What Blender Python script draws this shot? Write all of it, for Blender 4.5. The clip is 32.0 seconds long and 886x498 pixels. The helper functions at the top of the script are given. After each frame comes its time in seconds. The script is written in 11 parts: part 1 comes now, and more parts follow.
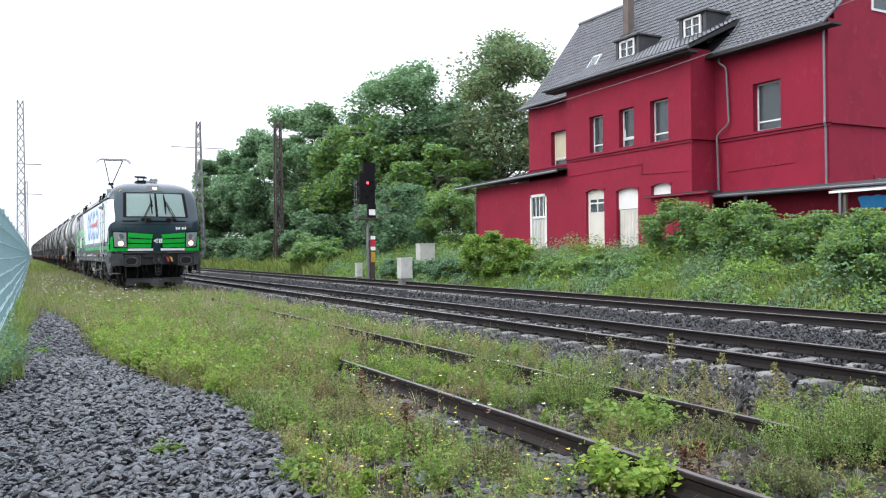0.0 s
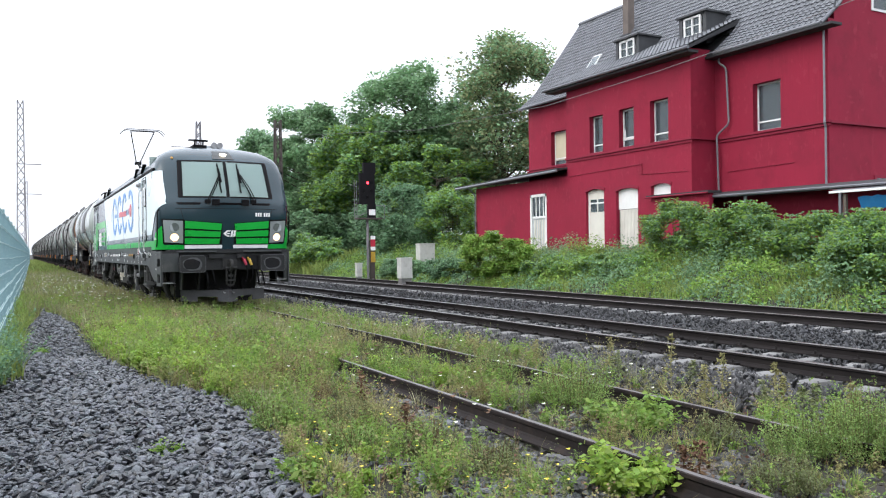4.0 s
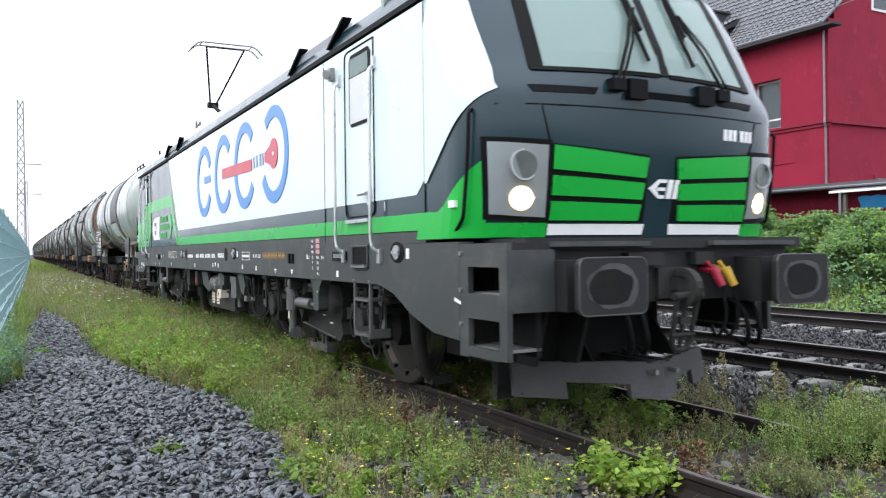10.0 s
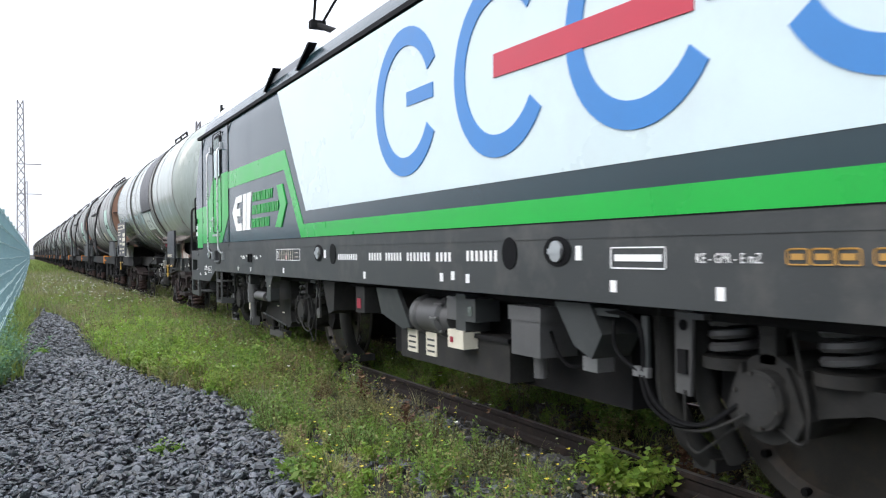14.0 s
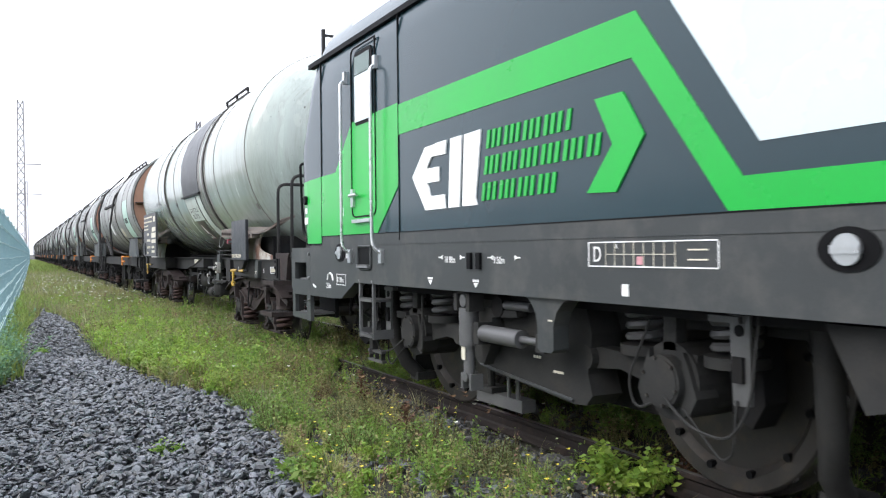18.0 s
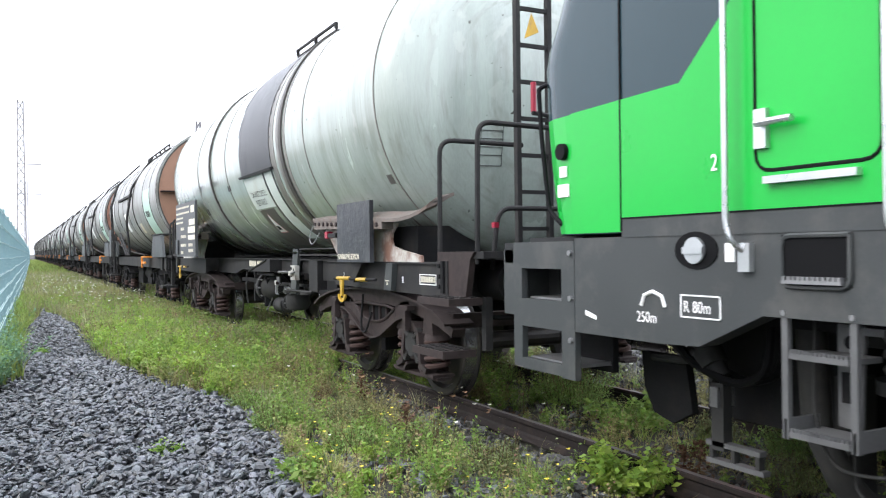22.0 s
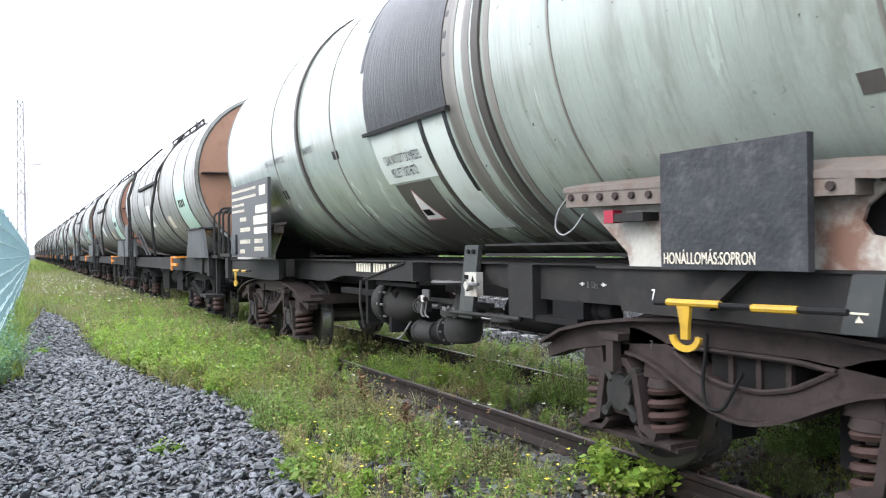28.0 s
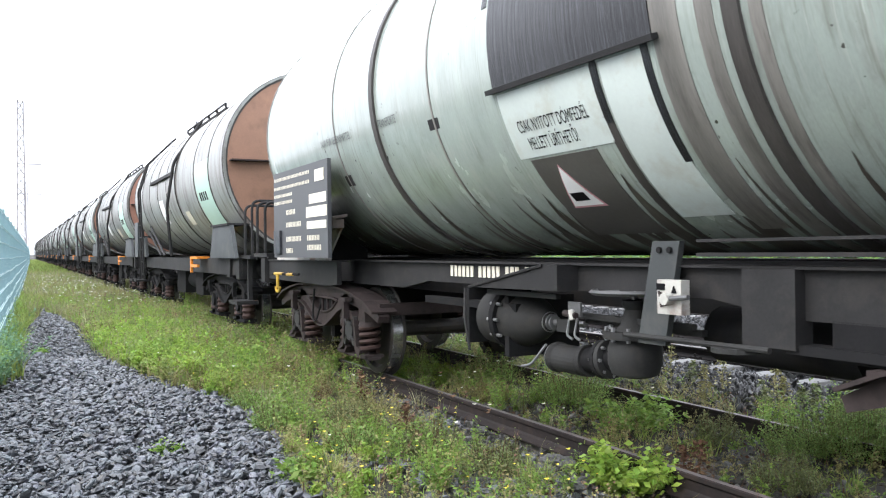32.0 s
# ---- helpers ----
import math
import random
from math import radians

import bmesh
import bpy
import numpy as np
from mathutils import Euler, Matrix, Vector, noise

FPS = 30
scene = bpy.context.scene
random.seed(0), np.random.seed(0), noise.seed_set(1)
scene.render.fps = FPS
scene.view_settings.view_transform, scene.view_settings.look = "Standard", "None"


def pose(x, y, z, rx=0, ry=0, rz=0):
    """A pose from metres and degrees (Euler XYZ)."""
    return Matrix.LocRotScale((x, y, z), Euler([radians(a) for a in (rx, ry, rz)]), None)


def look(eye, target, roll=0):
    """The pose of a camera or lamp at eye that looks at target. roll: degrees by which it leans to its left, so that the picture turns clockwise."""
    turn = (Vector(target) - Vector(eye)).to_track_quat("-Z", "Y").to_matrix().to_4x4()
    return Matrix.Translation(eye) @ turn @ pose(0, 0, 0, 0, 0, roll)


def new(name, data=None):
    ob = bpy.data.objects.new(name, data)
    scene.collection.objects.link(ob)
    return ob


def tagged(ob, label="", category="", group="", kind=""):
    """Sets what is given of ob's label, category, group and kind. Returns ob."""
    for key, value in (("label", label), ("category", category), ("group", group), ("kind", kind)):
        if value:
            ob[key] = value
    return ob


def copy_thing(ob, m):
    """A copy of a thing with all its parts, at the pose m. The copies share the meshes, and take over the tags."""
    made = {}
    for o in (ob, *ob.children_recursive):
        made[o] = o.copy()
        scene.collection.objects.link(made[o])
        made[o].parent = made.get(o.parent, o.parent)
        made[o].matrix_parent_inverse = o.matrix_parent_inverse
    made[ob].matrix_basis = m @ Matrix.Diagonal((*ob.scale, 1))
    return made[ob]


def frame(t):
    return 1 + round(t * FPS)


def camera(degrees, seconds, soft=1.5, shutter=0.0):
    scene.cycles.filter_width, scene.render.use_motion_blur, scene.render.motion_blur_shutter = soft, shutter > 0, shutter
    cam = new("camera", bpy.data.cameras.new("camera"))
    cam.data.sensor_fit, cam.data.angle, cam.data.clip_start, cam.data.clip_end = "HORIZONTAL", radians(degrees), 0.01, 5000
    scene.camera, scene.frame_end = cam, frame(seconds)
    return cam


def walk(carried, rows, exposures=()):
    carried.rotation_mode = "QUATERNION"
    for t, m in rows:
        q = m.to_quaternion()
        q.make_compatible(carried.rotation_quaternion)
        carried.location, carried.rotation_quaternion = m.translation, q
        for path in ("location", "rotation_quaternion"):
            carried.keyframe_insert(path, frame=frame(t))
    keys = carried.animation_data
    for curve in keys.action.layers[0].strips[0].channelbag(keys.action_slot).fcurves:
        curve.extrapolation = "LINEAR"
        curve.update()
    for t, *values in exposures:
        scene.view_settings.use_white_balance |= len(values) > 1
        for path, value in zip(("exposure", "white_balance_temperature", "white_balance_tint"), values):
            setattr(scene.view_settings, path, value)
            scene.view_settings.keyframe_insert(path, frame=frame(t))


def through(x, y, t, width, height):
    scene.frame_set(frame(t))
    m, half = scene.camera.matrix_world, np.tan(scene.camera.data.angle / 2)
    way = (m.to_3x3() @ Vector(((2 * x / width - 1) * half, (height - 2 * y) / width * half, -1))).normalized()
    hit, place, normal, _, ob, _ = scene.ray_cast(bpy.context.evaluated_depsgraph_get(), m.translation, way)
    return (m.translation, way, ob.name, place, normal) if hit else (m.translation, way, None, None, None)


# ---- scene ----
SECONDS = 32.0
TRACK_X = 4.18          # siding centre line
MAIN_X, FAR_X = 8.58, 13.65
cam = camera(57.5, SECONDS, soft=1.15, shutter=0.4)
EYE = Vector((0.0, 0.0, 1.306))
YAW = 27.69
AIM = EYE + Vector((math.sin(radians(YAW)), math.cos(radians(YAW)), 0.00106)) * 10
stand = look(EYE, AIM, roll=-0.69)
walk(cam, [(0.0, stand), (SECONDS, stand)],
     exposures=[(0.0, 0.84), (6.0, 0.84), (9.0, 0.94), (10.5, 0.96), (13.0, 0.80), (17.0, 0.95), (19.0, 1.28), (23.0, 1.42), (25.0, 1.52), (28.0, 1.56), (SECONDS, 1.52)])

# front buffer of the locomotive along the siding, second by second
TRAVEL = [(0.0, 28.50), (0.5, 27.24), (1.0, 25.93), (1.5, 24.58), (2.0, 23.21), (2.5, 21.84), (3.0, 20.49), (3.5, 19.17),
          (4.5, 16.60), (5.5, 14.10), (6.0, 12.89), (6.5, 11.70), (7.0, 10.54), (7.5, 9.40), (8.0, 8.28), (8.5, 7.18), (9.0, 6.11),
          (9.5, 5.04), (10.0, 3.99), (10.5, 2.97), (11.0, 1.95), (11.5, 0.95), (12.0, -0.05), (12.5, -1.01), (13.0, -1.95),
          (13.5, -2.85), (14.0, -3.73), (14.5, -4.56), (15.5, -6.17), (16.5, -7.65), (17.0, -8.33), (17.5, -8.99), (18.0, -9.62),
          (18.5, -10.24), (19.0, -10.84), (19.5, -11.44), (20.0, -12.02), (20.5, -12.58), (21.0, -13.12), (21.5, -13.64),
          (22.0, -14.14), (22.5, -14.62), (23.0, -15.09), (23.5, -15.55), (24.0, -15.98), (24.5, -16.39), (25.0, -16.77),
          (25.5, -17.13), (26.5, -17.80), (27.5, -18.43), (28.0, -18.72), (28.5, -19.02), (29.0, -19.31), (29.5, -19.59),
          (30.0, -19.86), (30.5, -20.12), (31.0, -20.38), (31.5, -20.63), (32.0, -20.87)]
TT = [r[0] for r in TRAVEL]
SS = [r[1] for r in TRAVEL]

# ---- light: bright overcast sky, soft high sun ----
world = bpy.data.worlds.new("overcast_sky")
scene.world = world
world.use_nodes = True
wn, wl = world.node_tree.nodes, world.node_tree.links
wn.clear()
w_out, w_bg = wn.new("ShaderNodeOutputWorld"), wn.new("ShaderNodeBackground")
w_sky, w_mix = wn.new("ShaderNodeTexSky"), wn.new("ShaderNodeMix")
w_sky.sky_type, w_sky.sun_disc = "NISHITA", False
w_sky.sun_elevation, w_sky.sun_rotation = radians(39), radians(275)
w_sky.dust_density, w_sky.air_density = 6.0, 1.0
w_scale = wn.new("ShaderNodeMix")
w_scale.data_type, w_scale.blend_type = "RGBA", "MULTIPLY"
w_scale.inputs[0].default_value = 1.0
w_scale.inputs[7].default_value = (0.1, 0.1, 0.1, 1)
w_mix.data_type = "RGBA"
w_mix.inputs[0].default_value = 0.88
w_mix.inputs[7].default_value = (0.95, 1.0, 1.12, 1)
# an overcast sky is about twice as bright overhead as at the horizon
w_tc, w_sep, w_ramp, w_grad = wn.new("ShaderNodeTexCoord"), wn.new("ShaderNodeSeparateXYZ"), wn.new("ShaderNodeMapRange"), wn.new("ShaderNodeMix")
w_ramp.inputs[1].default_value, w_ramp.inputs[2].default_value = 0.0, 1.0
w_ramp.inputs[3].default_value, w_ramp.inputs[4].default_value = 0.60, 1.52
w_grad.data_type, w_grad.blend_type = "RGBA", "MULTIPLY"
w_grad.inputs[0].default_value = 1.0
wl.new(w_tc.outputs["Generated"], w_sep.inputs[0])
wl.new(w_sep.outputs[2], w_ramp.inputs[0])
wl.new(w_ramp.outputs[0], w_grad.inputs[7])
wl.new(w_sky.outputs[0], w_scale.inputs[6])
wl.new(w_scale.outputs[2], w_mix.inputs[6])
wl.new(w_mix.outputs[2], w_grad.inputs[6])
wl.new(w_grad.outputs[2], w_bg.inputs[0])
w_bg.inputs[1].default_value = 1.25
wl.new(w_bg.outputs[0], w_out.inputs[0])
sun = new("sun", bpy.data.lights.new("sun", "SUN"))
sun.data.energy, sun.data.angle, sun.data.color = 0.5, radians(30), (1.0, 0.98, 0.96)
sun.matrix_world = look((-54, 5, 44), (0, 0, 0))

# ---- tools ----
rng = np.random.default_rng(7)


def finish(name, bm, material, parent=None, label="", smooth=False, bevel=0.0, segments=2):
    if bevel:
        sharp = [e for e in bm.edges if len(e.link_faces) == 2 and e.calc_face_angle(0) > 0.5]
        bmesh.ops.bevel(bm, geom=sharp, offset=bevel, segments=segments, affect="EDGES", clamp_overlap=True)
    bmesh.ops.remove_doubles(bm, verts=bm.verts, dist=1e-5)
    bmesh.ops.recalc_face_normals(bm, faces=bm.faces)
    me = bpy.data.meshes.new(name)
    bm.to_mesh(me)
    bm.free()
    if smooth:
        me.shade_smooth()
        me.set_sharp_from_angle(angle=radians(38))
    me.materials.append(material)
    ob = new(name, me)
    if parent:
        ob.parent = parent
    if label:
        ob["label"] = label
    return ob


def part(name, bm, material, parent, label="", smooth=False, bevel=0.0, segments=2):
    """One mesh object under a thing or under a part."""
    return finish(name, bm, material, parent, label, smooth, bevel, segments)


def thing(name, label, category, group="", at=(0, 0, 0)):
    ob = tagged(new(name), label, category, group)
    ob.location = at
    return ob


def shared(name, mesh_ob, parent, m):
    """Another object on the same mesh."""
    ob = new(name, mesh_ob.data)
    ob.parent, ob.matrix_basis = parent, m
    return ob


def box(bm, x0, x1, y0, y1, z0, z1):
    v = [bm.verts.new((x, y, z)) for z in (z0, z1) for y in (y0, y1) for x in (x0, x1)]
    for f in ((0, 2, 3, 1), (4, 5, 7, 6), (0, 1, 5, 4), (1, 3, 7, 5), (3, 2, 6, 7), (2, 0, 4, 6)):
        bm.faces.new([v[i] for i in f])
    return bm


def boxes(*spans):
    bm = bmesh.new()
    for s in spans:
        box(bm, *s)
    return bm


def rod(bm, a, b, r, n=10, r2=None, caps=True):
    a, b = Vector(a), Vector(b)
    d = (b - a).normalized()
    u = d.orthogonal().normalized()
    w = d.cross(u)
    r2 = r if r2 is None else r2
    ra = [bm.verts.new(a + (u * math.cos(t) + w * math.sin(t)) * r) for t in (2 * math.pi * i / n for i in range(n))]
    rb = [bm.verts.new(b + (u * math.cos(t) + w * math.sin(t)) * r2) for t in (2 * math.pi * i / n for i in range(n))]
    for i in range(n):
        bm.faces.new((ra[i], ra[(i + 1) % n], rb[(i + 1) % n], rb[i]))
    if caps:
        bm.faces.new(ra[::-1])
        bm.faces.new(rb)
    return bm


def tube(bm, pts, r, n=8):
    pts = [Vector(p) for p in pts]
    u, rings = None, []
    for i, p in enumerate(pts):
        d = (pts[min(i + 1, len(pts) - 1)] - pts[max(i - 1, 0)]).normalized()
        u = d.orthogonal().normalized() if u is None else (u - d * u.dot(d)).normalized()
        w = d.cross(u)
        rings.append([bm.verts.new(p + (u * math.cos(t) + w * math.sin(t)) * r) for t in (2 * math.pi * k / n for k in range(n))])
    for a, b in zip(rings, rings[1:]):
        for k in range(n):
            bm.faces.new((a[k], a[(k + 1) % n], b[(k + 1) % n], b[k]))
    bm.faces.new(rings[0][::-1])
    bm.faces.new(rings[-1])
    return bm


def bend(pts, r=0.06, steps=4):
    """A polyline with its corners rounded."""
    pts = [Vector(p) for p in pts]
    out = [pts[0]]
    for a, b, c in zip(pts, pts[1:], pts[2:]):
        k = min(r, (a - b).length * 0.45, (c - b).length * 0.45)
        p, q = b + (a - b).normalized() * k, b + (c - b).normalized() * k
        for i in range(steps + 1):
            t = i / steps
            out.append(p * (1 - t) ** 2 + b * 2 * t * (1 - t) + q * t * t)
    return out + [pts[-1]]


def plate(bm, pts, x0, x1):
    """A flat polygon given in (y, z), from x0 to x1."""
    a = [bm.verts.new((x0, y, z)) for y, z in pts]
    b = [bm.verts.new((x1, y, z)) for y, z in pts]
    n = len(pts)
    bm.faces.new(a)
    bm.faces.new(b[::-1])
    for i in range(n):
        bm.faces.new((a[i], b[i], b[(i + 1) % n], a[(i + 1) % n]))
    return bm


def ribbon(bm, pts, w, x0, x1):
    """A band of width w along a line in (y, z), from x0 to x1."""
    p = [Vector((y, z)) for y, z in pts]
    up, lo = [], []
    for i, q in enumerate(p):
        d = (p[min(i + 1, len(p) - 1)] - p[max(i - 1, 0)]).normalized()
        k = Vector((-d.y, d.x)) * (w[i] if isinstance(w, (list, tuple)) else w) / 2
        up.append(q + k)
        lo.append(q - k)
    for i in range(len(p) - 1):
        vs = [bm.verts.new((x, q.x, q.y)) for x in (x0, x1) for q in (lo[i], lo[i + 1], up[i + 1], up[i])]
        for f in ((0, 1, 2, 3), (7, 6, 5, 4), (0, 4, 5, 1), (3, 2, 6, 7)):
            bm.faces.new([vs[j] for j in f])
        if i == 0:
            bm.faces.new([vs[j] for j in (0, 3, 7, 4)])
        if i == len(p) - 2:
            bm.faces.new([vs[j] for j in (1, 5, 6, 2)])
    return bm


def arc(cy, cz, ry, rz, a0, a1, n=16):
    return [(cy + ry * math.cos(radians(a0 + (a1 - a0) * i / n)), cz + rz * math.sin(radians(a0 + (a1 - a0) * i / n))) for i in range(n + 1)]


def lathe(bm, profile, centre, axis="y", n=32, a0=0.0, a1=360.0, caps=True):
    """A surface of revolution: profile of (along, radius)."""
    full = abs(a1 - a0) >= 359.9
    cx, cy, cz = centre
    rings = []
    for along, r in profile:
        ring = []
        for i in range(n if full else n + 1):
            t = radians(a0 + (a1 - a0) * i / n)
            c, s = r * math.cos(t), r * math.sin(t)
            ring.append(bm.verts.new((cx + c, cy + along, cz + s) if axis == "y" else (cx + along, cy + c, cz + s) if axis == "x" else (cx + c, cy + s, cz + along)))
        rings.append(ring)
    for a, b in zip(rings, rings[1:]):
        for i in range(len(a) if full else len(a) - 1):
            j = (i + 1) % len(a)
            bm.faces.new((a[i], a[j], b[j], b[i]))
    for ring, (along, r) in ((rings[0], profile[0]), (rings[-1], profile[-1])):
        if caps and full and r > 1e-4:
            bm.faces.new(ring)
    return bm


def coil(bm, centre, r, height, turns, wire, n=6):
    cx, cy, cz = centre
    k = int(turns * 12)
    return tube(bm, [(cx + r * math.cos(2 * math.pi * turns * i / k), cy + r * math.sin(2 * math.pi * turns * i / k), cz + height * i / k) for i in range(k + 1)], wire, n)


def cloud(name, verts, faces, material, parent=None, smooth=False):
    me = bpy.data.meshes.new(name)
    me.from_pydata(np.asarray(verts).tolist(), [], np.asarray(faces).tolist() if isinstance(faces, np.ndarray) else faces)
    if smooth:
        me.shade_smooth()
    me.materials.append(material)
    ob = new(name, me)
    if parent:
        ob.parent = parent
    return ob


def lettering(name, text, size, y, z, x, material, parent, squeeze=1.0, tilt=0.0):
    """Words on a side that faces -x, beginning at y and running towards -y."""
    cu = bpy.data.curves.new("letters", "FONT")
    cu.body, cu.size, cu.extrude, cu.space_character = text, size, 0.001, 1.05
    tmp = bpy.data.objects.new("letters", cu)
    scene.collection.objects.link(tmp)
    me = bpy.data.meshes.new_from_object(tmp.evaluated_get(bpy.context.evaluated_depsgraph_get()))
    bpy.data.objects.remove(tmp)
    m = Matrix(((0, 0, -1, x), (-1, 0, 0, y), (0, 1, 0, z), (0, 0, 0, 1)))
    me.transform(m @ Matrix.Rotation(radians(tilt), 4, "Z") @ Matrix.Diagonal((squeeze, 1, 1, 1)))
    me.materials.clear()
    me.materials.append(material)
    ob = new(name, me)
    ob.parent = parent
    return ob


# ---- materials ----
def surface(name, col, rough=0.6, metal=0.0, var=0.25, scale=3.0, fine=60.0, bump=0.15, second=None, amount=0.35, stretch=(1, 1, 1), island=0.0, each=0.0, spec=0.5, through=0.0, coat=0.0, cut=0.5):
    """Base colour with broad and fine variation, stains of a second colour, and relief."""
    m = bpy.data.materials.new(name)
    m.use_nodes = True
    nt = m.node_tree
    n, l = nt.nodes, nt.links
    b = n["Principled BSDF"]
    tc, mp = n.new("ShaderNodeTexCoord"), n.new("ShaderNodeMapping")
    mp.inputs["Scale"].default_value = stretch
    l.new(tc.outputs["Object"], mp.inputs[0])
    big, small = n.new("ShaderNodeTexNoise"), n.new("ShaderNodeTexNoise")
    big.inputs["Scale"].default_value, small.inputs["Scale"].default_value = scale, fine
    big.inputs["Detail"].default_value, small.inputs["Detail"].default_value = 6, 3
    l.new(mp.outputs[0], big.inputs[0])
    l.new(mp.outputs[0], small.inputs[0])
    add = n.new("ShaderNodeMath")
    add.operation = "MULTIPLY_ADD"
    add.inputs[1].default_value = 0.35
    l.new(small.outputs[0], add.inputs[0])
    l.new(big.outputs[0], add.inputs[2])
    ramp = n.new("ShaderNodeValToRGB")
    ramp.color_ramp.elements[0].position, ramp.color_ramp.elements[1].position = 0.4, 0.95
    ramp.color_ramp.elements[0].color = (*[c * (1 - var) for c in col], 1)
    ramp.color_ramp.elements[1].color = (*[min(1, c * (1 + var)) for c in col], 1)
    l.new(add.outputs[0], ramp.inputs[0])
    out = ramp.outputs[0]
    if second:
        st, sr, mx = n.new("ShaderNodeTexNoise"), n.new("ShaderNodeValToRGB"), n.new("ShaderNodeMix")
        st.inputs["Scale"].default_value, st.inputs["Detail"].default_value = scale * 1.7, 9
        st.inputs["Roughness"].default_value = 0.65
        off = n.new("ShaderNodeVectorMath")
        off.operation = "ADD"
        off.inputs[1].default_value = (13.1, 7.7, 3.3)
        l.new(mp.outputs[0], off.inputs[0])
        l.new(off.outputs[0], st.inputs[0])
        sr.color_ramp.elements[0].position, sr.color_ramp.elements[1].position = cut, cut + 0.16
        sr.color_ramp.elements[1].color = (amount, amount, amount, 1)
        sr.color_ramp.elements[0].color = (0, 0, 0, 1)
        l.new(st.outputs[0], sr.inputs[0])
        mx.data_type = "RGBA"
        mx.inputs[7].default_value = (*second, 1)
        l.new(sr.outputs[0], mx.inputs[0])
        l.new(out, mx.inputs[6])
        out = mx.outputs[2]
    for value, node, socket in ((island, "ShaderNodeNewGeometry", "Random Per Island"), (each, "ShaderNodeObjectInfo", "Random")):
        if value:
            g, mr, hs = n.new(node), n.new("ShaderNodeMapRange"), n.new("ShaderNodeHueSaturation")
            mr.inputs[3].default_value, mr.inputs[4].default_value = 1 - value, 1 + value
            l.new(g.outputs[socket], mr.inputs[0])
            l.new(mr.outputs[0], hs.inputs["Value"])
            hm = n.new("ShaderNodeMapRange")
            hm.inputs[3].default_value, hm.inputs[4].default_value = 0.5 - value * 0.06, 0.5 + value * 0.04
            sc = n.new("ShaderNodeMath")
            sc.operation = "FRACT"
            mu = n.new("ShaderNodeMath")
            mu.operation = "MULTIPLY"
            mu.inputs[1].default_value = 7.3
            l.new(g.outputs[socket], mu.inputs[0])
            l.new(mu.outputs[0], sc.inputs[0])
            l.new(sc.outputs[0], hm.inputs[0])
            l.new(hm.outputs[0], hs.inputs["Hue"])
            l.new(out, hs.inputs["Color"])
            out = hs.outputs[0]
    l.new(out, b.inputs["Base Color"])
    rr = n.new("ShaderNodeMapRange")
    rr.inputs[3].default_value, rr.inputs[4].default_value = max(0.02, rough - 0.12), min(1, rough + 0.12)
    l.new(big.outputs[0], rr.inputs[0])
    l.new(rr.outputs[0], b.inputs["Roughness"])
    b.inputs["Metallic"].default_value = metal
    b.inputs["Specular IOR Level"].default_value = spec
    b.inputs["Coat Weight"].default_value = coat
    b.inputs["Coat Roughness"].default_value = 0.08
    if bump:
        bp = n.new("ShaderNodeBump")
        bp.inputs["Strength"].default_value, bp.inputs["Distance"].default_value = bump, 0.01
        l.new(add.outputs[0], bp.inputs["Height"])
        l.new(bp.outputs[0], b.inputs["Normal"])
    if through:
        tr, ms = n.new("ShaderNodeBsdfTranslucent"), n.new("ShaderNodeMixShader")
        ms.inputs[0].default_value = through
        l.new(out, tr.inputs[0])
        l.new(b.outputs[0], ms.inputs[1])
        l.new(tr.outputs[0], ms.inputs[2])
        l.new(ms.outputs[0], n["Material Output"].inputs[0])
    return m


def weathered(m, dirt, pale, speck):
    """Adds thin runs of dirt, flaked paler spots and small dark pits to a paint."""
    nt = m.node_tree
    n, l = nt.nodes, nt.links
    sock = n["Principled BSDF"].inputs["Base Color"]
    out = sock.links[0].from_socket
    tc = n.new("ShaderNodeTexCoord")

    def mask(scale, stretch, lo, hi, amount, detail=6):
        mp, no, mr = n.new("ShaderNodeMapping"), n.new("ShaderNodeTexNoise"), n.new("ShaderNodeMapRange")
        mp.inputs["Scale"].default_value = stretch
        no.inputs["Scale"].default_value, no.inputs["Detail"].default_value = scale, detail
        mr.inputs[1].default_value, mr.inputs[2].default_value, mr.inputs[4].default_value = lo, hi, amount
        l.new(tc.outputs["Object"], mp.inputs[0])
        l.new(mp.outputs[0], no.inputs[0])
        l.new(no.outputs[0], mr.inputs[0])
        return mr.outputs[0]

    def times(a, b):
        q = n.new("ShaderNodeMath")
        q.operation = "MULTIPLY"
        l.new(a, q.inputs[0])
        l.new(b, q.inputs[1])
        return q.outputs[0]

    runs = times(mask(7.0, (.5, 7.0, .20), .54, .66, .34), mask(.9, (1, 1, 1), .36, .62, 1.0, 3))
    flakes = times(mask(4.2, (1, 1.6, .8), .60, .625, .55, 10), mask(.7, (1, 1, 1), .46, .56, 1.0, 2))
    drips = times(mask(9.0, (.4, 4.4, .14), .62, .68, .7, 3), mask(1.3, (1, 1, 1), .45, .6, 1.0, 2))
    pits = times(mask(17.0, (1, 1, 1), .71, .735, .9, 2), mask(1.6, (1, 1, 1), .44, .6, 1.0, 2))
    for fac, col in ((runs, dirt), (flakes, pale), (drips, pale), (pits, speck)):
        mx = n.new("ShaderNodeMix")
        mx.data_type = "RGBA"
        mx.inputs[7].default_value = (*col, 1)
        l.new(fac, mx.inputs[0])
        l.new(out, mx.inputs[6])
        out = mx.outputs[2]
    l.new(out, sock)


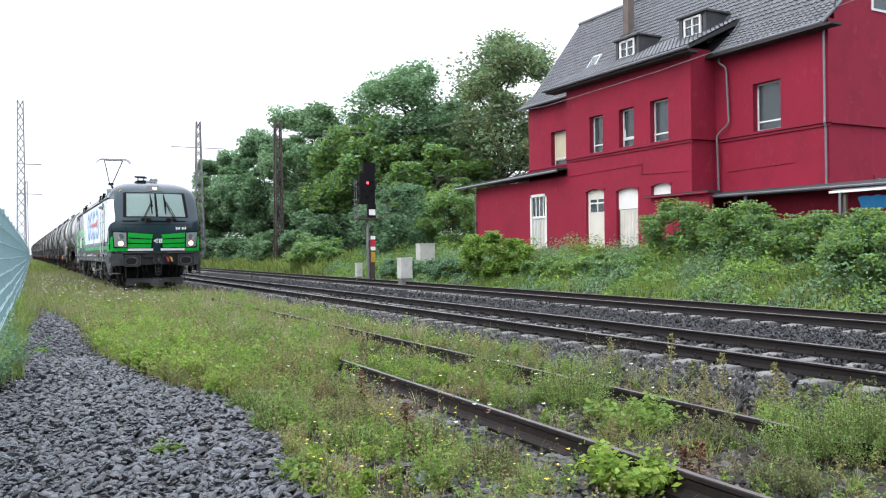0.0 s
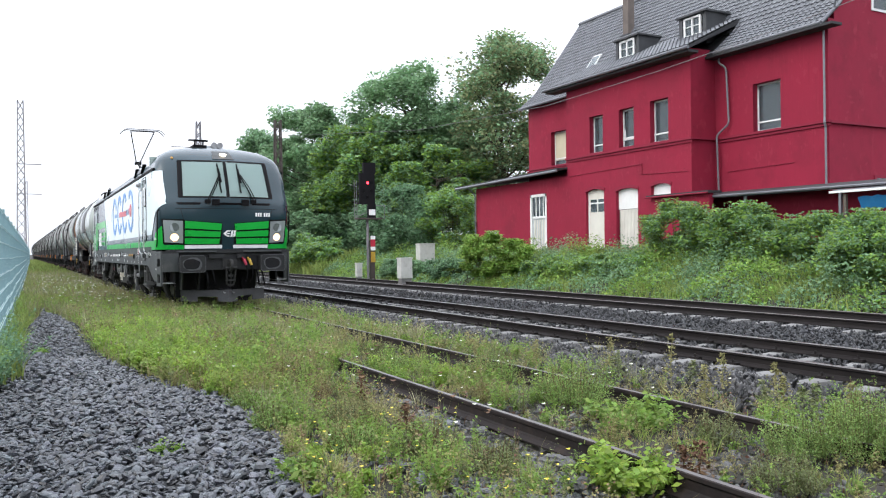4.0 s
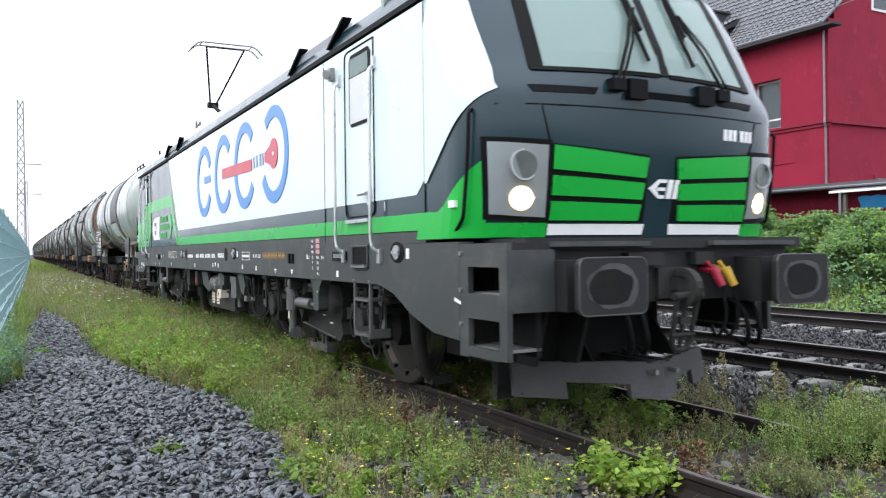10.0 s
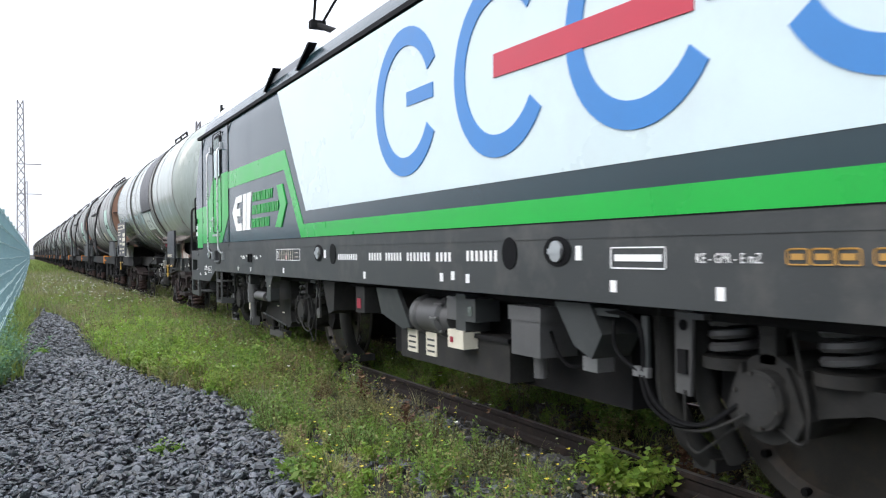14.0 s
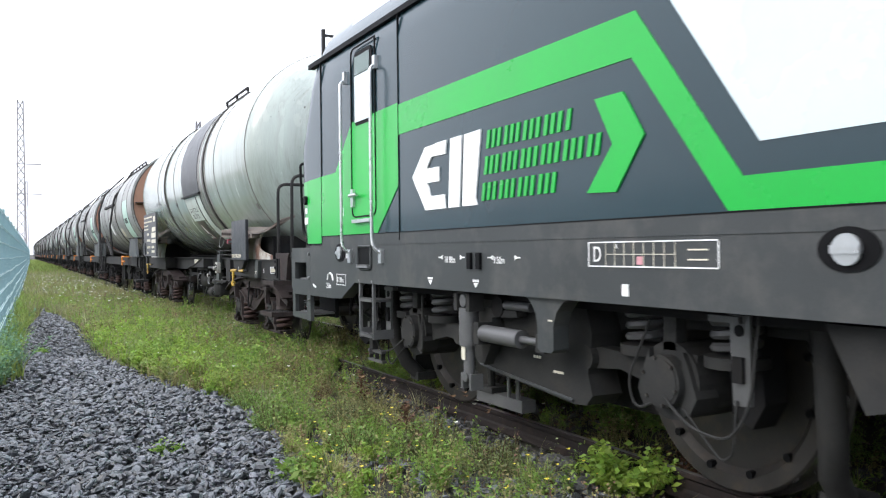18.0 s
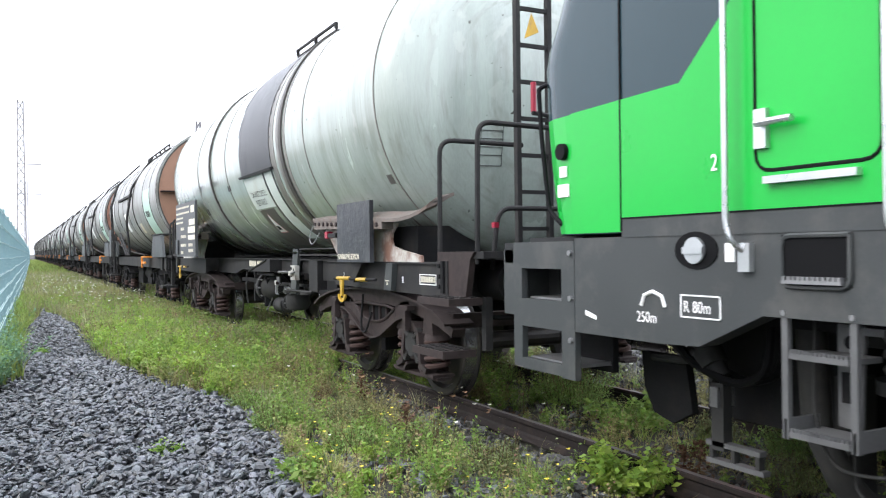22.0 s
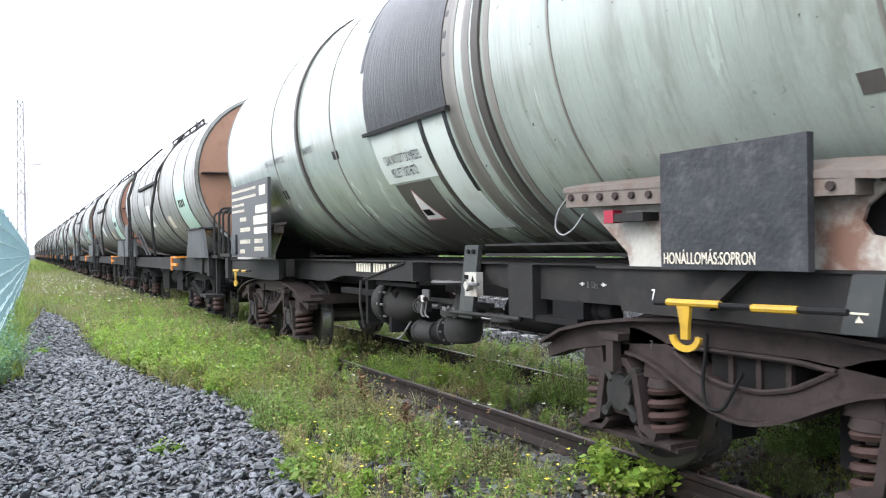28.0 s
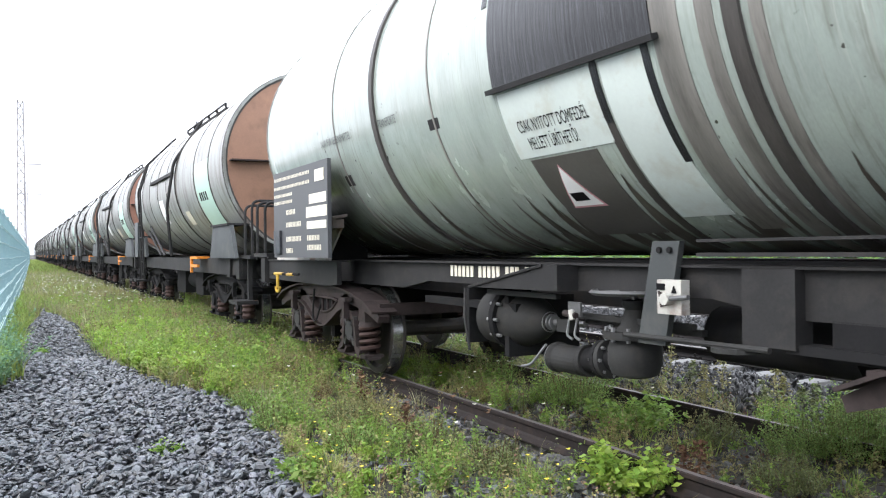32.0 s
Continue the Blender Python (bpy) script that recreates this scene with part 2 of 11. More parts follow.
def glow(name, col, strength):
    m = bpy.data.materials.new(name)
    m.use_nodes = True
    b = m.node_tree.nodes["Principled BSDF"]
    b.inputs["Base Color"].default_value = (*col, 1)
    b.inputs["Emission Color"].default_value = (*col, 1)
    b.inputs["Emission Strength"].default_value = strength
    return m


def glass(name, col, rough=0.03, alpha=0.35):
    m = bpy.data.materials.new(name)
    m.use_nodes = True
    nt = m.node_tree
    n, l = nt.nodes, nt.links
    b = n["Principled BSDF"]
    b.inputs["Base Color"].default_value = (*col, 1)
    b.inputs["Roughness"].default_value = rough
    b.inputs["Specular IOR Level"].default_value = 0.7
    tr, ms = n.new("ShaderNodeBsdfTransparent"), n.new("ShaderNodeMixShader")
    tr.inputs[0].default_value = (0.75, 0.85, 0.82, 1)
    ms.inputs[0].default_value = 1 - alpha
    l.new(tr.outputs[0], ms.inputs[1])
    l.new(b.outputs[0], ms.inputs[2])
    l.new(ms.outputs[0], n["Material Output"].inputs[0])
    return m


slate = surface("slate_blue_paint", (0.013, 0.033, 0.042), 0.2, var=0.1, scale=1.5, fine=200, bump=0.01, spec=0.42, second=(0.018, 0.038, 0.046), amount=0.25)
white_paint = surface("white_paint", (0.545, 0.655, 0.665), 0.3, var=0.05, scale=1.2, fine=150, bump=0.02, coat=0.4, second=(0.48, 0.54, 0.56), amount=0.3)
green_paint = surface("bright_green_paint", (0.007, 0.36, 0.042), 0.3, var=0.08, scale=1.5, fine=150, bump=0.02, coat=0.1, spec=0.35)
frame_grey = surface("dark_grey_frame_paint", (0.041, 0.045, 0.045), 0.5, var=0.16, scale=2.0, fine=90, bump=0.05, second=(0.11, 0.105, 0.095), amount=0.35, spec=0.35)
front_grey = surface("dull_black_front_paint", (0.021, 0.0215, 0.022), 0.5, var=0.25, scale=3.0, fine=90, bump=0.08, second=(0.032, 0.030, 0.028), amount=0.4, spec=0.18)
bogie_grey = surface("dusty_bogie_grey", (0.029, 0.029, 0.028), 0.7, var=0.3, scale=4.0, fine=80, bump=0.2, second=(0.046, 0.042, 0.037), amount=0.5, spec=0.15)
dark_under = surface("grimy_underframe_black", (0.015, 0.015, 0.0155), 0.8, var=0.3, scale=3.0, fine=60, bump=0.2, second=(0.026, 0.022, 0.018), amount=0.4, spec=0.08)
steel_bright = surface("bright_handrail_steel", (0.55, 0.56, 0.56), 0.3, metal=0.8, var=0.1, scale=5, fine=120, bump=0.02)
steel_dull = surface("dull_steel", (0.25, 0.25, 0.25), 0.45, metal=0.7, var=0.25, scale=6, fine=90, bump=0.08)
steel_wheel = surface("worn_wheel_steel", (0.036, 0.033, 0.030), 0.5, metal=0.4, var=0.25, scale=5, fine=90, bump=0.1, second=(0.07, 0.05, 0.035), amount=0.5)
tread_steel = surface("polished_tread_steel", (0.4, 0.4, 0.4), 0.25, metal=0.9, var=0.1, scale=5, fine=90, bump=0.03)
roof_grey = surface("pale_roof_paint", (0.50, 0.53, 0.55), 0.45, var=0.12, scale=2, fine=60, bump=0.05)
# black rubber; also the painted shade of recesses and holes
louvre_black = surface("black_rubber", (0.005, 0.005, 0.0055), 0.6, var=0.2, scale=8, fine=90, bump=0.05, spec=0.1)
screen_glass = glass("tinted_windscreen_glass", (0.30, 0.40, 0.37), 0.05, 0.5)
cab_inside = surface("pale_cab_lining", (0.30, 0.36, 0.33), 0.8, var=0.15, scale=2, fine=30, bump=0.0)
window_glass = glass("house_window_glass", (0.07, 0.09, 0.10), 0.04, 0.3)
lamp_warm = glow("warm_headlamp", (0.95, 0.60, 0.34), 1.3)
lamp_core = glow("headlamp_core", (1.0, 0.82, 0.60), 4.5)
lamp_off = surface("dark_reflector", (0.16, 0.18, 0.17), 0.2, metal=0.4, var=0.2, scale=8, fine=90, bump=0.05)
reflector = surface("silver_lamp_housing", (0.34, 0.37, 0.37), 0.2, metal=0.4, var=0.05, scale=10, fine=90, bump=0.03)
mark_white = surface("white_marking", (0.80, 0.80, 0.78), 0.5, var=0.06, scale=6, fine=80, bump=0.02)
mark_orange = surface("orange_marking", (0.42, 0.23, 0.05), 0.5, var=0.1, scale=6, fine=80, bump=0.02)
mark_pink = surface("pale_red_marking", (0.55, 0.27, 0.29), 0.5, var=0.1, scale=6, fine=80, bump=0.02)
logo_blue = surface("blue_logo_film", (0.030, 0.185, 0.48), 0.35, var=0.06, scale=3, fine=80, bump=0.02)
logo_red = surface("red_logo_film", (0.46, 0.022, 0.048), 0.35, var=0.06, scale=3, fine=80, bump=0.02)
logo_grey = surface("grey_blue_logo_film", (0.20, 0.26, 0.38), 0.35, var=0.06, scale=3, fine=80, bump=0.02)
red_plastic = surface("red_hose_head", (0.27, 0.008, 0.028), 0.45, var=0.15, scale=8, fine=80, bump=0.05)
yellow_paint = surface("yellow_paint", (0.43, 0.265, 0.02), 0.5, var=0.2, scale=8, fine=80, bump=0.08, second=(0.2, 0.13, 0.05), amount=0.5)
orange_paint = surface("orange_paint", (0.65, 0.22, 0.02), 0.5, var=0.15, scale=8, fine=80, bump=0.08)
tank_pale = surface("weathered_pale_tank_paint", (0.31, 0.355, 0.318), 0.24, var=0.2, scale=1.1, fine=30, bump=0.03, second=(0.15, 0.145, 0.12), amount=0.38, stretch=(2.4, 3.4, 0.3), cut=0.52, spec=0.8, coat=0.25)
tank_grey = surface("weathered_grey_tank_paint", (0.21, 0.22, 0.205), 0.36, var=0.25, scale=1.1, fine=30, bump=0.05, second=(0.075, 0.058, 0.045), amount=0.85, stretch=(2, 3.0, 0.3), cut=0.46, each=0.2)
weathered(tank_pale, (0.125, 0.115, 0.09), (0.36, 0.39, 0.35), (0.03, 0.025, 0.02))
weathered(tank_grey, (0.08, 0.06, 0.045), (0.30, 0.30, 0.28), (0.03, 0.025, 0.02))
tank_brown = surface("rusty_brown_end_plate", (0.24, 0.125, 0.08), 0.6, var=0.2, scale=1.5, fine=40, bump=0.08, second=(0.12, 0.065, 0.04), amount=0.5, each=0.15)
# black tar; the blue-grey streaks paint its sheen into the colour
tar_black = surface("tarry_black_overflow", (0.009, 0.009, 0.011), 0.38, var=0.5, scale=4, fine=40, bump=0.5, second=(0.075, 0.08, 0.092), amount=0.75, stretch=(1, 9, 0.35), spec=0.5, cut=0.54)
ring_dark = surface("stained_dark_band", (0.06, 0.055, 0.05), 0.5, var=0.4, scale=3, fine=40, bump=0.1, stretch=(1, 3, 0.4), spec=0.25)
board_black = surface("flaking_black_board", (0.030, 0.032, 0.036), 0.42, var=0.3, scale=7, fine=38, bump=0.8, second=(0.09, 0.09, 0.09), amount=0.4, spec=0.25)
rust_brown = surface("rusty_brown_bogie", (0.038, 0.029, 0.0275), 0.68, var=0.3, scale=5, fine=60, bump=0.25, second=(0.018, 0.016, 0.015), amount=0.7, spec=0.15)
sole_grey = surface("sooty_sole_bar_paint", (0.024, 0.0235, 0.0235), 0.65, var=0.3, scale=3, fine=60, bump=0.12, second=(0.05, 0.045, 0.04), amount=0.4, spec=0.15)
spring_rust = surface("rusty_spring_steel", (0.05, 0.031, 0.027), 0.7, var=0.3, scale=8, fine=60, bump=0.2, spec=0.15)
rail_rust = surface("rusty_rail_web", (0.019, 0.015, 0.014), 0.7, var=0.4, scale=4, fine=50, bump=0.25, second=(0.045, 0.031, 0.025), amount=0.6, spec=0.2)
rail_dark = surface("dark_rail_web", (0.015, 0.0125, 0.012), 0.65, var=0.3, scale=4, fine=50, bump=0.2, spec=0.15)
rail_head = surface("worn_rail_head", (0.16, 0.155, 0.15), 0.34, metal=0.5, var=0.15, scale=3, fine=60, bump=0.04)
rail_head_dull = surface("dull_rail_head", (0.15, 0.135, 0.125), 0.42, metal=0.3, var=0.2, scale=3, fine=60, bump=0.08)
concrete = surface("weathered_concrete", (0.165, 0.162, 0.155), 0.85, var=0.2, scale=3, fine=40, bump=0.25, second=(0.075, 0.072, 0.066), amount=0.6, each=0.15)
timber_old = surface("old_grey_timber", (0.11, 0.09, 0.075), 0.9, var=0.3, scale=2, fine=30, bump=0.3, stretch=(1, 6, 6))
stone_path = surface("dark_slate_chippings", (0.041, 0.0445, 0.052), 0.32, var=0.6, scale=15, fine=120, bump=0.4, island=0.95, spec=0.75)
stone_ballast = surface("dark_ballast_stone", (0.017, 0.0175, 0.0195), 0.45, var=0.5, scale=15, fine=120, bump=0.3, island=0.95, spec=0.55)
stone_dusty = surface("dusty_grey_ballast_stone", (0.062, 0.061, 0.060), 0.6, var=0.5, scale=15, fine=120, bump=0.3, island=0.9, spec=0.5)
leaf_lush = surface("bright_lobed_leaf", (0.25, 0.375, 0.066), 0.5, var=0.2, scale=3, fine=20, bump=0.0, island=0.35, through=0.48, spec=0.35)
leaf_feather = surface("feathery_weed_leaf", (0.185, 0.285, 0.08), 0.6, var=0.25, scale=3, fine=20, bump=0.0, island=0.4, through=0.3, spec=0.25)
rail_head_brown = surface("dull_worn_siding_rail_head", (0.13, 0.12, 0.115), 0.42, metal=0.3, var=0.25, scale=3, fine=60, bump=0.08)
# both beds are near-black: shade between the stones put into their colour
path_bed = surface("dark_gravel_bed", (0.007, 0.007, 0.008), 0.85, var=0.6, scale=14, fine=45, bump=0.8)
ballast_bed = surface("dark_ballast_bed", (0.010, 0.010, 0.010), 0.9, var=0.7, scale=10, fine=30, bump=0.9)
soil = surface("weedy_soil", (0.026, 0.024, 0.017), 0.95, var=0.5, scale=1.2, fine=22, bump=0.8, second=(0.045, 0.036, 0.028), amount=0.8)
meadow = surface("far_meadow", (0.08, 0.12, 0.035), 0.95, var=0.35, scale=0.15, fine=4, bump=0.3)
blade_green = surface("fresh_grass_blade", (0.225, 0.30, 0.085), 0.6, var=0.3, scale=0.7, fine=9, bump=0.0, island=0.4, through=0.48, spec=0.25)
blade_dry = surface("yellowing_grass_blade", (0.275, 0.262, 0.115), 0.7, var=0.2, scale=0.7, fine=9, bump=0.0, island=0.4, through=0.45, spec=0.2)
stalk_brown = surface("dry_brown_stalk", (0.11, 0.062, 0.035), 0.8, var=0.25, scale=2, fine=9, bump=0.0, island=0.35, spec=0.2)
leaf_weed = surface("lush_weed_leaf", (0.195, 0.31, 0.068), 0.55, var=0.25, scale=3, fine=20, bump=0.0, island=0.35, through=0.48, spec=0.3)
leaf_tree = surface("tree_leaf", (0.20, 0.335, 0.175), 0.5, var=0.3, scale=0.25, fine=2, bump=0.0, island=0.4, through=0.5, spec=0.3)
leaf_olive = surface("autumn_tinged_leaf", (0.25, 0.285, 0.145), 0.55, var=0.25, scale=0.3, fine=2, bump=0.0, island=0.45, through=0.42, spec=0.3)
leaf_dark = surface("bluish_shrub_leaf", (0.17, 0.295, 0.165), 0.55, var=0.25, scale=0.4, fine=2, bump=0.0, island=0.4, through=0.5, spec=0.3)
leaf_bush = surface("bright_bush_leaf", (0.205, 0.34, 0.07), 0.55, var=0.25, scale=0.5, fine=3, bump=0.0, island=0.4, through=0.4, spec=0.3)
bark = surface("grey_brown_bark", (0.075, 0.06, 0.045), 0.9, var=0.35, scale=5, fine=30, bump=0.5, stretch=(1, 1, 0.25))
petal_yellow = surface("yellow_petal", (0.75, 0.62, 0.06), 0.6, var=0.1, scale=5, fine=20, bump=0.0, through=0.2)
petal_white = surface("white_flower_head", (0.72, 0.72, 0.62), 0.7, var=0.1, scale=5, fine=20, bump=0.0, through=0.2)
red_wall = surface("crimson_wall_paint", (0.25, 0.017, 0.040), 0.8, spec=0.2, var=0.10, scale=0.6, fine=30, bump=0.06, second=(0.18, 0.014, 0.030), amount=0.5)
weathered(red_wall, (0.17, 0.012, 0.026), (0.29, 0.032, 0.055), (0.12, 0.010, 0.020))
red_trim = surface("crimson_moulding_paint", (0.22, 0.017, 0.038), 0.7, var=0.1, scale=0.8, fine=30, bump=0.05, spec=0.2)
tile_dark = surface("dark_clay_roof_tile", (0.072, 0.076, 0.084), 0.36, var=0.25, scale=2, fine=30, bump=0.15, each=0.2, island=0.25, spec=0.7)
# roof underlay; its dark colour also stands in for unlit rooms behind panes
felt_and_room_shade = surface("dark_roof_underlay", (0.03, 0.031, 0.033), 0.8, var=0.2, scale=2, fine=30, bump=0.1)
dormer_slate = surface("dark_dormer_cladding", (0.045, 0.047, 0.05), 0.6, var=0.25, scale=3, fine=30, bump=0.15)
window_white = surface("white_window_paint", (0.75, 0.75, 0.73), 0.5, var=0.06, scale=4, fine=60, bump=0.03)
door_cream = surface("cream_door_paint", (0.62, 0.60, 0.53), 0.6, var=0.1, scale=2, fine=50, bump=0.05)
blind_beige = surface("beige_roller_blind", (0.52, 0.47, 0.33), 0.7, var=0.06, scale=3, fine=50, bump=0.05)
curtain_white = surface("white_net_curtain", (0.55, 0.57, 0.57), 0.8, var=0.1, scale=3, fine=20, bump=0.05)
zinc = surface("dull_zinc_pipe", (0.17, 0.175, 0.19), 0.5, metal=0.3, var=0.15, scale=4, fine=50, bump=0.05)
chimney_brick = surface("brown_chimney_render", (0.14, 0.115, 0.10), 0.85, var=0.25, scale=3, fine=30, bump=0.2)
tarp_blue = surface("blue_tarpaulin", (0.03, 0.20, 0.48), 0.45, var=0.15, scale=3, fine=20, bump=0.3)
fence_green = surface("blue_green_fence_coating", (0.20, 0.32, 0.34), 0.45, var=0.1, scale=3, fine=60, bump=0.02)
mast_steel = surface("galvanised_mast_steel", (0.20, 0.19, 0.20), 0.6, metal=0.3, var=0.15, scale=2, fine=30, bump=0.1)
mast_brown = surface("rusty_mast_steel", (0.055, 0.042, 0.036), 0.75, var=0.25, scale=2, fine=30, bump=0.1)
signal_black = surface("matt_black_signal_board", (0.010, 0.010, 0.011), 0.6, var=0.2, scale=3, fine=40, bump=0.05, spec=0.1)
signal_red = glow("red_signal_lens", (1.0, 0.03, 0.05), 4.0)
cabinet_grey = surface("pale_grey_cabinet", (0.50, 0.50, 0.46), 0.6, var=0.1, scale=3, fine=50, bump=0.05, second=(0.33, 0.33, 0.28), amount=0.5)
stalk_red = surface("reddish_seed_stalk", (0.20, 0.125, 0.08), 0.8, var=0.25, scale=2, fine=9, bump=0.0, island=0.4, spec=0.2)
weed_olive = surface("olive_weed_leaf", (0.15, 0.175, 0.075), 0.65, var=0.25, scale=2, fine=9, bump=0.0, island=0.4, through=0.25, spec=0.25)
# fence coating again, paler: light from above painted into the horizontal wires
fence_wire_lit = surface("pale_blue_green_wire", (0.42, 0.56, 0.57), 0.4, var=0.1, scale=3, fine=60, bump=0.02)
# plough grey, lightened so that its colour carries the lens haze
plough_grey = surface("dusty_grey_plough_steel", (0.055, 0.055, 0.057), 0.6, var=0.3, scale=3, fine=40, bump=0.1, second=(0.045, 0.042, 0.04), amount=0.5, spec=0.3)
smear_grey = surface("greasy_grey_buffer_smear", (0.045, 0.046, 0.048), 0.4, var=0.5, scale=9, fine=60, bump=0.05, second=(0.03, 0.03, 0.032), amount=0.6)
damper_grey = surface("dusty_damper_grey", (0.10, 0.10, 0.10), 0.5, metal=0.2, var=0.2, scale=5, fine=80, bump=0.05)
blade_pale = surface("pale_seeding_grass", (0.29, 0.29, 0.165), 0.7, var=0.2, scale=0.7, fine=9, bump=0.0, island=0.35, through=0.35, spec=0.2)
field_grey = surface("faded_grey_brown_field", (0.085, 0.08, 0.072), 0.5, var=0.2, scale=3, fine=40, bump=0.04, spec=0.3)
label_pale = surface("pale_green_label_paint", (0.56, 0.62, 0.58), 0.45, var=0.08, scale=3, fine=40, bump=0.03, second=(0.42, 0.40, 0.32), amount=0.4)
label_green = surface("pale_green_label_panel", (0.40, 0.56, 0.48), 0.45, var=0.08, scale=3, fine=40, bump=0.03)
tar_streak = surface("brown_streaked_tank_paint", (0.16, 0.152, 0.135), 0.42, var=0.4, scale=2, fine=30, bump=0.06, second=(0.07, 0.06, 0.055), amount=0.7, stretch=(1, 5, 0.4))
grime = surface("splashed_brown_grime", (0.055, 0.048, 0.038), 0.6, var=0.4, scale=3, fine=40, bump=0.08, second=(0.11, 0.105, 0.09), amount=0.5, stretch=(1, 4, 0.5))
mark_cream = surface("yellowed_white_marking", (0.62, 0.58, 0.47), 0.55, var=0.1, scale=6, fine=60, bump=0.02)
board_grey = surface("dark_grey_board", (0.06, 0.062, 0.065), 0.55, var=0.2, scale=3, fine=60, bump=0.05)
web_white = surface("rust_stained_white_plate", (0.42, 0.41, 0.37), 0.55, var=0.25, scale=1.8, fine=40, bump=0.08, second=(0.15, 0.065, 0.04), amount=0.9, cut=0.47)
rust_pale = surface("pale_rusty_ledge", (0.125, 0.105, 0.09), 0.65, var=0.3, scale=5, fine=40, bump=0.15, second=(0.12, 0.06, 0.04), amount=0.6)
surface_fin = surface("grey_roof_cover", (0.20, 0.21, 0.23), 0.4, var=0.15, scale=3, fine=50, bump=0.05)


# ---- the ground: one sheet to the horizon, a bank beyond the far track ----
def ground_z(x, y):
    """Height of the ground: flat yard, bank beyond the far track, platform level behind it."""
    base = -0.17
    bank = 1.15 * np.clip((x - 15.3) / 4.2, 0, 1) ** 1.3
    side = 0.05 * np.clip((1.2 - x) / 1.5, 0, 1)
    wave = 0.02 * np.sin(x * 2.3 + y * 0.7) + 0.015 * np.sin(y * 1.9 - x)
    trench = -0.17 * np.clip((x - 6.2) / 0.8, 0, 1) * np.clip((15.9 - x) / 0.6, 0, 1)
    return base + bank + side + trench + wave * (np.abs(y) < 90)


def grid_sheet(name, xs, ys, material, lift=0.0):
    xx, yy = np.meshgrid(xs, ys)
    v = np.stack([xx, yy, ground_z(xx, yy) + lift], -1).reshape(-1, 3)
    nx = len(xs)
    i = (np.arange(len(ys) - 1)[:, None] * nx + np.arange(nx - 1)[None]).ravel()
    return cloud(name, v, np.stack([i, i + 1, i + nx + 1, i + nx], -1), material, smooth=True)


gx = np.concatenate([[-3000, -800, -200, -60, -20, -8], np.arange(-4, 26.1, 0.4), [30, 45, 80, 200, 800, 3000]])
gy = np.concatenate([[-3000, -600, -120, -40, -15], np.arange(-6, 60, 0.5), np.arange(60, 200, 6), [260, 400, 900, 3000]])
ground = tagged(grid_sheet("ground", gx, gy, soil), "weedy soil and grass beside the railway tracks", "ground", kind="structure")


def path_right(y):
    return np.interp(y, [0, 4.6, 5.9, 6.9, 8.3, 8.9, 10.6, 11.6, 14.0, 17.3, 20.7, 23, 25], [1.3, 1.42, 1.68, 1.90, 1.70, 1.50, 1.25, 1.10, 0.97, 1.0, 0.85, 0.6, 0.5])


def path_left(y):
    return np.interp(y, [0, 9.0, 10.2, 12.5, 15, 17, 20.7, 23, 25], [-0.9, -0.6, 0.02, -0.12, 0.0, 0.08, 0.40, 0.48, 0.5])


# the gravel path: loose chippings on a bed whose near-black paints the gaps' shade
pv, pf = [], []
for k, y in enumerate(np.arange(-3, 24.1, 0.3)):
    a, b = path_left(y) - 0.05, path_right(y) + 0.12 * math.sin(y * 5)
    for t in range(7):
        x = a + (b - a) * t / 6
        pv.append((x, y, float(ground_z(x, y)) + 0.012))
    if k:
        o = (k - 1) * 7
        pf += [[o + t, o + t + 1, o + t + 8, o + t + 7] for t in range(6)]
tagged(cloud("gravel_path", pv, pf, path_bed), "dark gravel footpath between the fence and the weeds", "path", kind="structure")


def stones(name, xs, ys, zs, size, material, flat=0.55, tilt=0.35):
    """Angular chips: each an uneven, tilted slab with chamfered upper edges."""
    n = len(xs)
    ang = np.arange(6) / 6 * 2 * math.pi
    ring = np.stack([np.cos(ang), np.sin(ang)], -1) * .5
    v = np.zeros((n, 18, 3))
    wob = 1 + rng.uniform(-.30, .30, (n, 6, 1))
    for k, (scale, z) in enumerate(((.86, -.5), (1.0, .12), (.62, .5))):
        v[:, k * 6:k * 6 + 6, :2] = ring[None] * wob * scale * (1 + rng.uniform(-.14, .14, (n, 6, 1)))
        v[:, k * 6:k * 6 + 6, 2] = z + rng.uniform(-.12, .12, (n, 6))
    s = size * np.exp(rng.normal(0, .32, (n, 1, 1))).clip(.5, 1.9)
    v = v * s * np.stack([np.ones(n), rng.uniform(.42, .85, n), np.full(n, flat) * rng.uniform(.6, 1.25, n)], -1)[:, None, :]
    e = rng.normal(0, tilt, (n, 2))
    a = rng.uniform(0, 6.28, n)
    ca, sa = np.cos(a)[:, None], np.sin(a)[:, None]
    x, y, z = v[..., 0], v[..., 1], v[..., 2]
    z2 = z + x * e[:, :1] + y * e[:, 1:]
    v = np.stack([x * ca - y * sa + xs[:, None], x * sa + y * ca + ys[:, None], z2 + zs[:, None]], -1).reshape(-1, 3)
    q = np.array([(i, (i + 1) % 6, 6 + (i + 1) % 6, 6 + i) for i in range(6)] + [(6 + i, 6 + (i + 1) % 6, 12 + (i + 1) % 6, 12 + i) for i in range(6)] + [(12, 13, 14, 15), (12, 15, 16, 17)])
    f = (q[None] + 18 * np.arange(n)[:, None, None]).reshape(-1, 4)
    return cloud(name, v, f, material)


def scatter(n, x0, x1, y0, y1):
    return rng.uniform(x0, x1, n), rng.uniform(y0, y1, n)


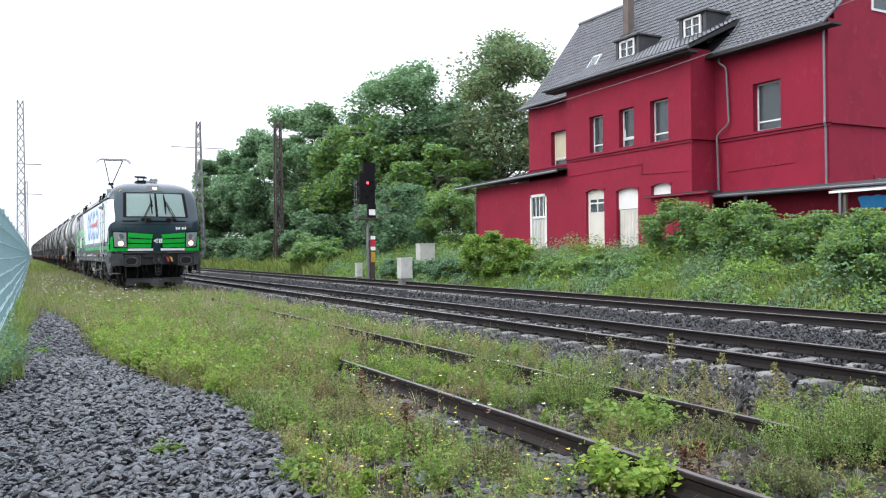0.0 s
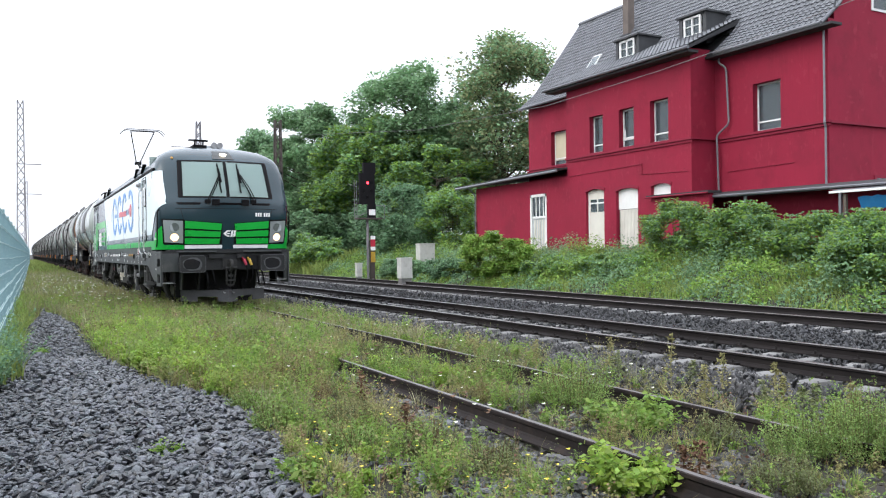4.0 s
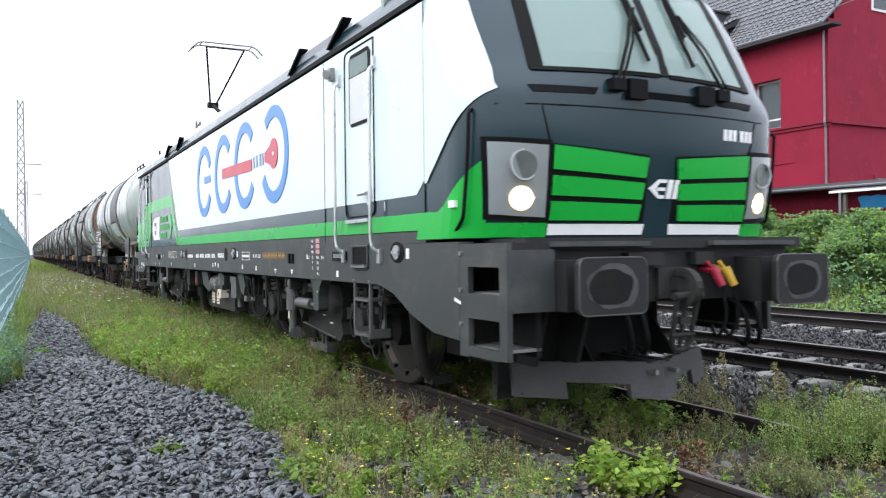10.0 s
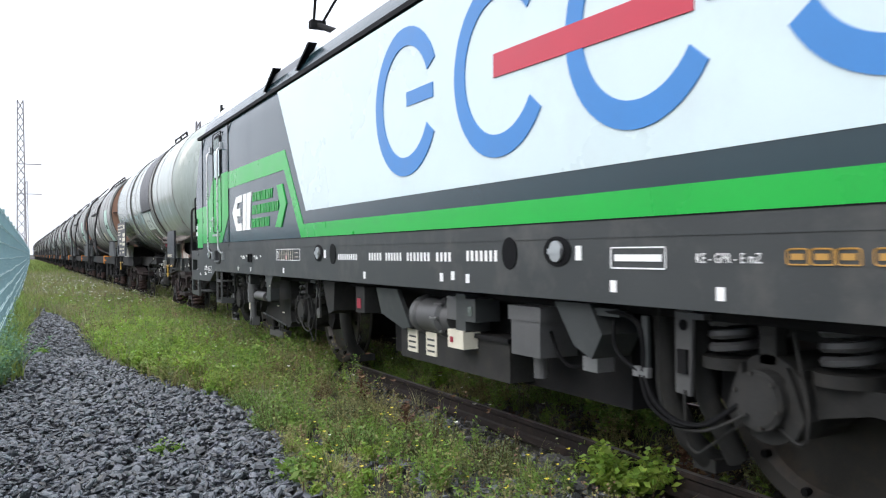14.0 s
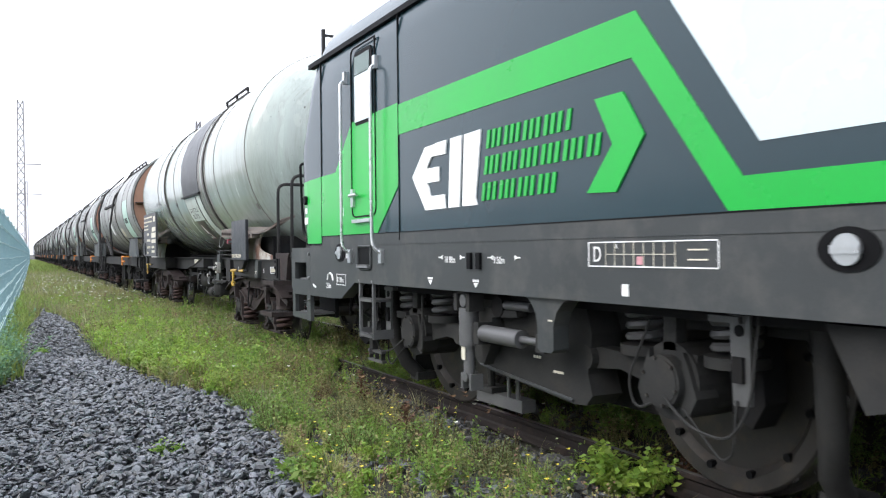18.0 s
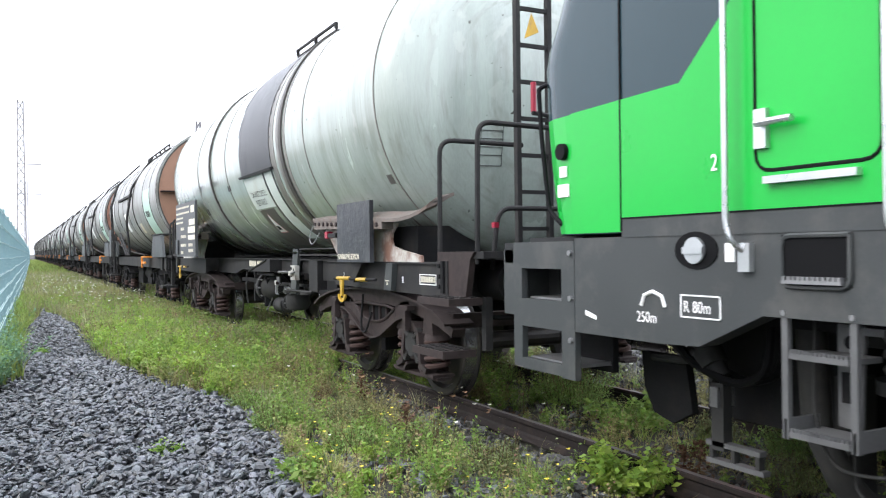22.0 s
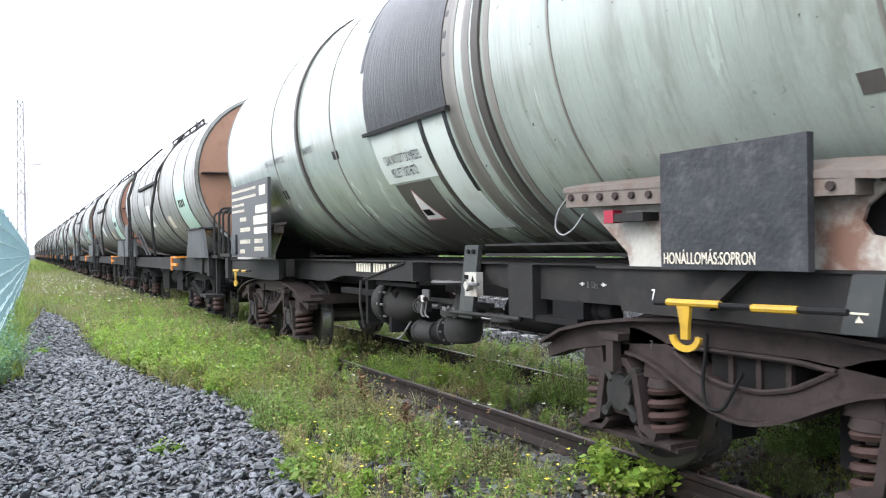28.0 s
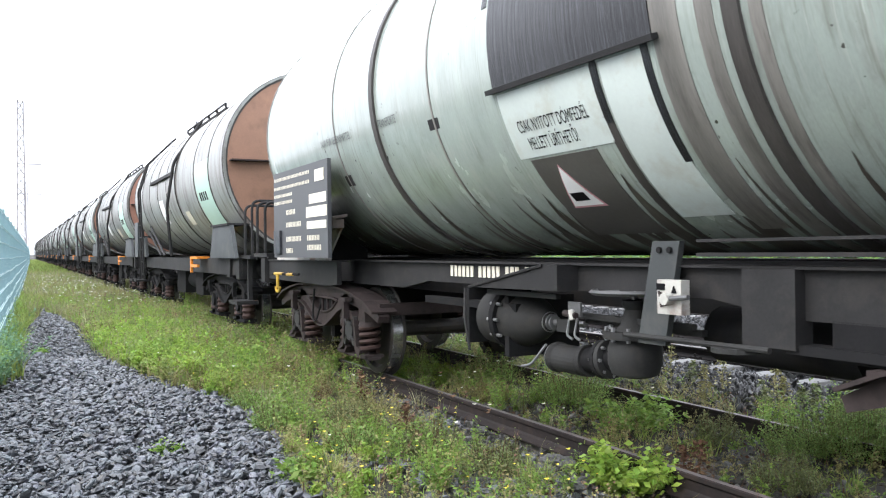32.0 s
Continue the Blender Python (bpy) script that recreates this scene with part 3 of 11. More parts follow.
sx, sy = scatter(42000, -0.9, 2.2, 2.5, 13)
keep = (sx > path_left(sy) - 0.08) & (sx < path_right(sy) + rng.normal(0.02, 0.13, len(sx)))
sx2, sy2 = scatter(13000, -0.3, 1.25, 13, 24)
keep2 = (sx2 > path_left(sy2)) & (sx2 < path_right(sy2) + rng.normal(0, 0.06, len(sx2)))
sx3, sy3 = scatter(7000, -0.9, 1.5, -3, 2.5)
keep3 = sx3 < path_right(sy3) + rng.normal(0.02, 0.13, len(sx3))
sx, sy = np.concatenate([sx[keep], sx2[keep2], sx3[keep3]]), np.concatenate([sy[keep], sy2[keep2], sy3[keep3]])
tagged(stones("gravel", sx, sy, ground_z(sx, sy) + rng.uniform(-0.03, 0.042, len(sx)), 0.054, stone_path, 0.40, 0.30), "loose dark slate chippings on the footpath", "gravel", kind="stuff")

# chippings strayed under the weeds beside the path
sx, sy = scatter(5200, 1.4, 3.3, 2.4, 6.6)
ok = np.sin(sx * 4.1 + sy * 2.3) + np.sin(sy * 3.7 - sx * 2.9) + rng.normal(0, .4, len(sx)) > np.interp(sy, [2.4, 4.8, 6.6], [-1.2, -.2, 1.0]) + .25 * (sx - 1.6)
sx, sy = sx[ok], sy[ok]
tagged(stones("stray_gravel", sx, sy, ground_z(sx, sy) + rng.uniform(0, 0.022, len(sx)), 0.058, stone_path, 0.4, 0.28), "dark slate chippings strayed under the weeds", "gravel", kind="stuff")

# ---- ballast of the two main tracks ----
def ballast_top(x):
    return np.interp(x, [6.0, 7.0, 10.0, 11.1, 12.2, 15.0, 15.9], [-0.19, -0.215, -0.215, -0.25, -0.215, -0.215, -0.22])


bxs = np.array([5.9, 6.4, 7.0, 8.0, 9.2, 10.0, 10.6, 11.1, 11.6, 12.2, 13.6, 15.0, 15.5, 16.0])
bys = np.concatenate([[-60, -10], np.arange(0, 60, 2.0), [80, 120, 200, 400]])
bvx, bvy = np.meshgrid(bxs, bys)
bi = (np.arange(len(bys) - 1)[:, None] * len(bxs) + np.arange(len(bxs) - 1)[None]).ravel()
tagged(cloud("ballast", np.stack([bvx, bvy, ballast_top(bvx) - 0.015], -1).reshape(-1, 3), np.stack([bi, bi + 1, bi + len(bxs) + 1, bi + len(bxs)], -1), ballast_bed),
       "near-black ballast bed under the two main tracks", "ballast", kind="structure")
for n, x0, x1, y0, y1, size, mat, label in (
        (3000, 6.0, 7.7, -8, 3, .075, stone_dusty, "dusty pale grey ballast stones beside the main track"), (7000, 7.4, 15.9, -8, 3, .075, stone_ballast, "crushed dark ballast stones between the rails"),
        (13000, 5.6, 7.9, 3, 20, .056, stone_dusty, "dusty pale grey ballast stones beside the main track"), (42000, 7.1, 15.9, 3, 20, .056, stone_ballast, "crushed dark ballast stones between the rails"),
        (8000, 6.0, 8.0, 20, 60, .075, stone_dusty, "dusty pale grey ballast stones beside the main track"), (24000, 7.2, 16, 20, 60, .075, stone_ballast, "crushed dark ballast stones between the rails")):
    sx, sy = scatter(n, x0, x1, y0, y1)
    ok = rng.random(len(sx)) < np.clip((sx - 5.5) / 0.8, 0.1, 1)
    sx, sy = sx[ok], sy[ok]
    tagged(stones("ballast_stones", sx, sy, ballast_top(sx) + rng.uniform(-0.025, 0.035, len(sx)) + np.where(np.abs(np.abs(sx - 11.1) - 2.53) < 1.2, 0, .03), size * .86, mat, 0.8, 0.6), label, "stones", kind="stuff")
sx, sy = scatter(16000, 1.3, 6.2, 2.4, 20)
ok = (np.sin(sx * 3.1 + sy * 1.3) + np.sin(sy * 2.7 - sx * 1.9) + rng.normal(0, .5, len(sx)) > 0.5) | ((sy < 4.4) & (rng.random(len(sx)) < .8)) | ((sx > 5.3) & (rng.random(len(sx)) < .7)) | ((np.abs(sx - 3.15) < .25) & (sy < 9))
tagged(stones("siding_stones", sx[ok], sy[ok], ground_z(sx[ok], sy[ok]) + 0.006, 0.055, stone_dusty, 0.55), "grey stones half sunk in the weedy siding", "stones", kind="stuff")


# ---- rails and sleepers ----
def rail_mesh(name, x, y0, y1, top, web_mat, head_mat, parent, half=.028):
    prof = [(-.062, -.15), (-.062, -.14), (-.02, -.118), (-.009, -.1), (-.009, -.045), (-half - .006, -.03), (-half - .007, -.006), (-half, 0.0),
            (half, 0.0), (half + .007, -.006), (half + .006, -.03), (.009, -.045), (.009, -.1), (.02, -.118), (.062, -.14), (.062, -.15)]
    ys = [y0] + [y for y in (-5, 5, 15, 30, 60, 120, 250) if y0 < y < y1] + [y1]
    v, f = [], []
    for k, y in enumerate(ys):
        v += [(x + px, y, top + pz) for px, pz in prof]
        if k:
            o = (k - 1) * 16
            f += [[o + i, o + (i + 1) % 16, o + 16 + (i + 1) % 16, o + 16 + i] for i in range(16)]
    ob = cloud(name, v, f, web_mat, parent)
    ob.data.materials.append(head_mat)
    for p in ob.data.polygons:
        if p.index % 16 in ((6, 7, 8) if half > .025 else (7,)):
            p.material_index = 1
    return ob


def track(name, label, x, y0, y1, web_mat, head_mat, half=.028):
    t = tagged(new(name), label, "track", kind="structure")
    for side in (-0.7525, 0.7525):
        rail_mesh("rail", x + side, y0, y1, 0.0, web_mat, head_mat, t, half)
    return t


siding = track("siding_track", "rusty overgrown siding track in tall weeds", TRACK_X, -60, 420, rail_rust, rail_head_brown, .020)
main_track = track("main_track", "main railway track on concrete sleepers", MAIN_X, -60, 420, rail_dark, rail_head)
far_track = track("far_track", "far railway track on concrete sleepers", FAR_X, -60, 420, rail_dark, rail_head_dull)


def sleeper_mesh():
    bm = bmesh.new()
    secs = [(-1.3, .085, -.012), (-1.0, .105, .0), (-.9, .11, .0), (-.45, .09, -.03), (.45, .09, -.03), (.9, .11, .0), (1.0, .105, .0), (1.3, .085, -.012)]
    rings = []
    for x, hw, dz in secs:
        rings.append([bm.verts.new((x, yy, zz)) for yy, zz in ((-hw - .03, -.27), (-hw, -.16 + dz), (-hw + .03, -.148 + dz), (hw - .03, -.148 + dz), (hw, -.16 + dz), (hw + .03, -.27))])
    for a, b in zip(rings, rings[1:]):
        for i in range(5):
            bm.faces.new((a[i], a[i + 1], b[i + 1], b[i]))
    bm.faces.new(rings[0])
    bm.faces.new(rings[-1][::-1])
    return bm


def clip_mesh():
    bm = bmesh.new()
    for s in (-1, 1):
        box(bm, s * .09 - .035, s * .09 + .035, -.07, .07, -.15, -.115)
        rod(bm, (s * .1, 0, -.13), (s * .1, 0, -.075), .016, 6)
    return bm


proto = part("sleeper", sleeper_mesh(), concrete, main_track)
proto.location = (MAIN_X, 0.3, 0)
clip0 = part("rail_clip", clip_mesh(), rail_dark, main_track)
clip0.location = (MAIN_X - .7525, 0.3, 0)
for tr, tx in ((main_track, MAIN_X), (far_track, FAR_X)):
    for k in range(-16, 110):
        if k == 0 and tr is main_track:
            continue
        y = 0.3 + 0.62 * k
        shared("sleeper", proto, tr, Matrix.Translation((tx, y, rng.uniform(-.008, .008))))
        if tr is main_track and 0 < y < 26:
            shared("rail_clip", clip0, tr, Matrix.Translation((tx - .7525, y, 0)))
            shared("rail_clip", clip0, tr, Matrix.Translation((tx + .7525, y, 0)))
bm = bmesh.new()
for tx in (MAIN_X, FAR_X):
    for k in range(110, 300):
        y = 0.3 + 0.62 * k
        box(bm, tx - 1.3, tx + 1.3, y - .13, y + .13, -.27, -.15)
tagged(part("sleepers_beyond", bm, concrete, main_track), kind="stuff")
ts = part("sleeper", boxes((-1.28, 1.28, -.13, .13, -.34, -.175)), timber_old, siding)
ts.location = (TRACK_X, 2.1, 0)
for k in [-12, -11, -10, -9, -8, -7, -6, -5, -4, -3, -2, -1] + list(range(1, 60)):
    shared("sleeper", ts, siding, Matrix.Translation((TRACK_X + rng.uniform(-.05, .05), 2.1 + .65 * k, rng.uniform(-.02, .0))))


# ---- fence along the path ----
def fence_x(y):
    return -0.40 + 0.0138 * y


def build_fence():
    root = tagged(new("mesh_fence"), "blue-green welded wire mesh fence on steel posts", "fence")
    for k in range(-3, 44):
        y0, y1 = 1.0 + 2.5 * k, 3.5 + 2.5 * k
        g = float(ground_z(fence_x(y0), y0)) if y0 < 60 else -0.12
        if k < 26:
            bm = bmesh.new()
            box(bm, fence_x(y0) - .03, fence_x(y0) + .03, y0 - .02, y0 + .02, g - .1, 1.98)
            part("post", bm, fence_green, root)
        bm = bmesh.new()
        n = 50 if k < 12 else 25
        for i in range(n):
            y = y0 + 2.5 * i / n
            x = fence_x(y)
            t = .004 if k < 12 else .007
            box(bm, x - t, x + t, y - t, y + t, g + .05, 1.95)
        # horizontal wires, in the colour lightened for light from above
        bw = bmesh.new()
        for i in range(10):
            z = g + .06 + i * (1.95 - g - .1) / 9
            for d in (-.011, .011):
                tube(bw, [(fence_x(y0) + d + .02, y0, z), (fence_x(y1) + d + .02, y1, z)], .0045, 4)
        part("mesh_panel", bm, fence_green, root)
        tagged(part("double_wire", bw, fence_wire_lit, root), kind="stuff")
    return root


build_fence()


# ---- signal, cabinets, masts ----
def build_signal():
    g = thing("light_signal", "black railway light signal showing red on a slim post", "signal", at=(14.9, 36.2, -.2))
    part("post", rod(bmesh.new(), (0, 0, 0), (0, 0, 3.1), .06, 10), mast_steel, g)
    part("side_post", boxes((.10, .34, -.06, .06, 0, 2.0)), mast_brown, g)
    for z0, z1, mat in ((2.05, 2.22, mark_white), (1.70, 2.05, logo_red), (1.52, 1.70, mark_white), (.95, 1.45, yellow_paint)):
        part("marker_plate", boxes((.12, .36, -.08, -.062, z0, z1)), mat, g)
    part("platform", boxes((-.55, .65, -.3, .3, 3.02, 3.09)), mast_brown, g)
    part("signal_head", boxes((-.42, .38, -.06, .06, 3.75, 5.25), (-.22, .42, -.06, .06, 5.25, 5.75)), signal_black, g, bevel=.02)
    part("lower_head", boxes((.0, .42, -.06, .06, 3.1, 3.75)), signal_black, g, bevel=.02)
    part("red_lens", rod(bmesh.new(), (.0, -.09, 4.78), (.0, -.05, 4.78), .06, 14), signal_red, g, "lit red lens")
    for x, z in ((-.2, 4.4), (.2, 4.4), (.2, 4.8), (0, 4.1)):
        part("dark_lens", rod(bmesh.new(), (x, -.09, z), (x, -.05, z), .07, 12), louvre_black, g)
    part("number_plate", boxes((.05, .38, -.10, -.07, 3.22, 3.50)), mark_white, g)
    bm = bmesh.new()
    for x in (-.62, -.50):
        tube(bm, [(x, .1, 3.1), (x, .1, 4.9)], .015, 5)
    for k in range(6):
        tube(bm, [(-.62, .1, 3.2 + .28 * k), (-.50, .1, 3.2 + .28 * k)], .012, 5)
    for a, b in (((-.6, .1, 3.1), (.1, .1, 3.4)), ((.45, .1, 3.7), (.95, .1, 3.7)), ((.95, .1, 3.7), (.95, .1, 3.05)), ((.5, .1, 3.1), (.95, .1, 3.1)), ((-.62, .1, 4.6), (-.95, .1, 4.7))):
        tube(bm, [a, b], .015, 5)
    tagged(part("service_rails", bm, mast_steel, g), kind="stuff")
    return g


build_signal()
for name, label, x, y, z, w, d, hgt in (("signal_cabinet", "pale grey cabinet on a concrete foot beside the track", 14.43, 31.0, -.12, .52, .42, 1.12), ("relay_cabinet", "pale grey cabinet standing among the bushes", 17.5, 35.2, .35, .78, .5, 1.28),
                                        ("cable_box", "small white box on a short post", 14.5, 36.4, -.12, .28, .24, .85)):
    c = thing(name, label, "cabinet", at=(x, y, z))
    part("foot", boxes((-w / 2 + .03, w / 2 - .03, -d / 2 + .03, d / 2 - .03, 0, hgt * .22)), concrete, c)
    b = part("case", boxes((-w / 2, w / 2, -d / 2, d / 2, hgt * .22, hgt - .05)), cabinet_grey, c, bevel=.012)
    part("lid", boxes((-w / 2 - .02, w / 2 + .02, -d / 2 - .02, d / 2 + .02, hgt - .05, hgt)), cabinet_grey, c, bevel=.01)
    part("door", boxes((-w / 2 + .03, w / 2 - .03, -d / 2 - .012, -d / 2, hgt * .26, hgt - .09)), cabinet_grey, c)
    part("lock", rod(bmesh.new(), (w / 2 - .1, -d / 2 - .03, hgt * .6), (w / 2 - .1, -d / 2, hgt * .6), .02, 8), steel_dull, c)


def lattice_mast(name, label, x, y, z0, top, wide, narrow, mat, arms=()):
    m = thing(name, label, "mast", at=(x, y, z0))
    n = int((top - z0) / .9)
    for sx in (-1, 1):
        for sy in (-1, 1):
            part("leg", tube(bmesh.new(), [(sx * wide / 2, sy * wide / 2, 0), (sx * narrow / 2, sy * narrow / 2, top - z0)], .065, 4), mat, m)
    for k in range(n):
        a, b = k / n, (k + 1) / n
        wa, wb = (wide + (narrow - wide) * a) / 2, (wide + (narrow - wide) * b) / 2
        za, zb = a * (top - z0), b * (top - z0)
        bm = bmesh.new()
        for s in (-1, 1):
            tube(bm, [(-wa, s * wa, za), (wb, s * wb, zb)], .032, 4)
            tube(bm, [(wa, s * wa, za), (-wb, s * wb, zb)], .032, 4)
            tube(bm, [(s * wa, -wa, za), (s * wb, wb, zb)], .032, 4)
        part("bracing", bm, mat, m)
    for z, a, b in arms:
        part("arm", tube(bmesh.new(), [(a, 0, z - z0), (b, 0, z - z0)], .04, 5), mat, m)
    return m


lattice_mast("overhead_mast", "tall galvanised lattice mast behind the fence", 0.2, 78.9, -.2, 14.7, .75, .45, mast_steel, ((9.2, -.4, 1.6), (6.6, -.4, 1.6)))
lattice_mast("overhead_mast", "distant galvanised lattice mast behind the fence", 1.2, 168.8, -.2, 15.1, .8, .5, mast_steel)
lattice_mast("overhead_mast", "galvanised lattice mast with a cross arm", 15.8, 81.9, -.2, 14.3, .95, .35, mast_steel, ((11.7, -2.6, 2.6),))
lattice_mast("overhead_mast", "rusty brown lattice mast among the trees", 17.1, 58.8, 0.3, 11.1, .55, .40, mast_brown)
for z in (9.3, 6.9):
    w = thing("overhead_wire", "thin dark overhead line between the masts", "wire")
    part("strand", tube(bmesh.new(), [(0.2, 78.9, z - .1), (0.9, 125, z - .5), (1.2, 168.8, z)], .012, 4), mast_steel, w)


# ---- the locomotive: y runs from the front buffers (0) to the rear ones (18.98), x < 0 is the side towards the path ----
LEN = 18.98
NOSE_Z = [1.38, 1.60, 1.85, 2.10, 2.34, 2.44, 2.55, 2.75, 2.95, 3.17, 3.40, 3.52, 3.62, 3.72, 3.80, 3.85]
NOSE_Y = [0.60, 0.55, 0.51, 0.48, 0.47, 0.50, 0.57, 0.67, 0.77, 0.88, 1.00, 1.10, 1.24, 1.46, 1.80, 2.20]
NOSE_W = [1.50, 1.50, 1.50, 1.50, 1.50, 1.50, 1.50, 1.50, 1.50, 1.48, 1.41, 1.33, 1.22, 1.06, 0.82, 0.45]
FRACS = [0, .035, .2, .36, .52, .69, .75, .8, .84, .88, .91, .94, .96, .975, .985, .993, .998, 1.0]


CORNER, ROUND = 0.54, 2.75       # depth and squareness of the cab's rounded corners


def nose_at(f, z):
    """A point of the cab's front: f is the share of the half width (with its sign), past 1 along the side."""
    y0, w = float(np.interp(z, NOSE_Z, NOSE_Y)), float(np.interp(z, NOSE_Z, NOSE_W))
    ye = y0 + CORNER
    a = min(abs(f), 1.0)
    y = ye - (ye - y0) * (1 - a ** ROUND) ** (1 / ROUND)
    y -= float(np.interp(z, [2.36, 2.6, 3.35, 3.62], [0, .13, .12, .03])) * max(0.0, 1 - (a / .8) ** 2) ** 2
    if abs(f) > 1:
        y = ye + abs(f) - 1
    return Vector((math.copysign(a * w, f) if f else 0.0, y, z))


def nose_off(f, z, d):
    if abs(f) >= 0.8:
        y0, w = float(np.interp(z, NOSE_Z, NOSE_Y)), float(np.interp(z, NOSE_Z, NOSE_W))
        ye = y0 + CORNER
        p = nose_at(f, z)
        g = Vector((math.copysign(min(abs(f), 1.0) ** (ROUND - 1) / w, f), -(max(0.0, ye - p.y) / (ye - y0)) ** (ROUND - 1) / (ye - y0), 0)).normalized()
        return p + g * d
    e = 1e-3
    u = nose_at(f + e, z) - nose_at(f - e, z)
    v = nose_at(f, z + e) - nose_at(f, z - e)
    n = u.cross(v).normalized()
    if n.y > 0 and abs(f) < 0.9:
        n = -n
    if abs(f) >= 0.9 and n.x * f < 0:
        n = -n
    return nose_at(f, z) + n * d


def fx(x, z):
    return x / float(np.interp(z, NOSE_Z, NOSE_W))


def nose_patch(bm, corners, d0, d1, nu=4, nv=3, by_x=True):
    """A thin slab that follows the front; corners (x, z) from lower left anticlockwise."""
    (a, b, c, d) = [Vector(k) for k in corners]
    grid = []
    for off in (d0, d1):
        for j in range(nv + 1):
            for i in range(nu + 1):
                s, t = i / nu, j / nv
                p = a * (1 - s) * (1 - t) + b * s * (1 - t) + c * s * t + d * (1 - s) * t
                grid.append(bm.verts.new(nose_off(fx(p.x, p.y) if by_x else p.x, p.y, off)))
    n, k = nu + 1, (nu + 1) * (nv + 1)
    for j in range(nv):
        for i in range(nu):
            o = j * n + i
            bm.faces.new((grid[o], grid[o + 1], grid[o + n + 1], grid[o + n]))
            bm.faces.new((grid[k + o + n], grid[k + o + n + 1], grid[k + o + 1], grid[k + o]))
    edge = [j for j in range(n)] + [j * n + nu for j in range(1, nv + 1)] + [nv * n + i for i in range(nu - 1, -1, -1)] + [j * n for j in range(nv - 1, 0, -1)]
    for p, q in zip(edge, edge[1:] + edge[:1]):
        bm.faces.new((grid[p], grid[q], grid[k + q], grid[k + p]))
    return bm


def flip(ob, span=18.80):
    """The same part at the rear end."""
    me = ob.data.copy()
    me.transform(Matrix(((-1, 0, 0, 0), (0, -1, 0, span), (0, 0, 1, 0), (0, 0, 0, 1))))
    o = new(ob.name.split(".")[0], me)
    o.parent = ob.parent
    if "label" in ob:
        o["label"] = ob["label"]
    return o


def disc(bm, centre, normal, r, depth=0.01, n=20):
    c, nn = Vector(centre), Vector(normal).normalized()
    return rod(bm, c, c + nn * depth, r, n)


def side_plate(name, pts, mat, parent, off=0.004, x=-1.5, label=""):
    return part(name, plate(bmesh.new(), pts, x - off, x + 0.01), mat, parent, label)


def wall_cells_side(bm, x0, x1, outline, holes):
    """A flat side plate with rectangular openings, from vertical strips under an outline."""
    ys = sorted({round(y, 4) for y, _ in outline} | {h for q in holes for h in q[:2]})
    def span(y):
        zs = []
        for (ya, za), (yb, zb) in zip(outline, outline[1:] + outline[:1]):
            if min(ya, yb) <= y < max(ya, yb):
                zs.append(za + (zb - za) * (y - ya) / (yb - ya))
        return (min(zs), max(zs)) if len(zs) > 1 else None
    for a, b in zip(ys, ys[1:]):
        sp = span((a + b) / 2)
        if not sp:
            continue
        z, cuts = sp[0], sorted(h[2:] for h in holes if h[0] <= a and b <= h[1])
        for lo_z, hi_z in cuts:
            box(bm, x0, x1, a, b, z, lo_z)
            z = hi_z
        box(bm, x0, x1, a, b, z, sp[1])
    return bm


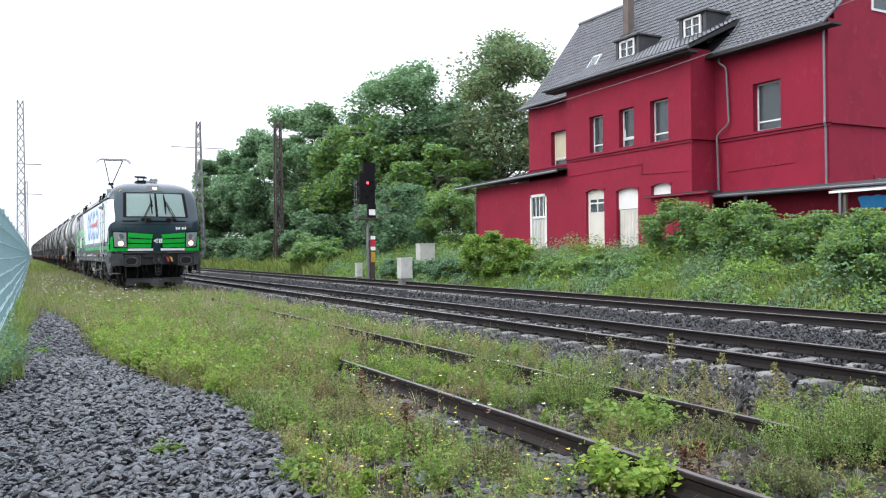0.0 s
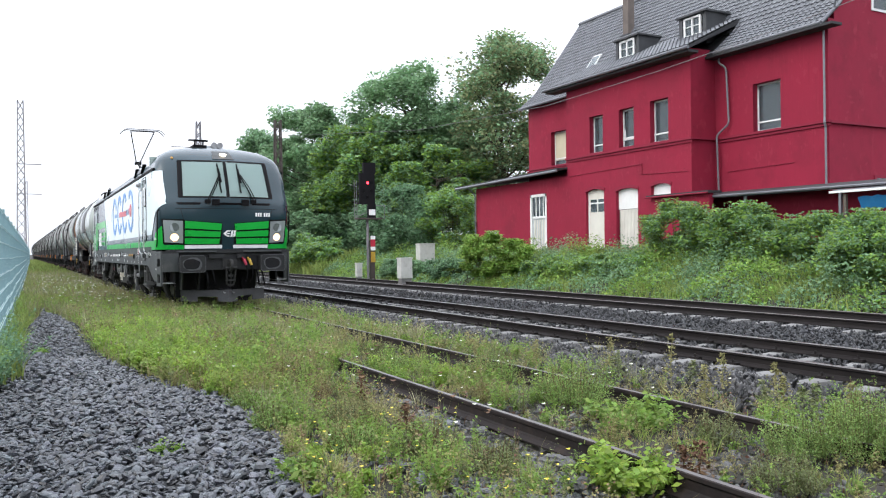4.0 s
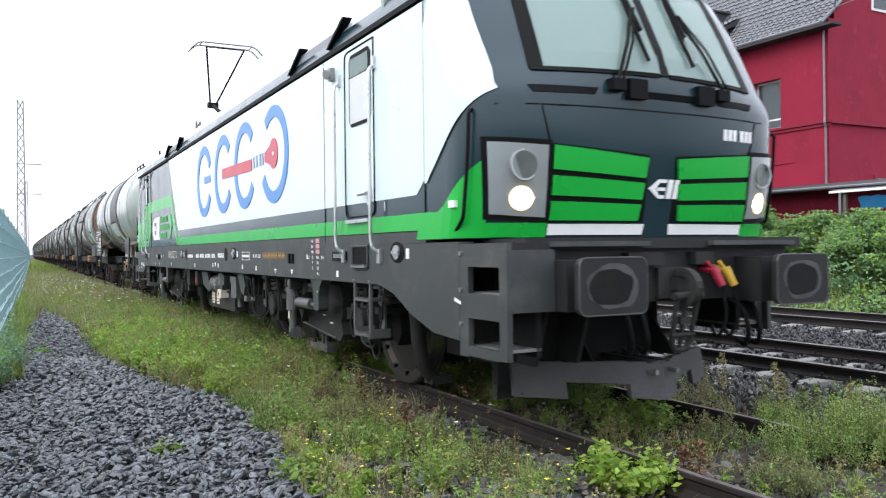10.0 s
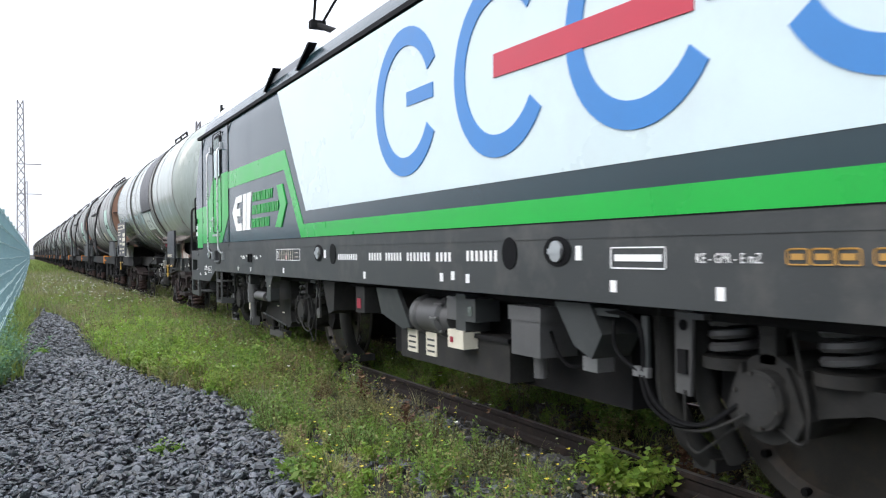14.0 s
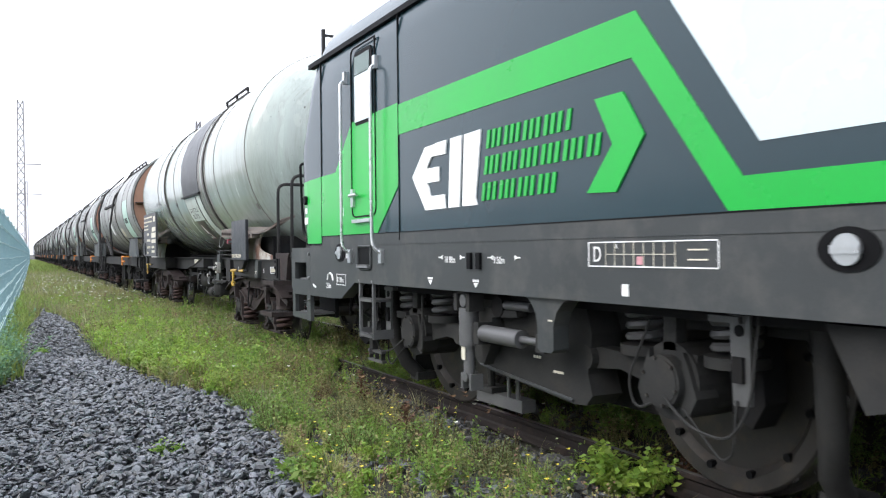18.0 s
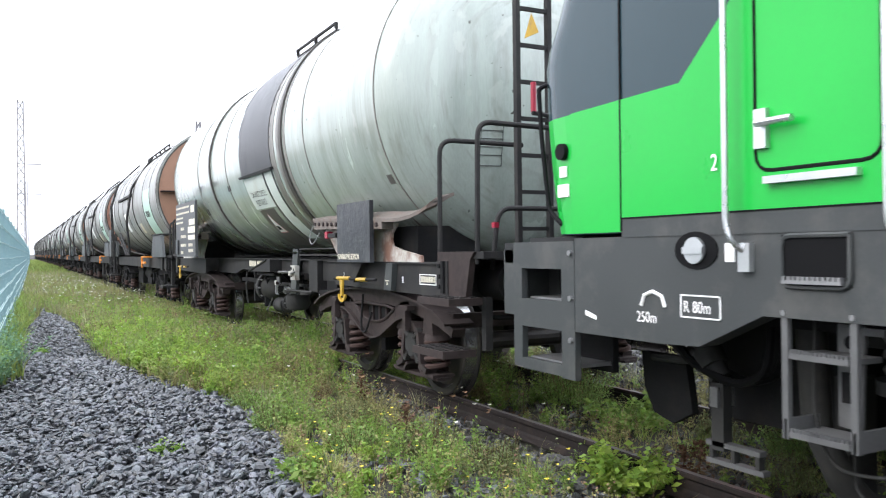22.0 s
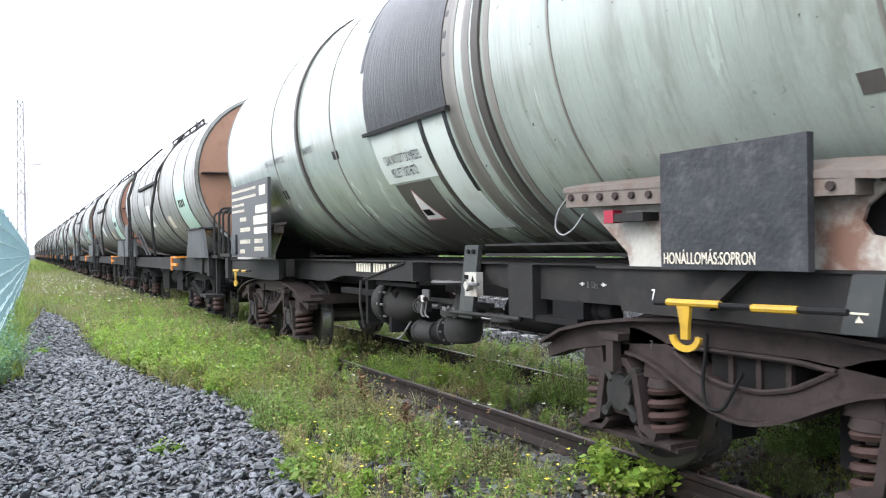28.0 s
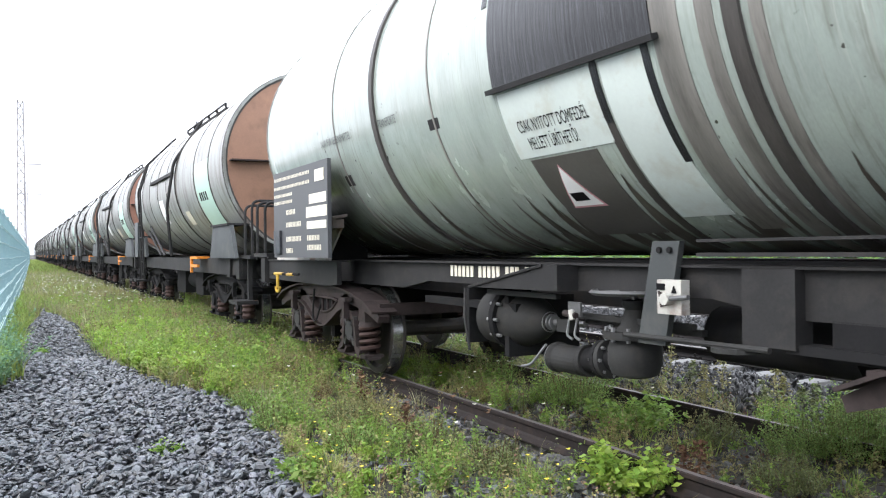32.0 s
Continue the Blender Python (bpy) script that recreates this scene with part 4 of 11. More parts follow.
def build_locomotive():
    lo = thing("locomotive", "electric locomotive in white, bright green and slate blue with lit headlights", "locomotive")
    # cab fronts
    bm = bmesh.new()
    fr = [-f for f in FRACS[:0:-1]] + FRACS
    cols = [-2.0] + fr + [2.0]
    rings = []
    for z in NOSE_Z:
        ring = []
        for f in cols:
            p = nose_at(max(-1, min(1, f)), z)
            if abs(f) == 2.0:
                p.y = 2.5
            ring.append(bm.verts.new(p))
        rings.append(ring)
    for j, (a, b) in enumerate(zip(rings, rings[1:])):
        for i in range(len(cols) - 1):
            mid = (abs(cols[i]) + abs(cols[i + 1])) / 2
            if 0.03 < mid < 0.69 and 2.55 <= NOSE_Z[j] < 3.40:
                continue
            bm.faces.new((a[i], a[i + 1], b[i + 1], b[i]))
    bm.faces.new(rings[-1])
    nose = part("cab_shell", bm, slate, lo, "slate blue streamlined cab", smooth=True)
    flip(nose)
    for s in (-1, 1):
        bm = bmesh.new()
        nose_patch(bm, [(s * .035, 2.56), (s * .975, 2.56), (s * .925, 3.39), (s * .03, 3.39)], -.004, .006, 10, 6)
        w = part("windscreen", bm, screen_glass, lo, "greenish windscreen pane")
        bm = bmesh.new()
        for c in ([(s * .05, 2.535), (s * 1.05, 2.535), (s * 1.05, 2.565), (s * .05, 2.565)], [(s * .05, 3.375), (s * 1.0, 3.375), (s * 1.0, 3.405), (s * .05, 3.405)],
                  [(s * .96, 2.55), (s * 1.06, 2.55), (s * 1.01, 3.39), (s * .91, 3.39)], [(s * .0, 2.55), (s * .04, 2.55), (s * .035, 3.39), (s * .0, 3.39)]):
            nose_patch(bm, c, -.01, .012, 8, 4)
        part("seal", bm, louvre_black, w)
        flip(w)
        bm = bmesh.new()
        nose_patch(bm, [(s * .07, 3.10), (s * .97, 3.10), (s * .95, 3.38), (s * .06, 3.38)], -.09, -.08, 4, 2)
        part("sun_blind", bm, cab_inside, lo)
        # wiper
        bm = bmesh.new()
        bx, tx0, tx1 = (-.45, -.17, -.15) if s < 0 else (.56, .27, .29)
        base = nose_off(fx(bx, 2.47), 2.47, .05)
        tip = nose_off(fx(tx1, 3.05), 3.05, .06)
        side_shift = Vector((.05, 0, .015))
        tube(bm, [base, base.lerp(tip, .5) + Vector((0, -.03, 0)), tip], .014, 6)
        tube(bm, [base + side_shift, base.lerp(tip, .5) + side_shift + Vector((0, -.03, 0)), tip + side_shift * .5], .010, 6)
        tube(bm, [nose_off(fx(tx1 + (tx0 - tx1) * q, 2.64 + .68 * q), 2.64 + .68 * q, .03) for q in (0, .25, .5, .75, 1)], .016, 6)
        tube(bm, [nose_off(fx(tx1 + .02, 2.88), 2.88, .045), nose_off(fx(tx0 + .01, 3.2), 3.2, .045)], .02, 6)
        box(bm, base.x - .06, base.x + .06, base.y - .02, base.y + .06, 2.41, 2.49)
        part("wiper", bm, louvre_black, lo)
        # grille
        g = new("grille")
        g.parent = lo
        for z0, z1 in ((1.505, 1.62), (1.655, 1.775), (1.81, 1.955)):
            k0, k1 = .14 + (1.96 - z0) * .12, .14 + (1.96 - z1) * .12
            bm = bmesh.new()
            nose_patch(bm, [(s * k0, z0), (s * .93, z0 + (z0 - 1.5) * .14), (s * .93, z1 + (z1 - 1.5) * .14), (s * k1, z1)], -.01, .022, 5, 2)
            part("green_slat", bm, green_paint, g, bevel=.004)
        bm = bmesh.new()
        nose_patch(bm, [(s * .13, 1.49), (s * .95, 1.49), (s * .95, 2.03), (s * .13, 1.975)], -.01, .006, 6, 3)
        part("grille_back", bm, louvre_black, g)
        bm = bmesh.new()
        nose_patch(bm, [(s * .13, 1.402), (s * .93, 1.402), (s * .93, 1.478), (s * .12, 1.478)], -.005, .008, 5, 1)
        part("white_strip", bm, mark_white, lo)
        # headlight
        h = new("headlight")
        h.parent = lo
        bm = bmesh.new()
        nose_patch(bm, [(s * .93, 1.49), (s * 1.36, 1.51), (s * 1.40, 2.07), (s * .945, 2.05)], -.01, .014, 8, 4)
        part("bezel", bm, louvre_black, h, bevel=.006)
        bm = bmesh.new()
        nose_patch(bm, [(s * .965, 1.525), (s * 1.33, 1.545), (s * 1.365, 2.035), (s * .975, 2.015)], .0, .019, 8, 4)
        part("housing", bm, reflector, h)
        for z, r, mat, nm in ((1.88, .095, lamp_off, "upper_lamp"), (1.655, .085, lamp_warm, "lit_lamp")):
            f = fx(s * 1.14, z)
            c = nose_off(f, z, .012)
            n = (nose_off(f, z, .1) - nose_at(f, z)).normalized()
            part(nm, disc(bmesh.new(), c, n, r, .014, 24), mat, h)
            if mat is lamp_warm:
                part("lamp_core", disc(bmesh.new(), c + n * .012 + Vector((-s * .03, 0, 0)), n, .06, .006, 20), lamp_core, h)
            else:
                part("lens_ring", lathe(bmesh.new(), [(0, r * .98), (-.02, r), (-.02, r * 1.14), (0, r * 1.16)], (c.x, c.y, c.z), "y", 24), reflector, h)
        # hand grip at the corner of the cab
        bm = bmesh.new()
        p = [nose_off(s * .962, z, .05) for z in (2.24, 2.0, 1.75, 1.52)]
        tube(bm, bend([nose_at(s * .962, 2.26), p[0], p[1], p[2], p[3], nose_at(s * .985, 1.44)], .05), .014, 8)
        grip = part("corner_grip", bm, louvre_black, lo)
        flip(grip)
        # green corner below the screen
        bm = bmesh.new()
        cols2 = [s * f for f in (.895, .91, .93, .95, .97, .985, .995, 1.0)] + [s * (1 + k) for k in (.08, .16, .26, .38)]
        prev = None
        for f in cols2:
            y = nose_at(f, 1.6).y
            zt = max(1.58, min(2.08, 1.585 + (1.12 - y) * 1.0))
            col = [bm.verts.new(nose_off(f, 1.385 + (zt - 1.385) * t / 4, .011)) for t in range(5)]
            if prev:
                for t in range(4):
                    bm.faces.new((prev[t], col[t], col[t + 1], prev[t + 1]))
            prev = col
        ext = bmesh.ops.solidify(bm, geom=bm.faces[:], thickness=-.003)
        part("green_corner", bm, green_paint, lo)
        bm = bmesh.new()
        nose_patch(bm, [(s * .94, 1.387), (s * 1.36, 1.387), (s * 1.36, 1.487), (s * .94, 1.487)], -.002, .010, 6, 1)
        part("green_sill", bm, green_paint, lo)
    # inside of the front cab
    ci = part("cab_lining", boxes((-1.42, 1.42, 2.30, 2.36, 1.6, 3.6), (-1.42, 1.42, .95, 2.34, 1.95, 2.0)), cab_inside, lo)
    part("driving_desk", boxes((-1.2, 1.2, .85, 1.25, 2.0, 2.42)), dark_under, lo, bevel=.03)
    for s in (-1, 1):
        part("driver_seat", boxes((s * .5 - .22, s * .5 + .22, 1.75, 1.9, 2.2, 3.0), (s * .5 - .22, s * .5 + .22, 1.45, 1.9, 2.1, 2.25)), louvre_black, lo, bevel=.03)
    # lamp over the screens
    bm = bmesh.new()
    nose_patch(bm, [(-.24, 3.45), (.24, 3.45), (.19, 3.66), (-.19, 3.66)], -.005, .012, 4, 2)
    tl = part("top_lamp", bm, frame_grey, lo)
    c, n = nose_off(.02, 3.555, .014), (nose_off(.02, 3.555, .1) - nose_at(.02, 3.555)).normalized()
    part("lamp_core", disc(bmesh.new(), c, n, .075, .012, 20), lamp_core, tl)
    part("marker_lamp", disc(bmesh.new(), nose_off(-.80, 3.46, .0), (-.4, -1, .5), .03, .03, 10), mark_orange, lo)
    # front slots under the screen
    for x0, x1 in ((-1.08, -.62), (-.2, .3), (.55, .95)):
        bm = bmesh.new()
        nose_patch(bm, [(x0, 2.375), (x1, 2.375), (x1 + .03, 2.425), (x0 - .03, 2.425)], -.005, .008, 4, 1)
        part("vent_slot", bm, louvre_black, lo)
    for x in (-.28, .38):
        bm = bmesh.new()
        p = nose_at(fx(x, 2.42), 2.42)
        part("wiper_motor", boxes((p.x - .08, p.x + .08, p.y - .05, p.y + .1, 2.36, 2.5)), louvre_black, lo, bevel=.015)
    for c in ([(-1.33, 2.285), (1.33, 2.285), (1.33, 2.295), (-1.33, 2.295)], [(-.955, 2.0), (-.945, 2.0), (-1.02, 2.29), (-1.03, 2.29)], [(.945, 2.0), (.955, 2.0), (1.03, 2.29), (1.02, 2.29)]):
        part("panel_seam", nose_patch(bmesh.new(), c, -.004, .003, 12 if c[0][0] < -1.2 else 1, 1 if c[0][0] < -1.2 else 3), louvre_black, lo)
    # fleet number as plain bars, and a plain emblem
    for i, x in enumerate((.62, .675, .73, .82, .875, .93)):
        bm = bmesh.new()
        nose_patch(bm, [(x, 2.12), (x + .036, 2.12), (x + .036, 2.205), (x, 2.205)], -.004, .006, 1, 1)
        part("number_bar", bm, mark_white, lo)
    em = new("front_emblem")
    em.parent = lo
    for q in ([(-.11, 1.735), (-.02, 1.665), (-.02, 1.70), (-.05, 1.735)], [(-.11, 1.735), (-.05, 1.735), (-.02, 1.775), (-.02, 1.805)],
              [(-.02, 1.665), (.03, 1.665), (.04, 1.69), (-.02, 1.69)], [(-.03, 1.722), (.04, 1.722), (.045, 1.746), (-.03, 1.746)], [(-.02, 1.78), (.05, 1.78), (.055, 1.805), (-.02, 1.805)],
              [(.055, 1.665), (.10, 1.665), (.12, 1.805), (.075, 1.805)], [(.115, 1.665), (.16, 1.665), (.18, 1.805), (.135, 1.805)]):
        part("emblem_bar", nose_patch(bmesh.new(), [q[0], q[1], q[2], q[3]], -.004, .012, 1, 1), mark_white, em)
    # main body between the cabs
    prof = [(1.5, 1.38), (1.5, 3.0), (1.48, 3.17), (1.41, 3.40), (1.33, 3.52), (1.22, 3.62), (1.06, 3.72), (.82, 3.80), (.45, 3.85)]
    ring = [(-x, z) for x, z in prof] + [(x, z) for x, z in prof[::-1]]
    bm = bmesh.new()
    ends = [[bm.verts.new((x, y, z)) for x, z in ring] for y in (2.5, 16.30)]
    n = len(ring)
    for i in range(n):
        bm.faces.new((ends[0][i], ends[0][(i + 1) % n], ends[1][(i + 1) % n], ends[1][i]))
    part("body_shell", bm, slate, lo, "slate blue machine room body", smooth=True)
    bm = bmesh.new()
    q = [(-1.405, 3.405), (-1.33, 3.53), (-1.22, 3.63), (-1.06, 3.73), (-.82, 3.81), (0, 3.87), (.82, 3.81), (1.06, 3.73), (1.22, 3.63), (1.33, 3.53), (1.405, 3.405)]
    ends = [[bm.verts.new((x, y, z + .004)) for x, z in q] for y in (2.3, LEN - 2.3)]
    for i in range(len(q) - 1):
        bm.faces.new((ends[0][i], ends[0][i + 1], ends[1][i + 1], ends[1][i]))
    part("roof_skin", bm, roof_grey, lo, "pale grey roof", smooth=True)
    part("roof_rail", boxes((-1.505, -1.44, 1.3, LEN - 1.3, 3.19, 3.235), (1.44, 1.505, 1.3, LEN - 1.3, 3.19, 3.235)), louvre_black, lo)
    for s in (-1, 1):
        for y0, y1 in ((3.62, 4.98), (12.35, 13.72)):
            bm = bmesh.new()
            for y in (y0, y1 - .05):
                plate(bm, [(y, 3.30), (y - .05, 3.30), (y - .50, 3.50), (y - .44, 3.51)], s * 1.47, s * 1.38)
            part("roof_fin", bm, louvre_black, lo)
            part("roof_cover", plate(bmesh.new(), [(y0 + .02, 3.31), (y1 - .08, 3.31), (y1 - .42, 3.45), (y0 - .34, 3.45)], s * 1.42, s * 1.36), surface_fin, lo)
    for y0, y1, hw, z in ((6.6, 8.2, .6, 4.0), (9.0, 10.4, .5, 3.98), (2.7, 3.6, .35, 3.98)):
        part("roof_box", boxes((-hw, hw, y0, y1, 3.82, z)), roof_grey, lo, bevel=.03)
    # horn and aerial over the front cab
    part("aerial", plate(box(bmesh.new(), -.42, -.1, 2.25, 2.9, 3.86, 3.93), [(2.2, 4.0), (2.9, 4.1), (2.9, 4.15), (2.2, 4.05)], -.42, -.08), louvre_black, lo)
    for x in (-.36, -.16):
        part("aerial_leg", rod(bmesh.new(), (x, 2.4, 3.9), (x, 2.4, 4.04), .02, 8), louvre_black, lo)
    for x, ln in ((.1, .42), (.24, .34)):
        part("horn", lathe(bmesh.new(), [(0, .075), (.05, .05), (.16, .028), (ln, .02)], (x, 2.35, 3.95), "y", 14), steel_dull, lo, smooth=True)
        part("horn_foot", boxes((x - .02, x + .02, 2.5, 2.56, 3.84, 3.94)), louvre_black, lo)
    # livery on the visible side and its mirror image
    side_plate("white_field", [(1.36, 3.16), (1.36, 1.86), (1.53, 1.725), (11.93, 1.735), (12.93, 3.16)], white_paint, lo, label="white painted side field")
    bm = bmesh.new()
    prev = None
    for k in range(35):
        z = 1.80 + (3.16 - 1.80) * k / 34
        ya = float(np.interp(z, [1.72, 2.40, 3.17], [1.44, .67, 1.08]))
        col = []
        for t in range(13):
            y = ya + (1.375 - ya) * t / 12
            # the side point with this y
            f = 1.0
            y0 = float(np.interp(z, NOSE_Z, NOSE_Y))
            ye = y0 + CORNER
            r = min(1.0, max(0.0, (ye - y) / (ye - y0)))
            f = (1 - r ** ROUND) ** (1 / ROUND)
            p = nose_off(-min(f, .9999), z, .012)
            if y >= ye:
                p = Vector((-float(np.interp(z, NOSE_Z, NOSE_W)) - .012, y, z))
            col.append(bm.verts.new(p))
        if prev:
            for t in range(12):
                bm.faces.new((prev[t], prev[t + 1], col[t + 1], col[t]))
        prev = col
    part("white_point", bm, white_paint, lo, "white painted point of the side field", smooth=True)
    side_plate("green_band", [(1.30, 1.385), (1.30, 1.585), (12.02, 1.60), (12.67, 2.465), (15.46, 2.465), (15.46, 2.225), (12.70, 2.24), (12.1, 1.457), (1.385, 1.455), (1.385, 1.385)], green_paint, lo, .005, label="bright green side band")
    side_plate("green_end", [(15.46, 2.48), (16.47, 2.47), (16.9, 2.055), (17.72, 2.04), (17.72, 1.385), (17.31, 1.385), (17.31, 1.457), (15.90, 1.457), (15.46, 1.83)], green_paint, lo, .006, label="bright green rear cab side")
    bm = bmesh.new()
    prev = None
    for f in (1.2, 1.1, 1.0, .993, .975, .95):
        col = [bm.verts.new(nose_off(f, z, .004)) for z in (1.385, 1.6, 1.8, 2.035)]
        if prev:
            for t in range(3):
                bm.faces.new((prev[t], col[t], col[t + 1], prev[t + 1]))
        prev = col
    g2 = part("green_corner", bm, green_paint, lo)
    flip(g2)
    bpy.data.objects.remove(g2)
    # emblem rings: four broken blue rings, a red bar and disc
    rings = new("side_emblem")
    rings.parent = lo
    for cy, r0, r1 in ((9.43, 25, 330), (8.05, 40, 325), (6.77, 40, 325)):
        rb = ribbon(bmesh.new(), [(cy - .50 * math.cos(radians(a)), 2.46 + .505 * math.sin(radians(a))) for a in np.linspace(r0, r1, 40)], .145, -1.512, -1.49)
        part("blue_ring", rb, logo_blue, rings)
    part("blue_bar", boxes((-1.511, -1.49, 8.95, 9.40, 2.42, 2.53)), logo_blue, rings)
    rb = ribbon(bmesh.new(), [(5.38 - .52 * math.cos(radians(a)), 2.46 + .505 * math.sin(radians(a))) for a in np.linspace(-150, 130, 40)], .145, -1.512, -1.49)
    part("blue_ring", rb, logo_blue, rings)
    part("red_bar", plate(bmesh.new(), [(8.10, 2.39), (6.39, 2.36), (6.39, 2.51), (8.10, 2.54)], -1.513, -1.49), logo_red, rings)
    part("red_disc", lathe(bmesh.new(), [(-1.513, .18), (-1.49, .18)], (0, 5.385, 2.47), "x", 28), logo_red, rings)
    part("white_dot", lathe(bmesh.new(), [(-1.516, .025), (-1.49, .025)], (0, 5.385, 2.47), "x", 14), mark_white, rings)
    part("red_hub", plate(bmesh.new(), [(5.78, 2.41), (5.50, 2.34), (5.50, 2.59), (5.78, 2.52)], -1.508, -1.49), logo_red, rings)
    for i, y in enumerate((6.31, 6.16, 6.00, 5.88)):
        part("emblem_bar", plate(bmesh.new(), [(y, 2.38), (y - .06, 2.38), (y - .035, 2.53), (y + .025, 2.53)], -1.512, -1.49), logo_grey, rings)
    # leasing emblem at the rear: white shapes, green bars and chevron
    lease = new("leasing_emblem")
    lease.parent = lo
    for q in ([(15.20, 1.86), (14.98, 2.065), (14.78, 2.075), (14.90, 1.965), (15.0, 1.86)], [(15.20, 1.86), (15.0, 1.86), (14.92, 1.755), (14.86, 1.60), (14.98, 1.60)],
              [(14.92, 1.60), (14.92, 1.70), (14.68, 1.70), (14.66, 1.60)], [(15.0, 1.80), (15.0, 1.905), (14.76, 1.905), (14.76, 1.80)], [(14.93, 1.985), (14.80, 2.078), (14.64, 2.082), (14.66, 1.985)],
              [(14.62, 1.60), (14.46, 1.60), (14.42, 2.085), (14.58, 2.082)], [(14.42, 1.60), (14.22, 1.60), (14.24, 1.64), (14.16, 2.09), (14.38, 2.085)]):
        part("white_shape", plate(bmesh.new(), q, -1.511, -1.49), mark_white, lease)
    part("green_chevron", plate(bmesh.new(), [(12.985, 2.083), (12.764, 2.085), (12.61, 1.853), (12.823, 1.588), (13.056, 1.598), (12.845, 1.835)], -1.511, -1.49), green_paint, lease)
    for z, y0, words in ((1.955, 14.10, (.92,)), (1.79, 14.13, (1.15,)), (1.622, 14.165, (.80,))):
        for w in words:
            # unreadable company lines as plain bars
            k, y = 0, y0
            while y > y0 - w:
                part("green_bar", plate(bmesh.new(), [(y, z), (y - .034, z), (y - .058, z + .115), (y - .024, z + .115)], -1.509, -1.49), green_paint, lease)
                k += 1
                y -= .066 if k % 3 else .082
    # side skirt of the frame
    for s in (-1, 1):
        bm = plate(bmesh.new(), [(.885, .68), (1.28, .70), (1.66, .81), (2.0, .96), (2.30, 1.02), (16.45, 1.02), (16.8, .86), (17.05, .85), (17.705, .85), (17.705, 1.36), (.885, 1.36)], s * 1.5, s * 1.38)
        sk = part("frame_skirt", bm, frame_grey, lo, "dark grey frame skirt")
        part("skirt_top", boxes((s * 1.504, s * 1.40, 1.385, 17.31, 1.358, 1.449)), frame_grey, lo)
        part("skirt_joint", boxes((s * 1.507, s * 1.40, 1.385, 17.31, 1.449, 1.455)), louvre_black, lo)
    X = -1.5
    for y, w in ((3.60, .005), (15.46, .007), (1.385, .012), (17.31, .010)):
        part("panel_seam", boxes((X - .008, X + .01, y - w / 2, y + w / 2, 1.39, 3.18)), louvre_black, lo)
    # cab doors
    for y0, y1, mat, hy in ((2.34, 3.02, white_paint, 2.43), (15.92, 16.47, green_paint, 16.43)):
        d = new("cab_door")
        d.parent = lo
        bm = bmesh.new()
        tube(bm, bend([(X - .006, y0, 3.12), (X - .006, y1, 3.12), (X - .006, y1, 1.61), (X - .006, y0, 1.61), (X - .006, y0, 3.12)], .08), .008, 6)
        part("door_gap", bm, louvre_black, d)
        ym, hw = ((y0 + y1) / 2 - .03, .25) if y0 < 5 else ((y0 + y1) / 2 - .01, .21)
        bm = bmesh.new()
        plate(bm, [(ym - hw + .05, 2.42), (ym + hw - .05, 2.42), (ym + hw, 2.47), (ym + hw, 3.02), (ym + hw - .05, 3.07), (ym - hw + .05, 3.07), (ym - hw, 3.02), (ym - hw, 2.47)], X - .012, X + .01)
        w = part("door_window", bm, louvre_black, d)
        part("pane", boxes((X - .016, X + .0, ym - hw + .03, ym + hw - .03, 2.45, 2.86)), curtain_white if y0 < 5 else white_paint, w)
        part("upper_pane", boxes((X - .015, X + .0, ym - hw + .05, ym + hw - .03, 2.87, 3.03)), screen_glass, w)
        bm = bmesh.new()
        box(bm, X - .03, X, hy - .03, hy + .03, 1.70, 1.86)
        rod(bm, (X - .05, hy + .0, 1.80), (X - .05, hy + (.18 if y0 < 5 else -.17), 1.80), .016, 8)
        part("door_handle", bm, steel_bright, d, "bright steel door handle")
        part("door_sill", boxes((X - .04, X, y0 + .08, y1 - .06, 1.555, 1.585)), steel_bright, d)
        for y in (y0 - .06, y1 + .10):
            bm = bmesh.new()
            tube(bm, bend([(X, y + .04, 2.88), (X - .07, y + .01, 2.84), (X - .075, y, 2.75), (X - .075, y, 1.40), (X - .07, y - .02, 1.33), (X, y - .05, 1.27)], .05), .0145, 8)
            box(bm, X - .03, X, y - .08, y - .02, 1.20, 1.32)
            box(bm, X - .03, X, y + .01, y + .06, 2.84, 2.95)
            part("door_handrail", bm, steel_bright, lo, "bright steel door handrail")
        # steps below the door
        ys0, ys1 = (2.51, 2.87) if y0 < 5 else (16.05, 16.35)
        # raised flat box, black in place of the shade inside a recess
        part("step_recess", boxes((X - .006, X + .1, ys0, ys1, 1.15, 1.35)), louvre_black, lo, bevel=.003)
        rim = [(X - .008, ys0, 1.345), (X - .008, ys1, 1.345), (X - .008, ys1, 1.145), (X - .008, ys0, 1.145), (X - .008, ys0, 1.345)]
        part("recess_rim", tube(bmesh.new(), bend(rim, .05), .011, 6), frame_grey, lo)
        bm = boxes((X - .035, X + .05, ys0 + .02, ys1 - .02, 1.158, 1.172))
        for q in range(12):
            yq = ys0 + .03 + (ys1 - ys0 - .06) * q / 11
            box(bm, X - .035, X + .05, yq - .006, yq + .006, 1.172, 1.186)
        part("step_lip", bm, steel_dull, lo)
        ld = new("step_ladder")
        ld.parent = lo
        for y in (ys0, ys1):
            part("stile", boxes((X + .005, X + .03, y - .014, y + .014, .54, 1.06), (X + .005, X + .2, y - .006, y + .006, .54, .62)), damper_grey, ld, bevel=.004)
            part("stile_bolt", rod(bmesh.new(), (X - .004, y, 1.04), (X + .01, y, 1.04), .012, 8), steel_dull, ld)
